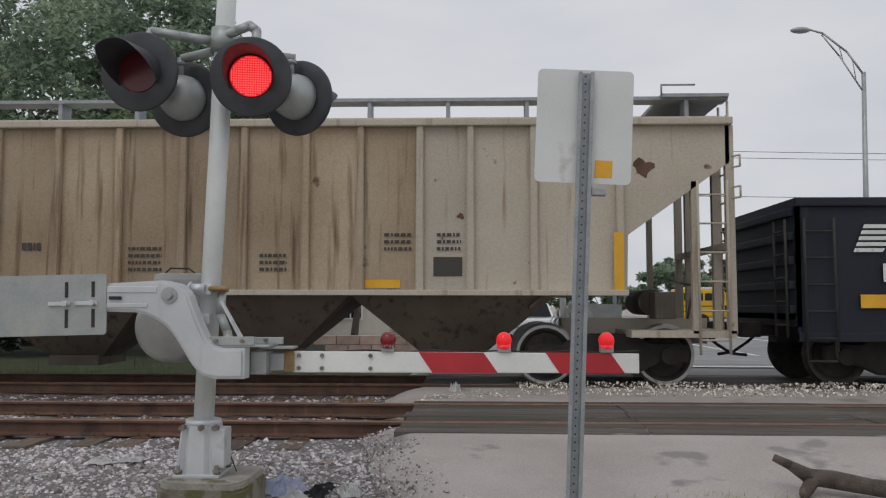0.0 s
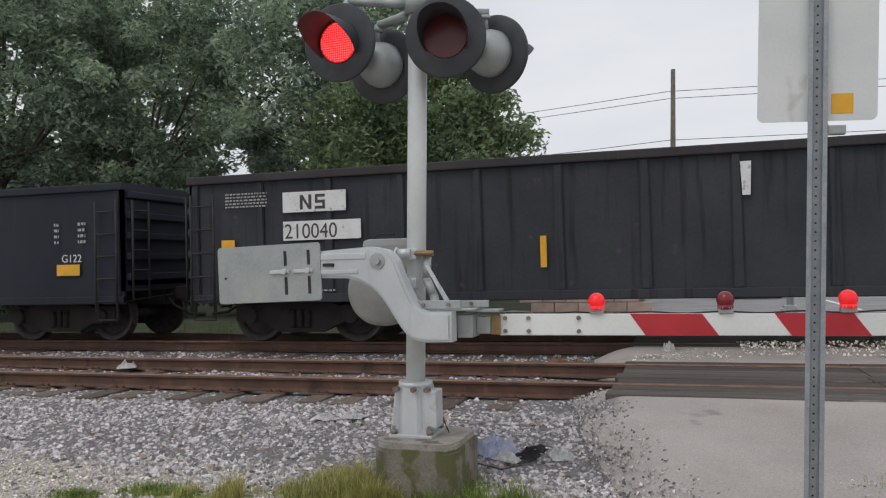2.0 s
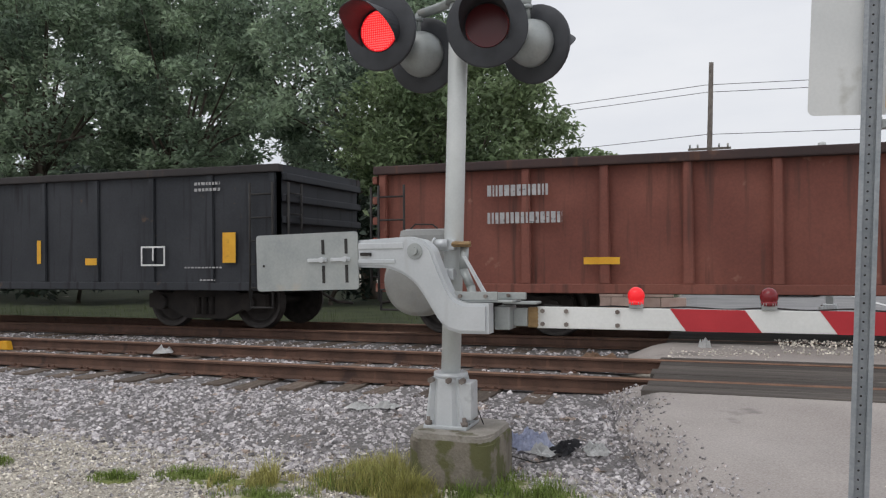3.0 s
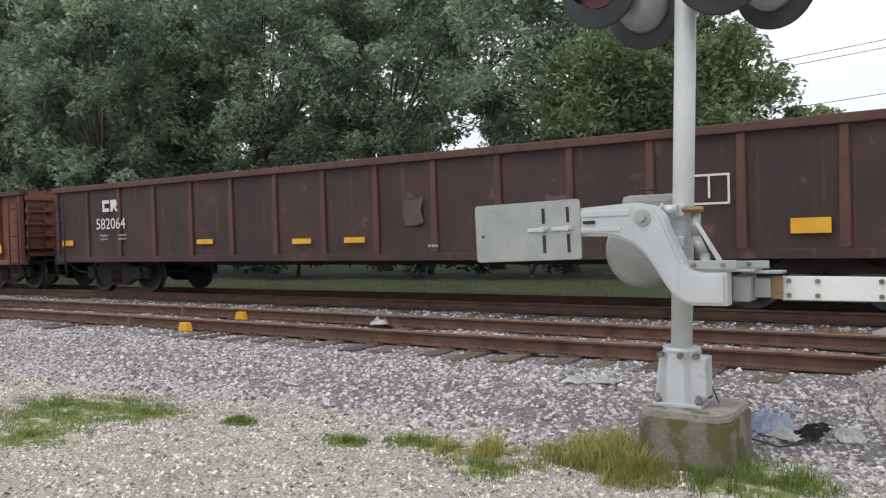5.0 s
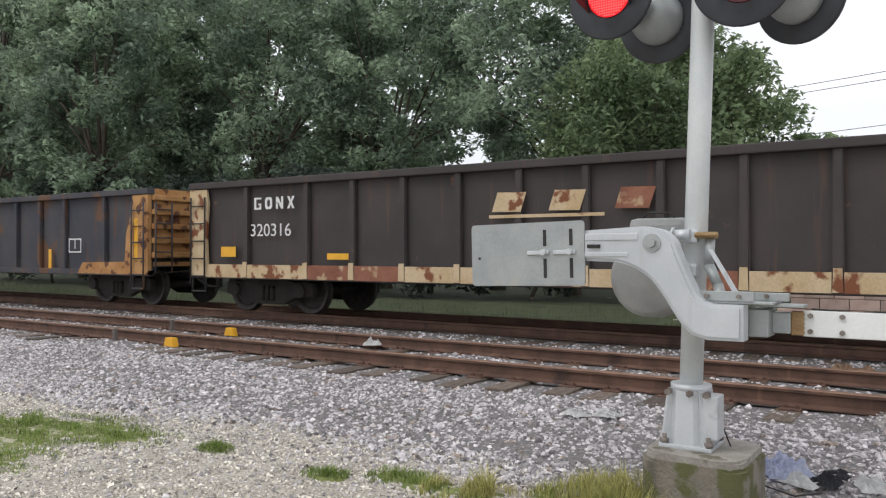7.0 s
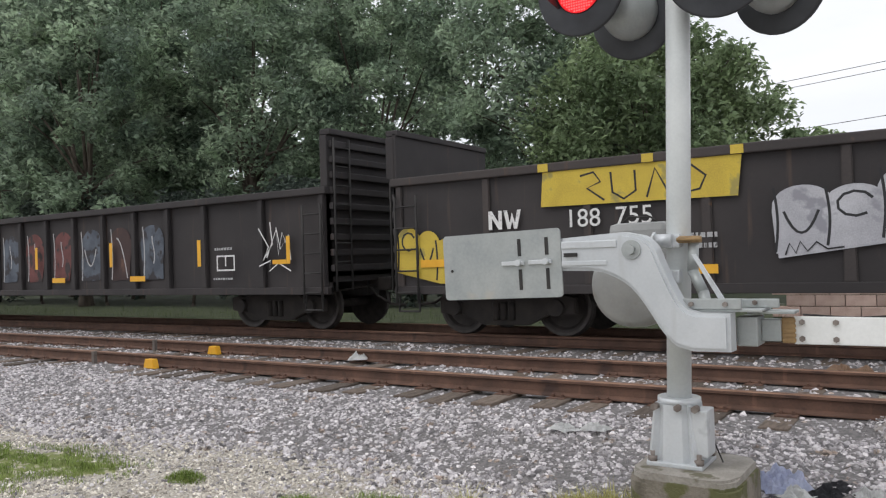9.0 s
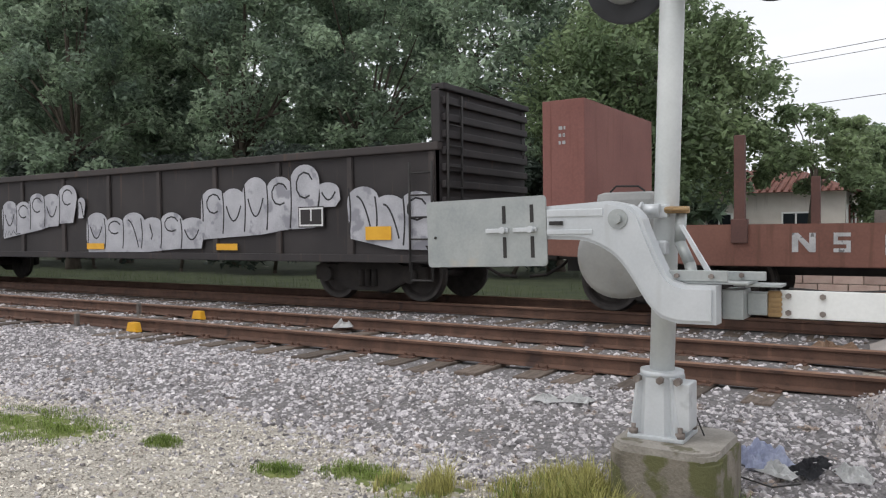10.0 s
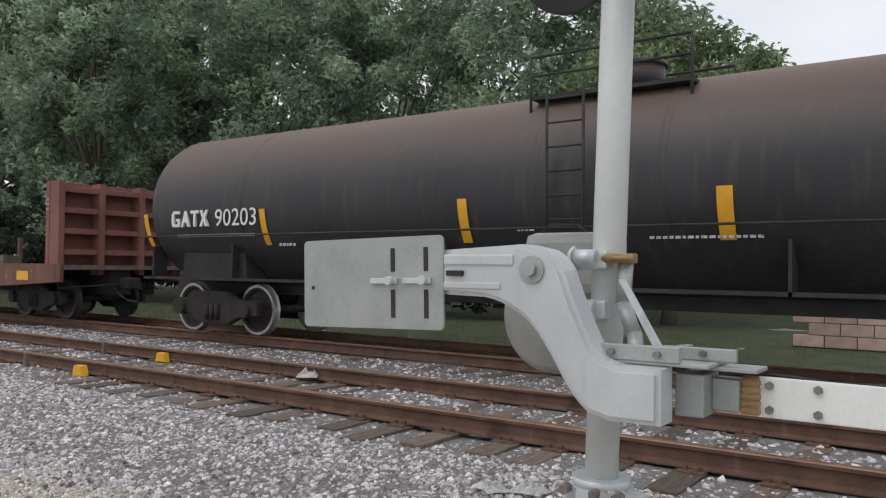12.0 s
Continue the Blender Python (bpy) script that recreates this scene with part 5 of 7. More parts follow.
reflectors(car, half, [(0.35, 1.15, 0.45, 0.13), (5.3, 1.12, 0.5, 0.1), (8.05, 1.08, 0.48, 0.1), (9.35, 1.08, 0.48, 0.1), (16.9, 1.08, 0.48, 0.2)], Y)
M_faded = surf("faded_patch_paint", (0.085, 0.062, 0.060), (0.12, 0.09, 0.085), 4, 0.8)
for x, z, r in ((10.9, 1.6, 0.24), (13.6, 1.55, 0.22)):
    b = bmesh.new()
    slab(b, [(x - half + r * (1 + 0.15 * math.sin(5 * a + x)) * max(-0.8, min(0.8, 1.3 * math.cos(a))), z + 1.1 * r * (1 + 0.12 * math.sin(3 * a)) * max(-0.85, min(0.85, 1.3 * math.sin(a)))) for a in [2 * math.pi * k / 24 for k in range(24)]],
         Y - 0.002, Y)
    part("paint_patch", b, M_faded, car, "faded grey paint patch")

# fifth gondola
car, half = gondola(81.7, 99.9, "blue grey ribbed gondola car blotched with rust", M_bluerust, 17, rib=0.10, top=2.60, corner=M_orange, bays=11)
lettering("load_data", "LD LMT", 0.13, 1.75 - half, 1.10, Y, M_letter, car)
lettering("load_data", "LT WT", 0.13, 1.75 - half, 0.94, Y, M_letter, car)
bars(car, half, [(2.40, 1.10, 0.35, 0.09, 2)], Y)
stencil_box(car, half, 15.25, 1.2, Y, 0.5, 0.33)
reflectors(car, half, [(0.2, 1.05, 0.10, 1.0), (3.5, 0.86, 0.12, 0.46), (6.95, 0.84, 0.12, 0.44), (10.75, 0.84, 0.12, 0.46), (14.4, 0.82, 0.12, 0.46), (17.75, 1.05, 0.12, 0.9)], Y)
part("painted_arrow", slab(bmesh.new(), [(8.57 - half, 0.95), (8.65 - half, 0.80), (8.73 - half, 0.95), (8.67 - half, 0.92), (8.67 - half, 1.08), (8.63 - half, 1.08), (8.63 - half, 0.92)], Y - 0.003, Y), M_letter, car, "small white arrow")
b = bmesh.new()
box(b, 0.3 - half, 1.5 - half, Y - 0.003, Y, 0.80, 1.02)
part("sill_patch", b, M_orange, car, "orange rusted sill patch")
M_chalk = surf("rubbed_chalk", (0.30, 0.28, 0.27), (0.45, 0.43, 0.42), 9, 0.9, spot=(0.12, 0.09, 0.08), spot_scale=9, spot_at=0.52)
for x, w, h, turns in ((4.05, 0.36, 0.40, 0), (4.55, 0.30, 0.42, 1), (5.45, 0.34, 0.52, 2), (5.95, 0.30, 0.30, 3), (6.25, 0.30, 0.42, 1), (7.25, 0.40, 0.34, 3)):
    if turns == 0:
        pts = [(-0.5, -0.3), (-0.42, 0.3), (-0.1, 0.5), (0.1, 0.2), (-0.05, -0.05), (0.25, -0.4)]
    elif turns == 1:
        pts = [(-0.45, 0.5), (-0.4, -0.2), (-0.1, -0.5), (0.3, -0.35), (0.42, 0.1), (0.38, 0.5)]
    elif turns == 2:
        pts = [(-0.3, 0.5), (-0.45, 0.1), (-0.35, -0.45), (0.0, -0.5), (0.35, -0.3)]
    else:
        pts = [(-0.5, 0.45), (0.4, 0.5), (-0.35, 0.1), (0.45, 0.05), (-0.4, -0.35), (0.5, -0.45)]
    part("chalk_graffiti", ribbon(bmesh.new(), [(x - half + w * u, 2.0 + h * v) for u, v in pts], 0.03, Y), M_chalk, car, "thin rubbed chalk scrawl")

# sixth gondola
car, half = gondola(101.3, 119.8, "charcoal gondola car with cream and rust side sill", M_umber, 15, rib=0.10, top=2.62, sill=M_umber, bays=11)
b = bmesh.new()
slab(b, [(-half, 0.72), (-half + 0.55, 0.72), (-half + 0.5, 1.5), (-half + 0.55, 2.2), (-half + 0.5, 2.48), (-half, 2.48)], Y - 0.002, Y + 0.05)
part("corner_patch", b, M_cream, car, "cream corner with rust")
for x, shape in ((1.88, [(1, 0.85), (1, 1), (0, 1), (0, 0), (1, 0), (1, 0.5), (0.55, 0.5), (0.55, 0.36), (0.75, 0.36), (0.75, 0.16), (0.28, 0.16), (0.28, 0.85)]),
                 (2.17, [(0.2, 1), (0.8, 1), (1, 0.8), (1, 0.2), (0.8, 0), (0.5, 0), (0.5, 0.18), (0.7, 0.3), (0.7, 0.7), (0.5, 0.82), (0.3, 0.7), (0.3, 0.3), (0.5, 0.18), (0.5, 0), (0.2, 0), (0, 0.2), (0, 0.8)]),
                 (2.46, [(0, 0), (0, 1), (0.28, 1), (0.72, 0.42), (0.72, 1), (1, 1), (1, 0), (0.72, 0), (0.28, 0.58), (0.28, 0)]),
                 (2.75, [(0, 0), (0.34, 0.5), (0, 1), (0.3, 1), (0.5, 0.68), (0.7, 1), (1, 1), (0.66, 0.5), (1, 0), (0.7, 0), (0.5, 0.32), (0.3, 0)])):
    part("reporting_mark", slab(bmesh.new(), [(x - half + 0.19 * u, 2.03 + 0.23 * v) for u, v in shape], Y - 0.003, Y), M_letter, car, "white block mark")
lettering("car_number", "320316", 0.34, 1.76 - half, 1.52, Y, M_letter, car, 1.08)
M_sillrust = surf("rust_red_sill_paint", (0.20, 0.075, 0.045), (0.30, 0.13, 0.08), 3, 0.85, bump=0.1, fine=40, spot=(0.46, 0.33, 0.20), spot_scale=3.5, spot_at=0.60)
cuts = [0.0, 1.62] + [3.2 + (2 * half - 6.4) * i / 11 for i in range(12)] + [2 * half - 1.62, 2 * half]
for i, (xa, xb) in enumerate(zip(cuts, cuts[1:])):
    rusty = i in (2, 3, 8, 11)
    part("sill_panel", box(bmesh.new(), xa - half + 0.07, xb - half - 0.07, Y - 0.004, Y + 0.02, 0.71, 0.97, 0.004), M_sillrust if rusty else M_cream, car,
         "rust red side sill panel" if rusty else "cream side sill panel with rust")
    if i:
        part("post_foot", slab(bmesh.new(), [(xa - half - 0.062, 0.72), (xa - half + 0.062, 0.72), (xa - half + 0.05, 1.02), (xa - half - 0.05, 1.02)], Y - 0.016, Y + 0.02), M_cream, car)
for x, faded in ((7.15, False), (8.12, False), (9.15, True)):
    part("paint_patch", slab(bmesh.new(), [(x - half, 1.84), (x - half + 0.50, 1.83), (x - half + 0.60, 2.13), (x - half + 0.10, 2.14)], Y - 0.003, Y), M_sillrust if faded else M_cream, car,
         "faded rust red painted patch" if faded else "worn cream and rust painted patch")
part("paint_line", box(bmesh.new(), 7.1 - half, 9.0 - half, Y - 0.003, Y, 1.74, 1.79), M_cream, car, "thin worn cream line")
reflectors(car, half, [(0.95, 1.12, 0.42, 0.2), (3.75, 1.08, 0.5, 0.11), (7.2, 0.99, 0.5, 0.1), (13.5, 0.99, 0.7, 0.12)], Y - 0.003)
bars(car, half, [(14.0, 2.1, 1.2, 0.12, 1)], Y, M_cream)

# seventh gondola, with raised end
car, half = gondola(121.3, 139.8, "sooty gondola car with scrawled graffiti and high end", M_soot, 17, rib=0.10, top=2.58, end_up=(0, 0.95), bays=11)
stencil_box(car, half, 15.7, 1.15, Y, 0.5, 0.3)
bars(car, half, [(15.65, 1.55, 0.5, 0.06, 1), (15.6, 0.98, 0.55, 0.05, 1)], Y)
M_tagred = surf("faded_red_spray", (0.10, 0.035, 0.032), (0.17, 0.065, 0.06), 3, 0.8, bump=0.0, spot=(0.045, 0.035, 0.035), spot_scale=3.5, spot_at=0.54)
M_tagblue = surf("faded_blue_spray", (0.055, 0.065, 0.085), (0.12, 0.14, 0.17), 3, 0.8, bump=0.0, spot=(0.04, 0.036, 0.04), spot_scale=3.5, spot_at=0.52)
throw_up(car, half, [(3.4 + 1.105 * i + 0.33, 1.0, 0.72, 1.15) for i in range(10)], -SIDE + 0.094, [M_tagred, M_tagred, M_tagblue, M_maroon, M_tagblue], M_stencil, "faded sprayed letter between two posts", 3)
for i, pts in enumerate(([(0, 0.6), (0.25, 0.25), (0.1, 0.0), (0.35, 0.3), (0.3, 0.7)], [(0.2, 0.05), (0.45, 0.55), (0.5, 0.1), (0.6, 0.5), (0.75, 0.2)], [(0.0, -0.1), (0.3, 0.0), (0.25, -0.2), (0.5, -0.05), (0.8, -0.2)], [(0.45, 0.6), (0.55, 0.2), (0.75, 0.45), (0.8, 0.0)])):
    part("scrawl", ribbon(bmesh.new(), [(16.85 - half + u, 1.32 + v) for u, v in pts], 0.026, Y), M_letter, car, "thin white sprayed scrawl")
reflectors(car, half, [(2.5, 0.98, 0.5, 0.1), (6.0, 0.98, 0.5, 0.1), (10.1, 0.98, 0.5, 0.11), (13.0, 0.98, 0.5, 0.11), (6.5, 1.3, 0.1, 0.52), (9.4, 1.3, 0.1, 0.52), (12.3, 1.3, 0.1, 0.52), (15.15, 1.25, 0.1, 0.52),
                       (17.55, 1.25, 0.09, 0.5), (17.2, 1.25, 0.34, 0.08)], Y - 0.002)

# eighth gondola, sprayed all over
car, half = gondola(141.25, 159.45, "sooty brown gondola car covered in white and yellow graffiti", M_soot, 12, rib=0.05, top=2.58, end_up=(0.75, 0.85), chord=M_umber, post=M_umber)
b = bmesh.new()
slab(b, [(2.68 - half, 1.95), (5.42 - half, 1.93), (5.48 - half, 2.45), (2.72 - half, 2.45)], Y - 0.0020, Y)
part("graffiti", b, M_yellow_tag, car, "yellow sprayed rectangle with dark letters")
for x, pts in ((3.3, [(0, 0.38), (0.2, 0.42), (0.3, 0.28), (0.1, 0.2), (0.35, 0.02)]), (3.75, [(0, 0.4), (0.02, 0.12), (0.18, 0.02), (0.35, 0.12), (0.34, 0.4)]), (4.25, [(0, 0.02), (0.12, 0.4), (0.3, 0.05)]),
               (4.65, [(0, 0.4), (0.0, 0.03), (0.3, 0.08), (0.38, 0.25), (0.2, 0.4), (0.03, 0.38)])):
    part("graffiti_line", ribbon(bmesh.new(), [(x - half + u, 1.97 + v) for u, v in pts], 0.03, Y - 0.003), M_ink, car, "black sprayed letter")
for x, w in ((2.66, 0.16), (4.2, 0.16), (5.35, 0.16)):
    part("graffiti", slab(bmesh.new(), [(x - half, 2.455), (x + w - half, 2.455), (x + w - half, 2.57), (x - half, 2.57)], Y - 0.0345, Y - 0.0315), M_yellow_tag, car, "yellow paint on the top chord")
x0 = 1.80 - half
part("reporting_mark", slab(bmesh.new(), [(x0, 1.66), (x0, 1.94), (x0 + 0.06, 1.94), (x0 + 0.17, 1.77), (x0 + 0.17, 1.94), (x0 + 0.23, 1.94), (x0 + 0.23, 1.66), (x0 + 0.17, 1.66), (x0 + 0.06, 1.83), (x0 + 0.06, 1.66)], Y - 0.002, Y), M_letter, car, "white block mark")
part("reporting_mark", slab(bmesh.new(), [(x0 + 0.26, 1.94), (x0 + 0.32, 1.94), (x0 + 0.36, 1.75), (x0 + 0.40, 1.90), (x0 + 0.45, 1.75), (x0 + 0.49, 1.94), (x0 + 0.55, 1.94), (x0 + 0.48, 1.66), (x0 + 0.43, 1.66), (x0 + 0.40, 1.78), (x0 + 0.37, 1.66), (x0 + 0.32, 1.66)], Y - 0.002, Y), M_letter, car, "white block mark")
lettering("car_number", "188  755", 0.36, 3.05 - half, 1.64, Y, M_letter, car, 1.0)
bars(car, half, [(3.1, 1.42, 0.5, 0.08, 2), (4.7, 1.42, 0.45, 0.08, 2)], Y)
part("graffiti", slab(bmesh.new(), [(0.04 - half, 1.25), (0.6 - half, 1.5), (1.4 - half, 1.3), (1.6 - half, 0.86), (0.9 - half, 0.86), (0.04 - half, 1.05)], Y - 0.0009, Y), M_yellow_tag, car, "yellow sprayed fill under the letters")
throw_up(car, half, [(0.28, 1.05, 0.42, 0.72), (0.66, 0.98, 0.42, 0.72), (1.02, 0.90, 0.40, 0.66), (1.36, 0.86, 0.36, 0.5), (1.72, 0.98, 0.34, 0.4), (2.15, 0.82, 0.22, 0.22)], Y, [M_yellow_tag], M_ink, "yellow sprayed bubble letter", 5)


def word(x0, x1, low0, low1, top0, top1, n, seed):
    """A sprayed word of n bubble letters on a slanted foot, with the fill between the letters under it."""
    w = (x1 - x0) / n
    part("graffiti", slab(bmesh.new(), [(x0 - half, low0 + (top0 - low0) * 0.55), (x0 - half + 0.02, low0), (x0 + 0.55 * (x1 - x0) - half, low0 + 0.6 * (low1 - low0)),
                                         (x1 - half - 0.1, low1 + 0.1), (x1 - half - 0.3, low1 + 0.45 * (top1 - low1))], Y - 0.0009, Y), M_white_tag, car, "white sprayed fill under the letters")
    throw_up(car, half, [(x0 + w * (i + 0.5), low0 + (low1 - low0) * i / n + 0.06, w * 1.12, (top0 + (top1 - top0) * (i + 0.5) / n) - (low0 + (low1 - low0) * i / n) - 0.06 + 0.05 * (-1) ** i) for i in range(n)], Y, [M_white_tag], M_ink,
             "white sprayed bubble letter", seed)


word(5.85, 8.75, 1.12, 1.45, 1.92, 2.28, 5, 11)
throw_up(car, half, [(8.98, 1.55, 0.26, 0.45)], Y, [M_white_tag], M_ink, "small white sprayed mark", 12)
word(9.2, 12.85, 0.82, 0.84, 1.62, 1.55, 6, 13)
word(12.85, 15.7, 1.08, 1.22, 1.95, 2.36, 5, 14)
throw_up(car, half, [(16.0, 1.62, 0.5, 0.42)], Y, [M_white_tag], M_ink, "small white sprayed mark", 15)
word(16.45, 18.1, 1.08, 0.80, 1.92, 1.75, 3, 16)
part("graffiti_line", ribbon(bmesh.new(), [(5.95 - half, 1.16), (6.0 - half, 1.30), (6.07 - half, 1.18), (6.12 - half, 1.32), (6.2 - half, 1.2), (6.3 - half, 1.31), (6.42 - half, 1.22), (6.6 - half, 1.24)], 0.02, Y - 0.012), M_ink, car, "small black scrawl")
b = bmesh.new()
box(b, 15.32 - half, 15.90 - half, Y - 0.013, Y - 0.010, 1.28, 1.64)
part("data_panel", b, M_soot, car, "black data panel")
stencil_box(car, half, 15.34, 1.3, Y - 0.013, 0.54, 0.32)
reflectors(car, half, [(4.55, 0.95, 0.6, 0.12), (0.55, 1.12, 0.5, 0.12), (9.2, 0.88, 0.6, 0.13), (13.25, 0.88, 0.56, 0.12), (16.8, 1.06, 0.52, 0.22)], Y - 0.02)

# bulkhead flat car
s0, s1 = 160.85, 183.1
half = (s1 - s0) / 2
car = thing("bulkhead_flat_car", "brown bulkhead flat car with upright stakes", "freight car", "freight train")
CARS.append((car, (s0 + s1) / 2))
b = bmesh.new()
box(b, -half, half, -SIDE + 0.05, SIDE - 0.05, 1.12, 1.22)
part("deck", b, M_wood, car, "weathered plank deck")
b = bmesh.new()
for s in (-1, 1):
    y0, y1 = sorted((s * SIDE, s * (SIDE - 0.08)))
    slab(b, [(-half, 1.24), (half, 1.24), (half, 0.86), (half - 2.6, 0.72), (-half + 2.6, 0.72), (-half, 0.86)], y0, y1, 0, 0.01)
part("side_sill", b, M_flat, car)
b = bmesh.new()
box(b, -half + 0.2, half - 0.2, -0.25, 0.25, 0.55, 1.12)
part("centre_sill", b, M_black, car)
for s in (-1, 1):
    b = bmesh.new()
    out = 0.36 if s < 0 else 0.16           # outer face of the frame
    x0, x1 = sorted((s * (half - out - (0.14 if s < 0 else 0.36)), s * (half - (1.0 if s < 0 else 0.66))))
    box(b, x0, x1, -SIDE + 0.02, SIDE - 0.02, 1.22, 3.02, 0.012)
    bk = part("bulkhead", b, M_bulk, car, "brick red end bulkhead")
    for z in (1.5, 1.95, 2.4, 2.85):
        b = bmesh.new()
        x0, x1 = sorted((s * (half - out - (0.14 if s < 0 else 0.36)), s * (half - out - 0.04)))
        box(b, x0, x1, -SIDE + 0.1, SIDE - 0.1, z - 0.06, z + 0.06, 0.015)
        part("rib", b, M_bulk, bk)
    for y in (-SIDE + 0.10, -0.5, 0.5, SIDE - 0.10):
        b = bmesh.new()
        x0, x1 = sorted((s * (half - out - (0.14 if s < 0 else 0.36)), s * (half - out)))
        box(b, x0, x1, y - 0.07, y + 0.07, 1.0, 3.02, 0.015)
        part("upright", b, M_bulk, bk)
    bars(car, half, [((0.62 if s < 0 else 2 * half - 0.64), 2.6, 0.1, 0.06, 3)], -SIDE + 0.015)
STAKE = shared("stake", M_rib, lambda b: (box(b, -0.065, 0.065, -0.05, 0.05, 1.0, 2.34, 0.012), box(b, -0.10, 0.10, -0.06, 0.03, 1.0, 1.30, 0.01)))
for i in range(7):
    for s in (-1, 1):
        o = part("stake", STAKE, None, car)
        o.location = (-half + 3.05 + 2.72 * i + (0.5 if s > 0 else 0), s * (SIDE - 0.02), random.uniform(-0.06, 0.03) - (0.35 if s > 0 else 0))
for i in range(7):
    b = bmesh.new()
    x = -half + 1.6 + 2.9 * i
    box(b, x, x + random.uniform(0.12, 0.3), -SIDE + 0.3, -SIDE + 0.7, 1.22, 1.22 + random.uniform(0.08, 0.22), 0.01)
    part("dunnage", b, M_wood, car, "loose timber scrap on the deck")
lettering("car_number", "111234", 0.34, 4.55 - half, 0.87, Y, M_stencil, car, 1.15)
part("reporting_mark", slab(bmesh.new(), [(3.65 - half, 0.90), (3.65 - half, 1.13), (3.72 - half, 1.13), (3.84 - half, 1.0), (3.84 - half, 1.13), (3.91 - half, 1.13), (3.91 - half, 0.90), (3.84 - half, 0.90), (3.72 - half, 1.05), (3.72 - half, 0.90)], Y - 0.002, Y),
     M_stencil, car, "white block mark")
part("reporting_mark", letter_s(bmesh.new(), 4.10 - half, 4.28 - half, 0.90, 1.13, Y - 0.002, Y, 0.045), M_stencil, car, "white block mark")
bars(car, half, [(6.9, 1.02, 0.3, 0.05, 2), (7.7, 1.02, 0.5, 0.05, 2), (11.4, 1.12, 1.1, 0.03, 5), (12.6, 1.14, 0.8, 0.07, 3)], Y, M_cream)
stencil_box(car, half, 18.1, 0.84, Y, 0.45, 0.3)
reflectors(car, half, [(1.55, 0.92, 0.45, 0.2), (6.3, 0.84, 0.5, 0.09), (8.6, 0.82, 0.5, 0.09), (13.6, 0.82, 0.5, 0.09), (17.2, 0.82, 0.5, 0.09), (20.45, 0.88, 0.5, 0.2)], Y)
running_gear(car, half, 2.0)

# tank car
s0, s1 = 185.6, 204.55
half = (s1 - s0) / 2
car = thing("tank_car", "dusty black railway tank car with white lettering", "freight car", "freight train")
CARS.append((car, (s0 + s1) / 2))
RT, ZT = 1.43, 2.32
b = bmesh.new()
prof = [(0.0, -half)] + [(RT * math.sin(radians(a)), -half + 0.62 * (1 - math.cos(radians(a)))) for a in (15, 30, 45, 60, 75, 90)]
prof += [(r, -y) for r, y in prof[::-1]]
lathe(b, prof, 64)
tank = part("tank", b, M_tank, car)
tank.matrix_basis = pose(0, 0, ZT, 0, 0, -90)
for x in (-half + 3.0, -0.8, 0.9, half - 3.0):
    b = bmesh.new()
    lathe(b, [(RT, -0.05), (RT + 0.006, -0.04), (RT + 0.006, 0.04), (RT, 0.05)], 64)
    o = part("weld_seam", b, M_tank, car)
    o.matrix_basis = pose(x, 0, ZT, 0, 0, -90)
b = bmesh.new()
rod(b, (0, 0, ZT + RT - 0.05), (0, 0, ZT + RT + 0.28), 0.42, 28)
rod(b, (0, 0, ZT + RT + 0.28), (0, 0, ZT + RT + 0.33), 0.45, 28)
part("dome", b, M_tank, car)
b = bmesh.new()
box(b, -1.1, 1.1, -0.95, 0.95, ZT + RT - 0.20, ZT + RT - 0.15)
for x in (-1.1, 0, 1.1):
    for y in (-0.95, 0.95):
        rod(b, (x, y, ZT + RT - 0.6), (x, y, ZT + RT + 0.38), 0.02, 6)
for y in (-0.95, 0.95):
    rod(b, (-1.1, y, ZT + RT + 0.38), (1.1, y, ZT + RT + 0.38), 0.02, 6)
    rod(b, (-1.1, y, ZT + RT + 0.12), (1.1, y, ZT + RT + 0.12), 0.018, 6)
part("platform", b, M_black, car, "walkway platform with hand rails")
b = bmesh.new()
for x in (-half + 2.0, half - 2.0):
    slab(b, [(x - 0.9, 1.0), (x + 0.9, 1.0), (x + 0.8, 1.75), (x - 0.8, 1.75)], -1.15, 1.15)
box(b, -half - 0.25, half + 0.25, -0.25, 0.25, 0.72, 1.02)
box(b, -half + 0.1, half - 0.1, -1.30, -1.26, 0.98, 1.03)
for i in range(9):
    x = -half + 0.4 + (2 * half - 0.8) * i / 8
    box(b, x - 0.02, x + 0.02, -1.30, -1.0, 0.98, 1.6)
part("underframe", b, M_black, car)
b = bmesh.new()
ladder(b, -0.55, -RT - 0.10, 0.8, ZT + RT - 0.2, 0.5, 9)
part("ladder", b, M_black, car)
b = bmesh.new()
pipe(b, [(-half + 0.3, -RT - 0.1, ZT - 0.55), (half - 0.3, -RT - 0.1, ZT - 0.55)], 0.015, 6)
part("hand_rail", b, M_black, car)


def on_tank(z):
    return -math.sqrt(max(0.01, RT * RT - (z - ZT) ** 2)) - 0.012


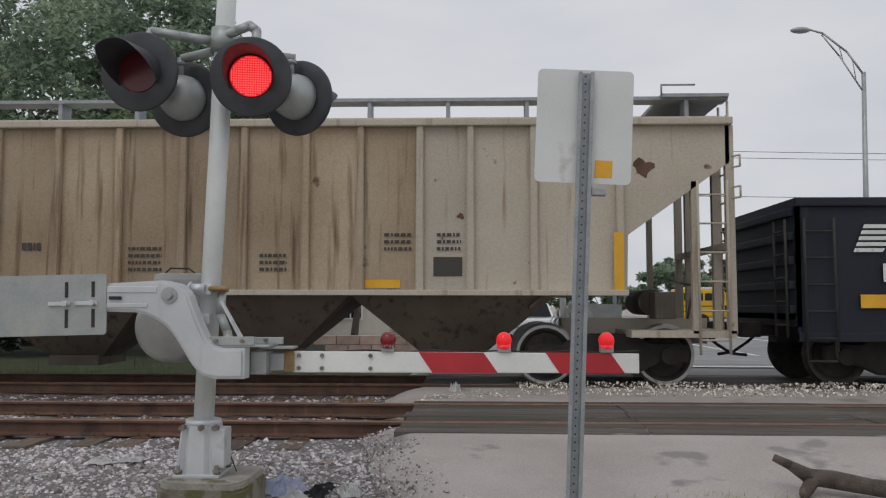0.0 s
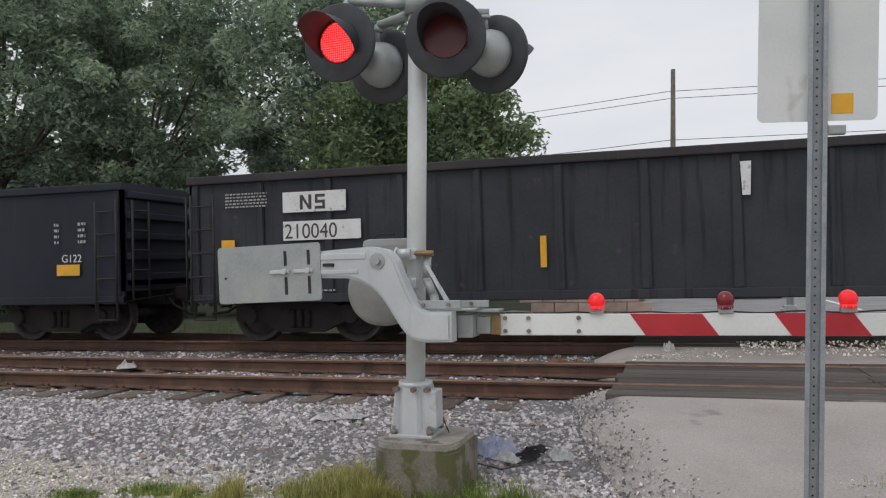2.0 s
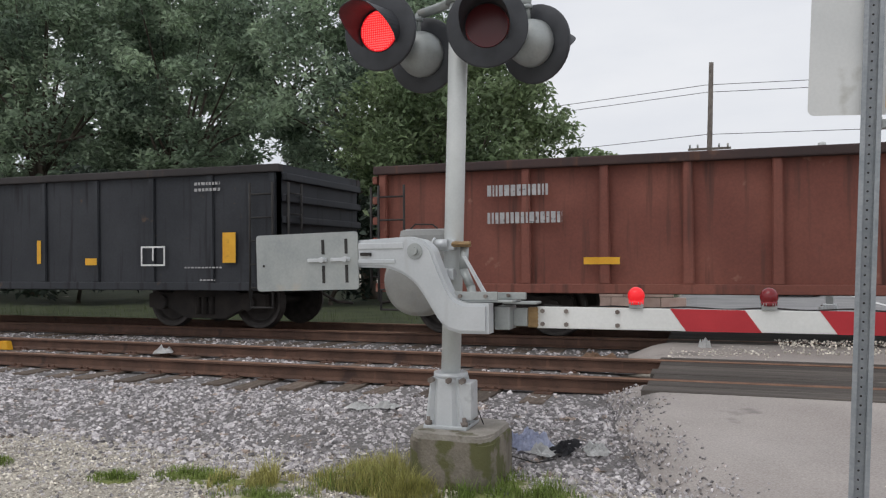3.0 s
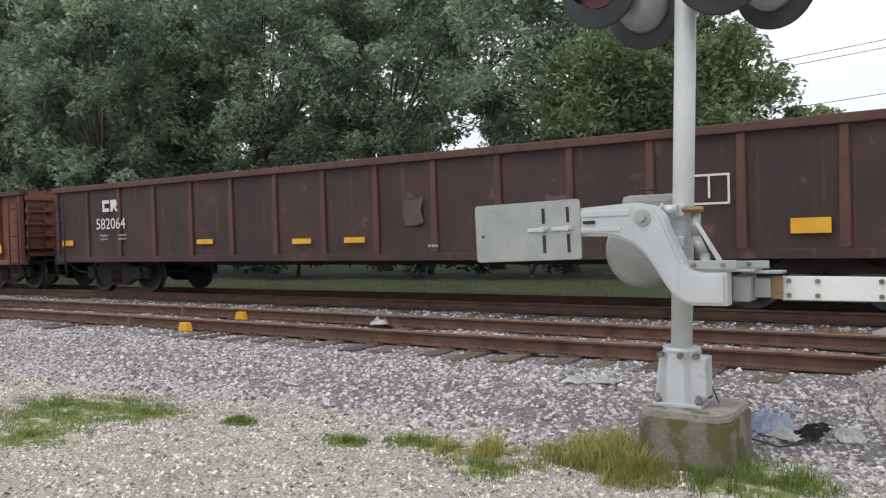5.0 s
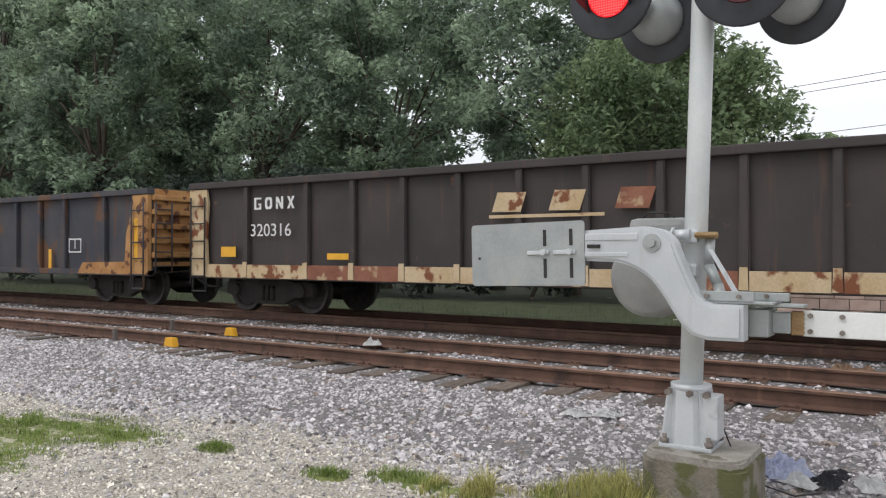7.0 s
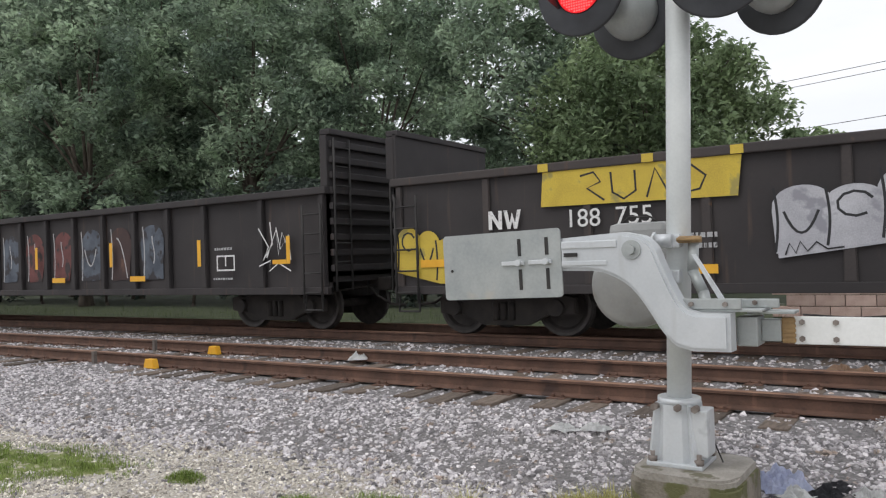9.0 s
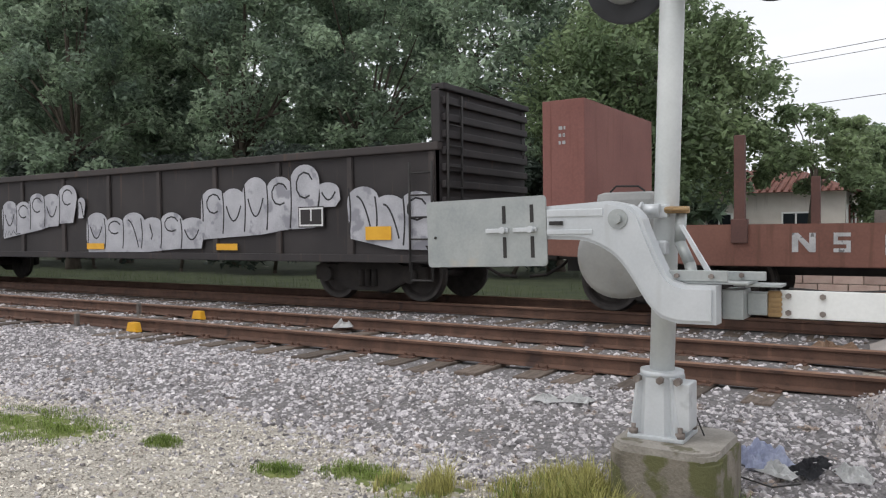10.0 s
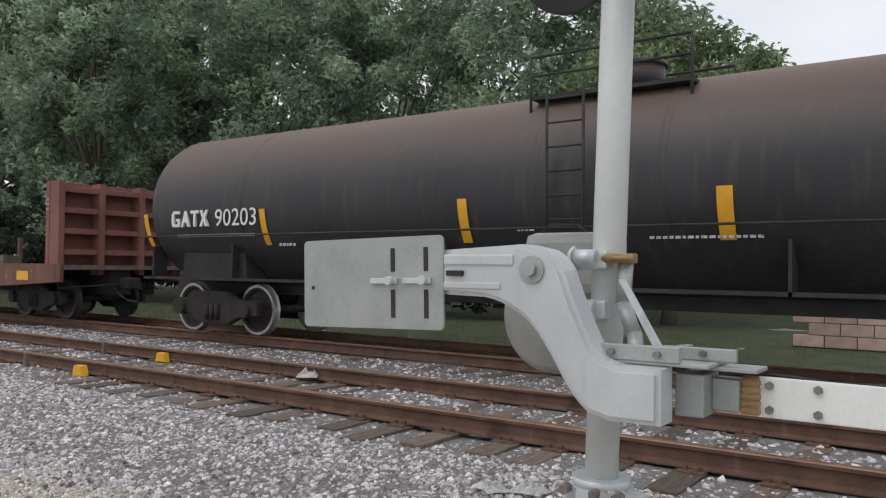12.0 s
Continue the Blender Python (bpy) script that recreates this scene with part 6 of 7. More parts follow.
for x, shape in ((1.15, [(1, 0.8), (1, 1), (0.2, 1), (0, 0.8), (0, 0.2), (0.2, 0), (1, 0), (1, 0.52), (0.55, 0.52), (0.55, 0.36), (0.76, 0.36), (0.76, 0.18), (0.28, 0.18), (0.28, 0.82), (0.72, 0.82)]),
                 (1.43, [(0, 0), (0.38, 1), (0.62, 1), (1, 0), (0.76, 0), (0.66, 0.26), (0.34, 0.26), (0.24, 0)]),
                 (1.69, [(0, 1), (1, 1), (1, 0.82), (0.62, 0.82), (0.62, 0), (0.38, 0), (0.38, 0.82), (0, 0.82)]),
                 (1.95, [(0, 0), (0.34, 0.5), (0, 1), (0.3, 1), (0.5, 0.68), (0.7, 1), (1, 1), (0.66, 0.5), (1, 0), (0.7, 0), (0.5, 0.32), (0.3, 0)])):
    part("reporting_mark", slab(bmesh.new(), [(x - half + 0.23 * u, 1.94 + 0.29 * v) for u, v in shape], -RT - 0.016, -RT + 0.03), M_letter, car, "white block mark")
lettering("car_number", "90203", 0.42, 2.36 - half, 1.94, -RT - 0.012, M_letter, car, 1.05)
bars(car, half, [(1.2, 1.86, 2.1, 0.06, 2), (3.9, 1.58, 0.4, 0.06, 1), (8.4, 2.0, 0.25, 0.05, 4), (10.2, 1.62, 1.3, 0.04, 1)], on_tank(1.78))
for x, w in ((0.28, 0.12), (3.5, 0.13), (7.5, 0.15), (11.0, 0.18)):
    b = bmesh.new()
    col = [[b.verts.new((x - half + u, on_tank(1.60 + 0.075 * k) + d, 1.60 + 0.075 * k)) for u, d in ((0, 0.004), (0, -0.004), (w, -0.004), (w, 0.004))] for k in range(9)]
    for p, q in zip(col, col[1:]):
        for k in range(4):
            b.faces.new((p[k], p[(k + 1) % 4], q[(k + 1) % 4], q[k]))
    b.faces.new(col[0]), b.faces.new(col[-1][::-1])
    bmesh.ops.recalc_face_normals(b, faces=b.faces[:])
    part("reflector", b, M_yellow, car, "yellow reflective strip")
running_gear(car, half, 1.85, True)

# covered hopper car
s0, s1 = -12.0, 4.6
half = (s1 - s0) / 2
car = thing("covered_hopper_car", "cream covered hopper car streaked with rust", "freight car", "freight train")
CARS.append((car, (s0 + s1) / 2))
EAVE, FOOT = 3.88, 1.40
side = [(-half, EAVE), (half, EAVE), (half, 3.28), (half - 1.48, 2.22), (half - 1.5, FOOT), (-half + 1.5, FOOT), (-half + 1.48, 2.22), (-half, 3.28)]
SPLIT = half - 5.27
POSTS = [x - half for x in (15.0, 13.76, 12.84, 12.10, 11.23, 10.43, 9.51, 8.60, 7.64, 6.72, 5.80, 4.90, 4.00, 3.10, 1.60)]
for s in (-1, 1):
    y0, y1 = sorted((s * (SIDE - 0.08), s * (SIDE - 0.12)))
    cuts = [half] + POSTS + [-half]
    for xr, xl in zip(cuts, cuts[1:]):
        def foot(x):
            d = half - abs(x)
            return 3.28 - 1.06 * d / 1.48 if d < 1.48 else FOOT
        low = [(xl, foot(xl)), (xr, foot(xr))]
        if foot(xl) == FOOT and foot(xr) > FOOT:
            low = [(xl, FOOT), (half - 1.5, FOOT), (half - 1.48, 2.22), (xr, foot(xr))]
        if foot(xr) == FOOT and foot(xl) > FOOT:
            low = [(xl, foot(xl)), (-half + 1.48, 2.22), (-half + 1.5, FOOT), (xr, FOOT)]
        b = bmesh.new()
        slab(b, low + [(xr, EAVE), (xl, EAVE)], y0, y1)
        part("side_panel", b, M_hop if xl > SPLIT - 0.1 else M_hopbrown, car, "cream panel" if xl > SPLIT - 0.1 else "brown rust stained panel")
    for x in POSTS:
        b = bmesh.new()
        py0, py1 = sorted((s * SIDE, s * (SIDE - 0.085)))
        slab(b, [(x - 0.06, FOOT), (x + 0.06, FOOT), (x + 0.05, EAVE - 0.05), (x - 0.05, EAVE - 0.05)], py0, py1, 0, 0.012)
        part("side_post", b, M_hop if x > SPLIT - 0.1 else M_hopbrown, car)
    b = bmesh.new()
    y0, y1 = sorted((s * (SIDE + 0.03), s * (SIDE - 0.16)))
    box(b, -half - 0.03, half + 0.03, y0, y1, EAVE - 0.06, EAVE + 0.05, 0.02)
    box(b, -half + 1.5, half - 1.5, y0, y1, FOOT - 0.06, FOOT + 0.02, 0.01)
    part("side_rail", b, M_hop, car)
b = bmesh.new()
for x0, x1 in ((-half, half),):
    a = [b.verts.new((x, y, z)) for x in (x0, x1) for y, z in ((-SIDE, EAVE + 0.05), (-0.8, EAVE + 0.24), (0.8, EAVE + 0.24), (SIDE, EAVE + 0.05))]
    for k in range(3):
        b.faces.new((a[k], a[k + 1], a[k + 5], a[k + 4]))
    b.faces.new(a[0:4]), b.faces.new(a[4:8][::-1]), b.faces.new((a[0], a[4], a[7], a[3]))
bmesh.ops.recalc_face_normals(b, faces=b.faces[:])
roof = part("roof", b, M_hop, car)
b = bmesh.new()
for y in (-0.95, 0.95):
    box(b, -half + 0.1, half + 0.12, y - 0.16, y + 0.16, EAVE + 0.42, EAVE + 0.47)
    for i in range(14):
        x = -half + 0.5 + (2 * half - 1.0) * i / 13
        box(b, x - 0.03, x + 0.03, y - 0.14, y + 0.14, EAVE + 0.16, EAVE + 0.42)
box(b, half - 0.9, half + 0.1, -1.2, 1.2, EAVE + 0.44, EAVE + 0.49)
pipe(b, [(half - 0.9, -1.2, EAVE + 0.47), (half - 0.9, -1.2, EAVE + 0.62), (half - 0.4, -1.2, EAVE + 0.62)], 0.015, 6)
part("running_board", b, M_post, roof, "grey steel roof walkway")
# slope sheets, coloured dark as the shade under the car ends
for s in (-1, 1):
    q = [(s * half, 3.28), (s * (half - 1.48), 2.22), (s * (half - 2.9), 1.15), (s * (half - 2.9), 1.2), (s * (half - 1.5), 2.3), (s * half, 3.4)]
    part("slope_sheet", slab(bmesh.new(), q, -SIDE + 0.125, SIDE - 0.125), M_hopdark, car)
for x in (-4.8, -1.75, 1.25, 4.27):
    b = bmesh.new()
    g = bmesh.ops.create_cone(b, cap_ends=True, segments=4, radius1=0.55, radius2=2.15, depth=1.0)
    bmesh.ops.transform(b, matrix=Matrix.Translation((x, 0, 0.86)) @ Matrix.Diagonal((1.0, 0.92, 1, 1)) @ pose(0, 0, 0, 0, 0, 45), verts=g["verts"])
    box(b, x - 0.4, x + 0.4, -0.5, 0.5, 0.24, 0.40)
    part("discharge_hopper", b, M_hopbay, car, "streaked brown discharge hopper")
for s in (-1, 1):
    b = bmesh.new()
    box(b, s * (half - 0.7) - 0.75, s * (half - 0.7) + 0.75, -1.45, 1.45, 0.74, 0.84)
    box(b, s * half - 2.3 if s > 0 else s * half, s * half if s > 0 else s * half + 2.3, -0.2, 0.2, 0.6, 1.0)
    for y in (-1.40, -0.75, 0.75, 1.40):
        box(b, s * half - 0.06, s * half + 0.06, y - 0.05, y + 0.05, 0.8, EAVE - 0.05)
    for y in (-1.40, 1.40):
        box(b, s * (half - 0.52) - 0.045, s * (half - 0.52) + 0.045, y - 0.05, y + 0.05, 0.8, 3.0)
    box(b, s * half - 0.05, s * half + 0.05, -1.42, 1.42, 2.02, 2.12)
    part("end_frame", b, M_hop, car, "cream end frame and platform")
    b = bmesh.new()
    ladder(b, s * (half - 0.30) - 0.2, -SIDE - 0.02, 0.5, 3.0, 0.42, 6)
    ladder(b, s * (half + 0.10), -1.1, 0.8, EAVE + 0.4, 0.42, 8, along=False)
    for z in (2.9, 3.35):
        pipe(b, [(s * half, -SIDE, z), (s * (half + 0.12), -SIDE, z + 0.02), (s * (half + 0.12), -SIDE, z - 0.14), (s * half, -SIDE, z - 0.16)], 0.015, 6)
    part("ladder", b, M_hop, car, "cream end ladders and grab irons")
    b = bmesh.new()
    rod(b, (s * (half - 0.95), -0.55, 1.25), (s * (half - 0.95), 0.5, 1.25), 0.2, 18)
    box(b, s * (half - 0.9) - 0.15, s * (half - 0.9) + 0.15, -1.2, -0.8, 1.0, 1.4, 0.02)
    pipe(b, [(s * (half - 0.5), -0.9, 1.0), (s * (half - 0.4), -0.9, 1.5), (s * (half - 0.8), -0.9, 1.6)], 0.02, 6)
    part("brake_gear", b, M_hopdark, car, "brake cylinder and rigging")
b = bmesh.new()
lathe(b, [(0.20, -0.02), (0.22, 0.0), (0.20, 0.02), (0.18, 0.0), (0.20, -0.02)], 24)
box(b, -0.19, 0.19, -0.01, 0.01, -0.012, 0.012)
box(b, -0.012, 0.012, -0.01, 0.01, -0.19, 0.19)
w = part("brake_wheel", b, M_truck, car)
w.matrix_basis = pose(half + 0.16, -0.5, 2.2, 0, 0, 90)
part("reflector", box(bmesh.new(), half - 1.70, half - 1.56, Y - 0.004, Y, FOOT, 2.25), M_yellow, car, "yellow reflective strip")
part("reflector", box(bmesh.new(), half - 5.3, half - 4.78, Y + 0.072, Y + 0.078, FOOT + 0.05, FOOT + 0.17), M_yellow, car, "yellow reflective strip")
bars(car, half, [(11.58, 2.2, 0.4, 0.06, 3), (12.35, 2.2, 0.35, 0.06, 3), (7.8, 2.0, 0.5, 0.06, 4), (9.75, 1.9, 0.4, 0.06, 3), (6.2, 2.0, 0.3, 0.14, 1)], Y + 0.07, M_letterdark)
b = bmesh.new()
box(b, half - 4.30, half - 3.88, Y + 0.076, Y + 0.083, FOOT + 0.22, FOOT + 0.50)
part("stencil", b, M_letterdark, car, "dark data panel")
for x, z, r in ((half - 1.25, 3.2, 0.14), (half - 1.5, 3.62, 0.07), (half - 3.9, 2.5, 0.05)):
    b = bmesh.new()
    ring = [(x + r * (1 + 0.35 * math.sin(3 * a + x)) * math.cos(a), z + r * (0.9 + 0.3 * math.sin(4 * a)) * math.sin(a)) for a in [2 * math.pi * k / 16 for k in range(16)]]
    slab(b, ring, Y + 0.079, Y + 0.084)
    part("rust_patch", b, M_rail, car, "dark rust patch")
running_gear(car, half, 1.72, True)

# ---- trees ----


def leaves(centres, spread, per, size, seed):
    """Leaf blades in clumps: each leaf is a bent pair of faces."""
    r = np.random.default_rng(seed)
    c = np.repeat(centres, per, 0)
    n = len(c)
    d = r.normal(size=(n, 3))
    d /= np.linalg.norm(d, axis=1)[:, None]
    p = c + d * (np.repeat(spread, per)[:, None] * r.random((n, 1)) ** 0.45) * np.array([1, 1, 0.75])
    u = r.normal(size=(n, 3)) * np.array([1, 1, 0.55])
    u /= np.linalg.norm(u, axis=1)[:, None]
    w = np.cross(u, r.normal(size=(n, 3)))
    w /= np.linalg.norm(w, axis=1)[:, None]
    s = size * r.uniform(0.6, 1.5, (n, 1))
    a, b_, e, f = p - u * s, p - w * s * 0.42 + np.array([0, 0, 0.02]), p + u * s - np.array([0, 0, 0.4]) * s, p + w * s * 0.42
    v = np.stack([a, b_, e, f], 1).reshape(-1, 3)
    return v, np.arange(n * 4).reshape(n, 4)


def tree(name, label, x, y, z_low, z_top, rx, ry, mat, seed, clumps=70, per=230, size=0.14, trunk=0.28):
    """A broad tree: tapered trunk, limbs out to the clumps, and a crown of clumps with gaps."""
    r = random.Random(seed)
    t = thing(name, label, "tree")
    b = bmesh.new()
    mid = z_low + (z_top - z_low) * 0.35
    pts = [Vector((x, y, -0.1)), Vector((x + r.uniform(-.3, .3), y, z_low * 0.6 + 0.2)), Vector((x + r.uniform(-.5, .5), y + r.uniform(-.3, .3), mid))]
    for k, (p, q) in enumerate(zip(pts, pts[1:])):
        rod(b, p, q, trunk * (1 - 0.3 * k), 10, trunk * (0.7 - 0.3 * k))
    cen, spr = [], []
    for i in range(clumps):
        a, e = r.uniform(0, 2 * math.pi), math.asin(r.uniform(-0.75, 1))
        k = r.uniform(0.35, 1.0) ** 0.6
        zc, hz = (z_low + z_top) / 2, (z_top - z_low) / 2
        c = Vector((x + rx * k * math.cos(a) * math.cos(e), y + ry * k * math.sin(a) * math.cos(e), zc + hz * k * math.sin(e)))
        if (c.x + 17.0) ** 2 + (c.z - 6.1) ** 2 < 0.9 and name == "tree":
            continue
        cen.append(c[:])
        spr.append(r.uniform(0.55, 1.15) * min(1.0, (z_top - z_low) / 6))
        if i % 9 == 0:
            s = pts[2].lerp(pts[1], r.random() * 0.5)
            m = s.lerp(c, 0.5) + Vector((0, 0, 0.4))
            rod(b, s, m, trunk * 0.22, 6, trunk * 0.12)
            rod(b, m, c, trunk * 0.12, 5, 0.012)
    part("trunk", b, M_bark, t)
    v, f = leaves(np.array(cen), np.array(spr), int(per * (0.78 if 20 < y < 30 else 1)), size, seed)
    part("crown", cloud_mesh("crown", v, f, mat), mat, t)
    return t


tree("tree", "tall dark broadleaf tree behind the railway", -27.0, 26.5, 1.5, 17, 6.0, 4, M_leaf_dark, 1, 190, 260, 0.125, 0.4)
tree("tree", "tall dark broadleaf tree behind the railway", -36.0, 27.0, 1.5, 20, 7.0, 4, M_leaf_dark, 2, 190, 240, 0.14, 0.4)
tree("tree", "dark broadleaf tree with sky showing through", -20.3, 27.5, 1.0, 15.5, 4.9, 4, M_leaf_dark, 3, 165, 260, 0.12, 0.4)
tree("tree", "dark spreading broadleaf tree behind the railway", -11.3, 27.0, 1.5, 14.0, 4.6, 4, M_leaf_dark, 4, 150, 260, 0.12, 0.38)
tree("tree", "tall dark broadleaf tree with sky showing through", -15.6, 29.0, 5.0, 15.5, 3.8, 2.2, M_leaf_dark, 15, 80, 120, 0.12, 0.36)
tree("tree", "tall dark tree close beside the railway", -32.0, 21.5, 1.0, 17.0, 4.5, 3, M_leaf_dark, 11, 150, 240, 0.13, 0.38)
tree("tree", "tall dark tree close beside the railway", -42.0, 22.0, 1.0, 22.0, 5.5, 3.5, M_leaf_dark, 12, 170, 220, 0.16, 0.38)
tree("tree", "lighter green rounded tree near the road", -7.35, 24.5, 1.6, 8.9, 3.7, 3.0, M_leaf_mid, 5, 190, 250, 0.10, 0.25)
tree("tree", "small light green tree near the road", -2.9, 25.0, 2.3, 4.9, 1.9, 1.6, M_leaf_mid, 6, 44, 220, 0.09, 0.14)
tree("tree", "distant green tree across the road", -0.9, 42.0, 0.6, 6.3, 2.0, 2.0, M_leaf_mid, 7, 60, 180, 0.14, 0.2)
tree("tree", "distant dark tree beside the road", -2.6, 62.0, 0.6, 8.5, 3.2, 3.0, M_leaf_dark, 8, 60, 160, 0.2, 0.25)
tree("tree", "distant dark tree across the road", 24.5, 90.0, 0.3, 7.5, 4.5, 3.0, M_leaf_dark, 9, 45, 120, 0.32, 0.25)
tree("tree", "distant green tree beyond the road", 6.6, 78.0, 0.3, 4.6, 3.6, 3.0, M_leaf_mid, 13, 50, 120, 0.3, 0.2)
tree("tree", "distant dark tree beyond the road", 14.0, 80.0, 0.3, 4.4, 4.2, 3.0, M_leaf_dark, 14, 50, 120, 0.3, 0.2)
tree("tree", "distant dark tree across the road", 33.0, 95.0, 0.3, 8, 6, 3.0, M_leaf_dark, 10, 50, 120, 0.32, 0.25)
# low bushes whose leaf colour carries the shade below the canopy
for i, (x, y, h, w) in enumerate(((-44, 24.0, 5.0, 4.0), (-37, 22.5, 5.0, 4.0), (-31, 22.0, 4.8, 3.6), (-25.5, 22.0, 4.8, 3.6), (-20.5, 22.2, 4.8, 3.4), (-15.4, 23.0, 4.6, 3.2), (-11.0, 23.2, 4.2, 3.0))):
    tree("bush", "dense bushes along the railway fence, darkened as shade under the trees", x, y, 0.0, h, w, 1.6, M_leaf_bush, 30 + i, 80, 230, 0.12, 0.10)
for i, (x, y) in enumerate(((-45, 29), (-54, 30), (-63, 27), (-74, 28), (-86, 30))):
    tree("tree", "tall dark broadleaf tree far along the railway", x, y, 0.5, 22 + 2 * i, 7, 4, M_leaf_dark, 50 + i, 140, 110, 0.26, 0.4)
for i, (x, y, h) in enumerate(((-13, 36, 9), (-28.5, 37, 20), (-36, 36, 22), (-44, 37, 24), (-53, 38, 26), (-66, 38, 28), (-82, 38, 30))):
    tree("tree", "tall dark tree in the wood behind", x, y, 0.5, h, 6.5, 3, M_leaf_dark, 80 + i, 130, 90, 0.30, 0.4)

# palm fronds in the gap between the trees
palm = thing("palm_tree", "small palm with feathered fronds between the trees", "palm tree")
b = bmesh.new()
rod(b, (-16.6, 25.5, 0), (-16.3, 25.5, 4.4), 0.14, 8, 0.10)
part("trunk", b, M_bark, palm)
for k in range(9):
    a = 2 * math.pi * k / 9 + 0.3
    v, f = [], []
    for j in range(26):
        u = j / 25
        c = Vector((-16.3 + math.cos(a) * 1.9 * u, 25.5 + math.sin(a) * 1.9 * u, 4.4 + 1.3 * u - 1.7 * u * u))
        side = Vector((-math.sin(a), math.cos(a), 0))
        for s in (-1, 1):
            ln = 0.55 * math.sin(math.pi * (0.12 + 0.86 * u))
            tip = c + side * s * ln * 0.8 + Vector((math.cos(a), math.sin(a), 0)) * 0.2 - Vector((0, 0, 0.28 * ln))
            n = len(v)
            v += [c[:], (c + Vector((math.cos(a), math.sin(a), 0)) * 0.05)[:], tip[:]]
            f.append((n, n + 1, n + 2))
    part("frond", cloud_mesh("frond", v, f, M_leaf_mid), M_leaf_mid, palm)

# ---- street furniture, house and vehicles beyond the tracks ----
up = thing("utility_pole", "grey wooden utility pole with crossarm and wires", "utility pole")
UX, UY = 0.6, 45.0
b = bmesh.new()
rod(b, (UX - 0.1, UY, 0), (UX + 0.25, UY, 12.1), 0.17, 12, 0.12)
part("pole", b, M_wood, up)
for z in (7.4, 6.9):
    b = bmesh.new()
    box(b, UX - 1.0, UX + 1.2, UY - 0.16, UY - 0.06, z - 0.06, z + 0.06)
    arm_ob = part("crossarm", b, M_wood, up)
    for x in (-0.9, -0.5, 0.6, 1.05):
        b = bmesh.new()
        rod(b, (UX + x, UY - 0.11, z + 0.06), (UX + x, UY - 0.11, z + 0.26), 0.05, 8)
        part("insulator", b, M_galv, arm_ob)
for zl, zr, z in ((9.2, 11.2, 10.9), (8.9, 10.9, 10.5), (7.0, 8.6, 8.2)):
    b = bmesh.new()
    for xe, ze in ((-60, zl), (90, zr)):
        n = 12
        pts = [(UX + (xe - UX) * k / n, UY + 6 * k / n, z + (ze - z) * k / n - 1.6 * (k / n) * (1 - k / n)) for k in range(n + 1)]
        for p, q in zip(pts, pts[1:]):
            rod(b, p, q, 0.016, 4, caps=False)
    part("wire", b, M_black, up)

sl = thing("street_lamp", "tall grey street lamp with a trussed arm", "street lamp")
b = bmesh.new()
rod(b, (15.85, 30, 0), (16.05, 30, 10.6), 0.12, 12, 0.08)
part("pole", b, M_galv, sl)
b = bmesh.new()
pipe(b, [(16.05, 30, 10.5), (15.45, 30, 11.4), (14.55, 30, 12.15), (14.05, 30, 12.3)], 0.04, 8)
pipe(b, [(16.03, 30, 9.8), (15.15, 30, 11.25), (14.5, 30, 12.1)], 0.03, 8)
for u in ((15.75, 10.3, 15.65, 11.05), (15.3, 11.0, 15.15, 11.65)):
    rod(b, (u[0], 30, u[1]), (u[2], 30, u[3]), 0.02, 6)
part("arm", b, M_galv, sl)
b = bmesh.new()
ball(b, (13.7, 30, 12.28), 0.34, 16, 0, (1.15, 0.5, 0.36))
part("lamp_head", b, M_galv, sl)

M_stucco = surf("pale_stucco", (0.56, 0.52, 0.47), (0.66, 0.62, 0.57), 1.5, 0.9, bump=0.2, streak=(0.42, 0.38, 0.34), streak_at=0.6)
M_tile = surf("red_roof_tile", (0.15, 0.062, 0.048), (0.22, 0.098, 0.075), 3, 0.85, bump=0.3)
M_glass = plain("dark_window_glass", (0.02, 0.024, 0.028), 0.08)
house = thing("house", "single storey pale stucco house with a red tiled roof", "house")
HX0, HX1, HY0, HY1 = -13.0, -3.2, 40.0, 47.0
b = bmesh.new()
box(b, HX0, HX1, HY0, HY1, -0.1, 3.25)
part("wall", b, M_stucco, house)
b = bmesh.new()
ro = [(HX0 - 0.5, HY0 - 0.6, 3.2), (HX1 + 0.6, HY0 - 0.6, 3.2), (HX1 + 0.6, HY1 + 0.6, 3.2), (HX0 - 0.5, HY1 + 0.6, 3.2), (HX0 + 2.5, (HY0 + HY1) / 2, 4.5), (HX1 - 2.5, (HY0 + HY1) / 2, 4.5)]
v = [b.verts.new(p) for p in ro]
for f in ((0, 1, 5, 4), (1, 2, 5), (2, 3, 4, 5), (3, 0, 4), (3, 2, 1, 0)):
    b.faces.new([v[k] for k in f])
roof = part("roof", b, M_tile, house)
for i in range(34):
    x = HX0 - 0.4 + i * 0.32
    k = min(1, max(0, (x - HX0) / 2.5), max(0, (HX1 - x) / 2.5))
    if k > 0.05:
        part("tile_ridge", rod(bmesh.new(), (x, HY0 - 0.6, 3.25), (x, HY0 - 0.6 + 4.0 * k, 3.25 + 1.28 * k), 0.06, 6), M_tile, roof)
for x in (-11.5, -8.6, -5.2):
    b = bmesh.new()
    box(b, x - 0.62, x + 0.62, HY0 - 0.06, HY0 - 0.003, 0.9, 2.3)
    wdw = part("window", b, M_armwhite, house, "white framed window")
    for k in (-0.29, 0.29):
        b = bmesh.new()
        box(b, x + k - 0.25, x + k + 0.25, HY0 - 0.07, HY0 - 0.061, 0.98, 2.22)
        part("pane", b, M_glass, wdw)
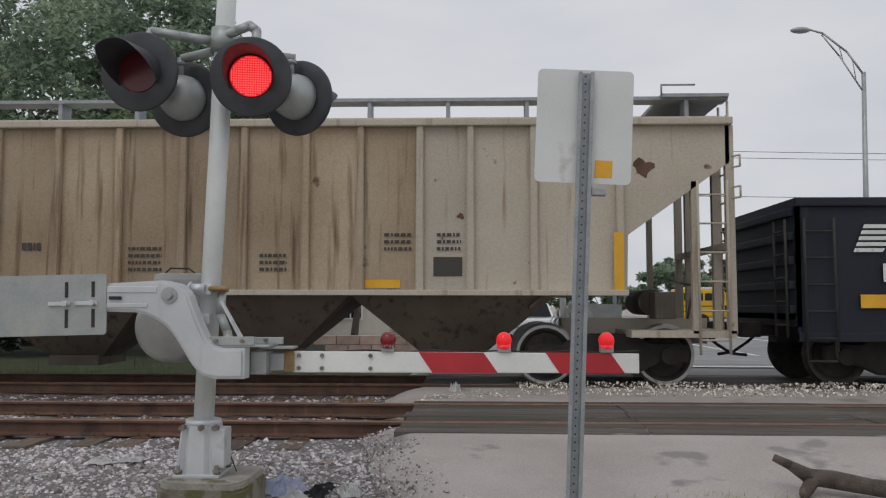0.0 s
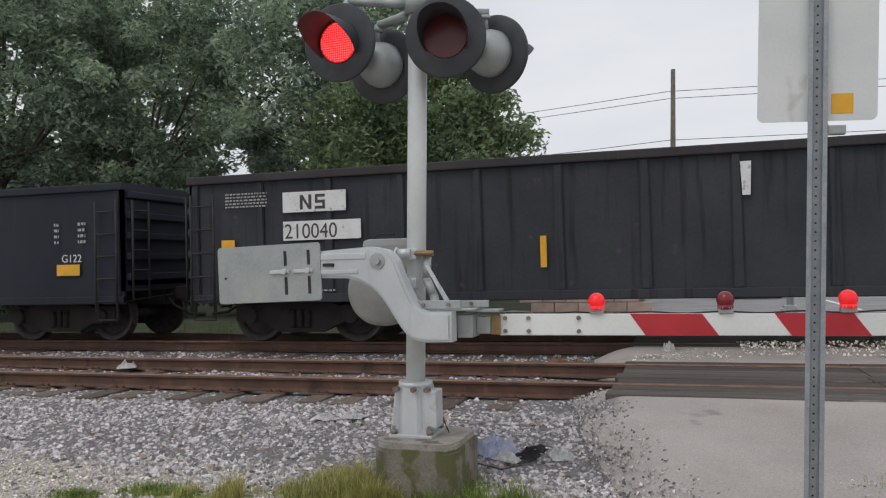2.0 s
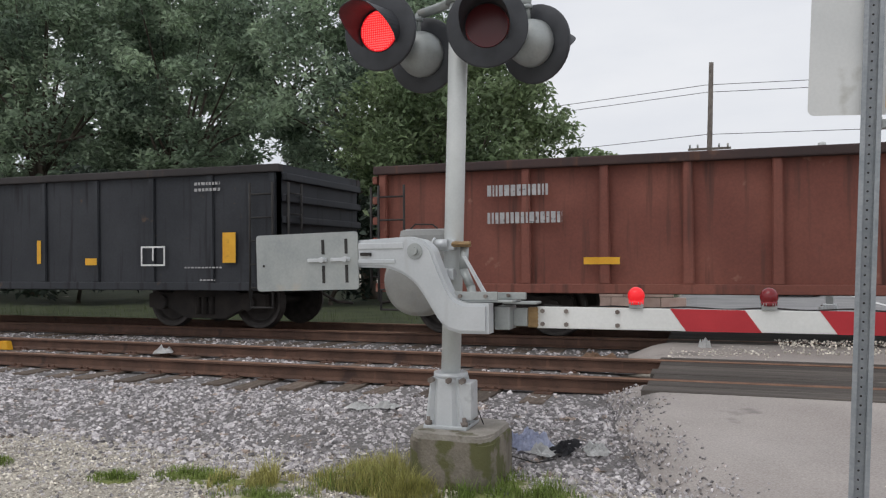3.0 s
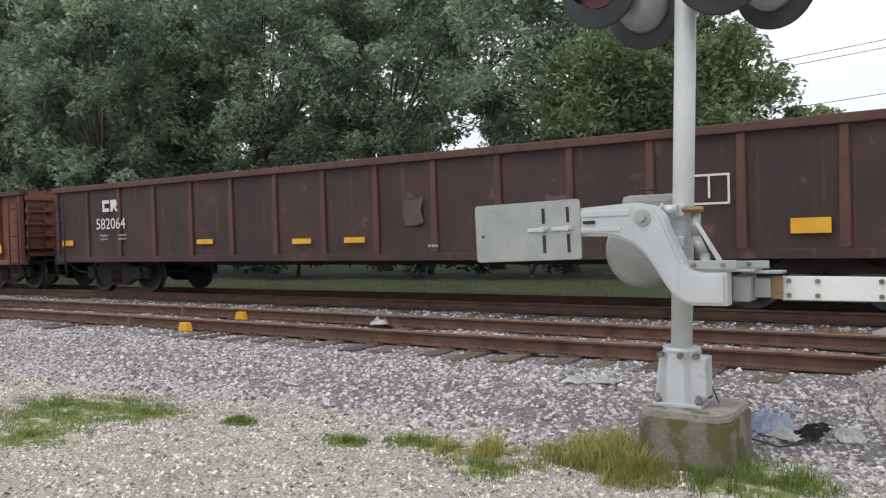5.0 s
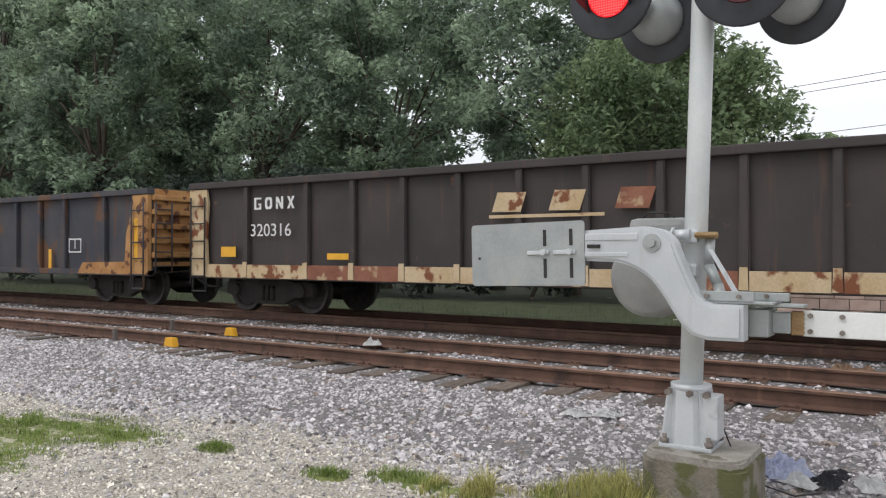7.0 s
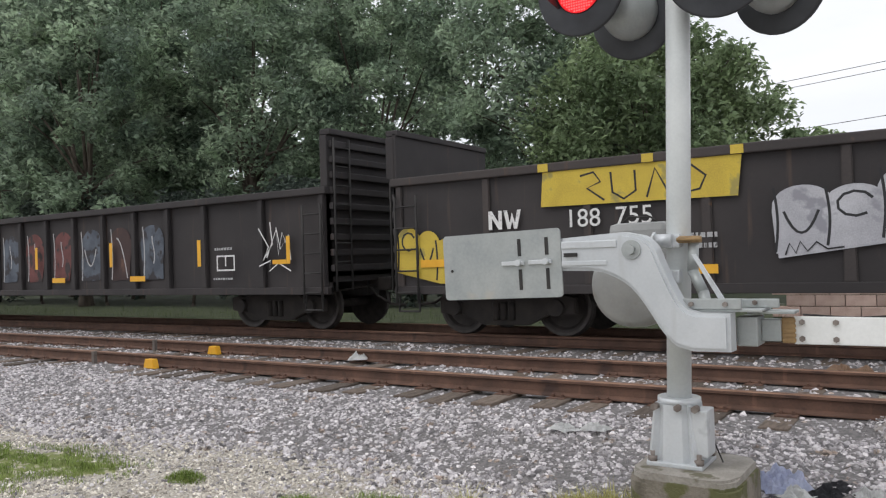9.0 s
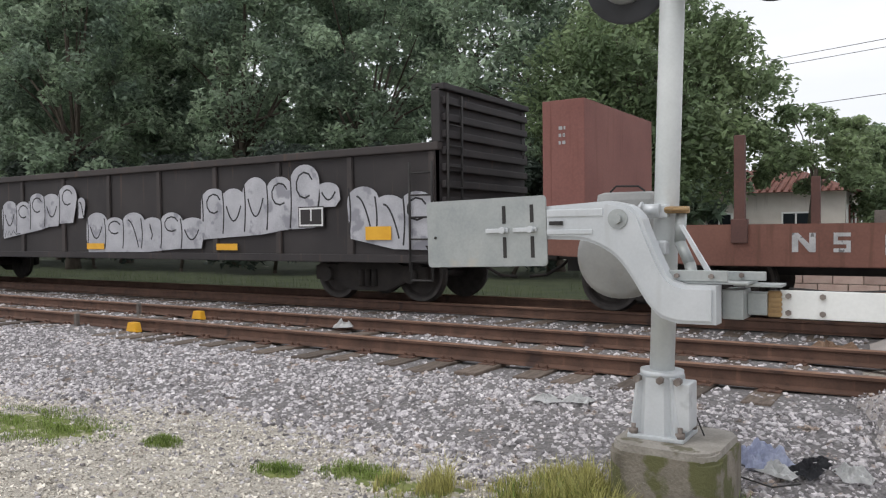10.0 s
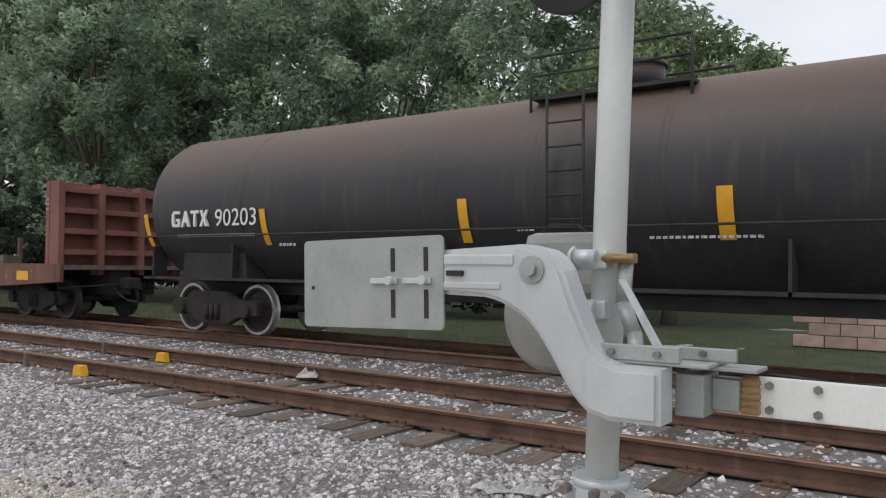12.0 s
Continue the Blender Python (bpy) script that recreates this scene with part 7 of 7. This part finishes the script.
for i in range(6):
    b = bmesh.new()
    box(b, HX1 + 0.001, HX1 + 0.05, HY0 + 0.5 + i * 1.05, HY0 + 1.1 + i * 1.05, 0.4, 2.6)
    part("door_panel", b, M_redcar if i % 2 else M_armwhite, house)
tree("bush", "small rounded green bush before the house", -7.0, 37.5, 0.0, 1.7, 0.9, 0.8, M_leaf_mid, 71, 10, 130, 0.10, 0.05)

M_pinkwall = surf("faded_pink_block", (0.42, 0.29, 0.25), (0.55, 0.41, 0.36), 4, 0.9, bump=0.2, piece=0.2)
lw = thing("low_wall", "low faded pink block wall beside the road", "wall")
BLOCK = shared("block", M_pinkwall, lambda b: box(b, 0, 0.585, 0, 0.2, 0, 0.235, 0.012))
for j in range(3):
    for i in range(5):
        o = part("block", BLOCK, None, lw)
        o.location = (-3.15 + 0.6 * i + (0.3 if j % 2 else 0), 20.0, 0.1 + 0.25 * j)

bus = thing("school_bus", "yellow school bus parked across the road", "bus")
M_bus = surf("school_bus_yellow", (0.62, 0.36, 0.02), (0.70, 0.42, 0.03), 1.0, 0.4, bump=0.0)
b = bmesh.new()
box(b, 16.8, 25.5, 60, 62.4, 0.75, 2.95, 0.18)
part("body", b, M_bus, bus)
b = bmesh.new()
box(b, 17.2, 25.2, 60.1, 62.3, 2.9, 3.05, 0.08)
part("roof", b, M_armwhite, bus)
for i in range(10):
    b = bmesh.new()
    box(b, 17.2 + i * 0.8, 17.85 + i * 0.8, 59.985, 60.0, 2.05, 2.6)
    part("window", b, M_glass, bus)
for z in (1.2, 1.6):
    b = bmesh.new()
    box(b, 16.9, 25.4, 59.98, 60.0, z, z + 0.06)
    part("rub_rail", b, M_black, bus)
for x in (18.6, 23.8):
    b = bmesh.new()
    rod(b, (x, 59.95, 0.55), (x, 60.3, 0.55), 0.48, 20)
    part("wheel", b, M_black, bus)

# the signal and gate on the far side of the crossing face the other way
FAR = Matrix.Translation((2.95, 17.5, -0.15)) @ pose(0, 0, 0, 0, 0, 180) @ Matrix.Translation((1.10, -5.62, 0))
tagged(copy_thing(mast, FAR), "second level crossing mast across the tracks, facing away", "crossing signal")
tagged(copy_thing(gate, FAR), "second lowered crossing gate across the tracks", "crossing gate")

ts = thing("traffic_signal", "grey traffic signal on a long mast arm across the road", "traffic signal")
b = bmesh.new()
rod(b, (10.5, 52, 0), (10.5, 52, 6.2), 0.15, 12, 0.11)
part("pole", b, M_post, ts)
b = bmesh.new()
rod(b, (10.5, 52, 5.45), (2.6, 52, 5.3), 0.10, 10, 0.06)
part("mast_arm", b, M_post, ts)
for x in (3.7, 5.65, 8.2):
    b = bmesh.new()
    box(b, x - 0.17, x + 0.17, 51.75, 51.95, 4.35, 5.4, 0.03)
    for z in (4.55, 4.87, 5.19):
        rod(b, (x, 51.75, z), (x, 51.52, z), 0.13, 12)
    part("signal_head", b, M_hood, ts, "black three light signal head")
b = bmesh.new()
box(b, 4.6, 5.2, 51.8, 51.83, 5.05, 5.65, 0.01)
part("sign_plate", b, M_signback, ts)

M_carpaint = surf("white_car_paint", (0.70, 0.71, 0.72), (0.78, 0.79, 0.80), 1.0, 0.3, bump=0.0, grain=0.05)


def road_car(x, y, label):
    c = thing("car", label, "car")
    b = bmesh.new()
    box(b, -0.9, 0.9, -2.2, 2.2, 0.32, 0.95, 0.14)
    part("body", b, M_carpaint, c)
    b = bmesh.new()
    g = bmesh.ops.create_cube(b, size=1.0)
    for v in g["verts"]:
        top = v.co.z > 0
        v.co = ((0.62 if top else 0.80) * (1 if v.co.x > 0 else -1), (1.9 if v.co.y > 0 else (-0.45 if top else -1.15)), 1.56 if top else 0.93)
    bmesh.ops.bevel(b, geom=b.edges[:], offset=0.06, segments=2, affect="EDGES")
    part("cabin", b, M_carpaint, c)
    b = bmesh.new()
    for p in ((-0.68, -1.09, 1.0), (0.68, -1.09, 1.0), (0.55, -0.58, 1.5), (-0.55, -0.58, 1.5)):
        b.verts.new((p[0], p[1] - 0.035, p[2] + 0.01))
    f = b.faces.new(b.verts[:])
    bmesh.ops.solidify(b, geom=[f], thickness=0.01)
    part("windscreen", b, M_glass, c, "dark windscreen")
    for s in (-1, 1):
        b = bmesh.new()
        ball(b, (s * 0.66, -2.17, 0.72), 0.13, 10, squash=(1.2, 0.4, 0.7))
        part("headlight", b, M_signback, c)
        for yy in (-1.4, 1.4):
            b = bmesh.new()
            rod(b, (s * 0.72, yy, 0.33), (s * 0.92, yy, 0.33), 0.33, 18)
            part("wheel", b, M_black, c)
    c.matrix_basis = pose(x, y, 0.19)
    return c


road_car(3.3, 31.0, "white car waiting behind the far crossing gate")
road_car(3.5, 38.5, "white car waiting in the queue at the crossing")

# ---- litter and small things ----
M_rag = surf("pale_blue_cloth", (0.46, 0.50, 0.68), (0.66, 0.69, 0.82), 8, 0.9, bump=0.2)
M_darkcloth = surf("black_cloth", (0.02, 0.02, 0.025), (0.05, 0.05, 0.055), 8, 0.9)
M_card = surf("wet_cardboard", (0.26, 0.16, 0.10), (0.38, 0.26, 0.18), 6, 0.9, bump=0.2)
M_paper = surf("white_paper", (0.70, 0.70, 0.69), (0.80, 0.80, 0.79), 9, 0.8, bump=0.1)


def crumple(name, label, category, x, y, z, sx, sy, h, mat, seed, n=11):
    b = bmesh.new()
    vs = []
    for i in range(n):
        row = []
        for j in range(n):
            u, v = i / (n - 1) - 0.5, j / (n - 1) - 0.5
            q = noise.noise((u * 5 + seed, v * 5, seed)) + 0.5 * noise.noise((u * 13, v * 13 + seed, 0))
            e = 1 - min(1, 2 * max(abs(u), abs(v))) ** 3
            k = 1 + 0.35 * noise.noise((u * 3, v * 3, seed + 9))
            row.append(b.verts.new((u * sx * k, v * sy * k, h * e * (0.55 + 0.9 * q) + 0.004)))
        vs.append(row)
    for i in range(n - 1):
        for j in range(n - 1):
            b.faces.new((vs[i][j], vs[i + 1][j], vs[i + 1][j + 1], vs[i][j + 1]))
    bmesh.ops.solidify(b, geom=b.faces[:], thickness=0.006)
    return single(name, b, mat, label, category, m=pose(x, y, z, 0, 0, seed * 37))


crumple("cloth_rag", "crumpled pale blue cloth on the gravel", "litter", -0.70, 6.42, 0.08, 0.34, 0.28, 0.14, M_rag, 1, 19)
crumple("cloth_rag", "crumpled black cloth on the gravel", "litter", -0.40, 6.45, 0.08, 0.5, 0.20, 0.05, M_darkcloth, 2, 19)
crumple("plastic_bag", "dirty white plastic bag on the gravel", "litter", -0.15, 6.35, 0.08, 0.24, 0.18, 0.10, M_paper, 3)
crumple("plastic_bag", "torn white plastic bag beside the blue cloth", "litter", -0.56, 6.26, 0.07, 0.26, 0.18, 0.07, M_paper, 9)
crumple("paper_scrap", "scrap of white paper on the ballast", "litter", -2.43, 6.90, 0.20, 0.20, 0.16, 0.055, M_paper, 4, 17)
crumple("paper_scrap", "scrap of white paper on the ballast", "litter", -2.20, 6.98, 0.205, 0.22, 0.16, 0.06, M_paper, 5, 17)
crumple("paper_cup", "crushed white paper between the rails", "litter", -6.75, 9.52, 0.27, 0.26, 0.2, 0.10, M_paper, 6)
crumple("cardboard", "flattened brown cardboard between the tracks", "litter", -0.68, 10.2, 0.25, 0.62, 0.5, 0.16, M_card, 7)
crumple("paper_scrap", "white paper cup beside the crossing", "litter", 0.62, 11.2, 0.38, 0.16, 0.14, 0.15, M_paper, 8)
for x, y in ((-9.25, 7.98), (-9.7, 9.50)):
    b = bmesh.new()
    slab(b, [(-0.12, 0), (0.12, 0), (0.08, 0.13), (-0.08, 0.13)], -0.05, 0.05, 0, 0.01)
    single("rail_marker", b, M_yellow, "small yellow painted clamp against the rail", "rail clamp", m=pose(x, y, ZR - 0.17))
for x, y in ((-10.6, 7.98), (-11.2, 9.50)):
    b = bmesh.new()
    box(b, -0.03, 0.03, -0.03, 0.03, 0, 0.22, 0.006)
    single("rail_marker", b, M_wood, "small wooden peg beside the rail", "peg", m=pose(x, y, ZR - 0.2))

log = thing("dead_branch", "thick dead branch with a forked end on the pavement", "branch")
b = bmesh.new()
LP = [(3.07, 5.96, 0.47), (3.17, 5.91, 0.42), (3.30, 5.87, 0.345), (3.45, 5.84, 0.335), (3.68, 5.75, 0.305), (3.95, 5.62, 0.28), (4.3, 5.47, 0.265), (5.0, 5.3, 0.255)]
LR = (0.030, 0.034, 0.060, 0.066, 0.062, 0.064, 0.066, 0.06)
for p, q, r0, r1 in zip(LP, LP[1:], LR, LR[1:]):
    rod(b, p, q, r0, 10, r1)
    ball(b, q, r1, 8)
rod(b, (3.32, 5.86, 0.34), (3.22, 5.80, 0.245), 0.055, 8, 0.042)
ball(b, (3.22, 5.80, 0.245), 0.042, 8)
for v in b.verts:
    v.co += Vector(noise.noise_vector(v.co * 9)) * 0.012
part("limb", b, M_log, log)
b = bmesh.new()
pipe(b, [(-0.93, 5.66, 0.55), (-0.86, 5.75, 0.30), (-0.74, 5.85, 0.14), (-0.55, 5.95, 0.07), (-0.4, 6.0, 0.10)], 0.005, 6)
part("loose_cable", b, M_black, mast, "thin loose black cable")


def motions():
    speed = ((0.0, 14.6), (2.4, 15.8), (4.4, 17.2), (9.5, 17.2), (10.2, 16.7), (12.0, 16.4))

    def along(t):
        far = 0.0
        for (t0, v0), (t1, v1) in zip(speed, speed[1:]):
            u = min(max(t - t0, 0.0), t1 - t0)
            far += v0 * u + 0.5 * (v1 - v0) / (t1 - t0) * u * u
        return far

    for car, s in CARS:
        walk(car, [(0.5 * k, pose(s - along(0.5 * k), TRACK_Y, ZR)) for k in range(25)])
    # the lamps flash in turn: a board or globe turns its dark side out
    turn = [0.46 + 0.608 * k for k in range(20)]
    for ob, lit in ((BOARD_R, True), (BOARD_L, False), (GLOBES[0], False), (GLOBES[1], True)):
        at = ob.location.copy()
        rows, angle = [(0.0, 0 if lit else 180)], 0 if lit else 180
        for t in turn:
            if t > 11.9:
                break
            rows.append((t - 0.066, angle))
            rows += [(t - 0.033, angle + 60), (t, angle + 120), (t + 0.034, angle + 180)]
            angle += 180
        rows.append((12.0, angle))
        walk(ob, [(t, pose(at.x, at.y, at.z, 0, 0, a)) for t, a in rows])


motions()
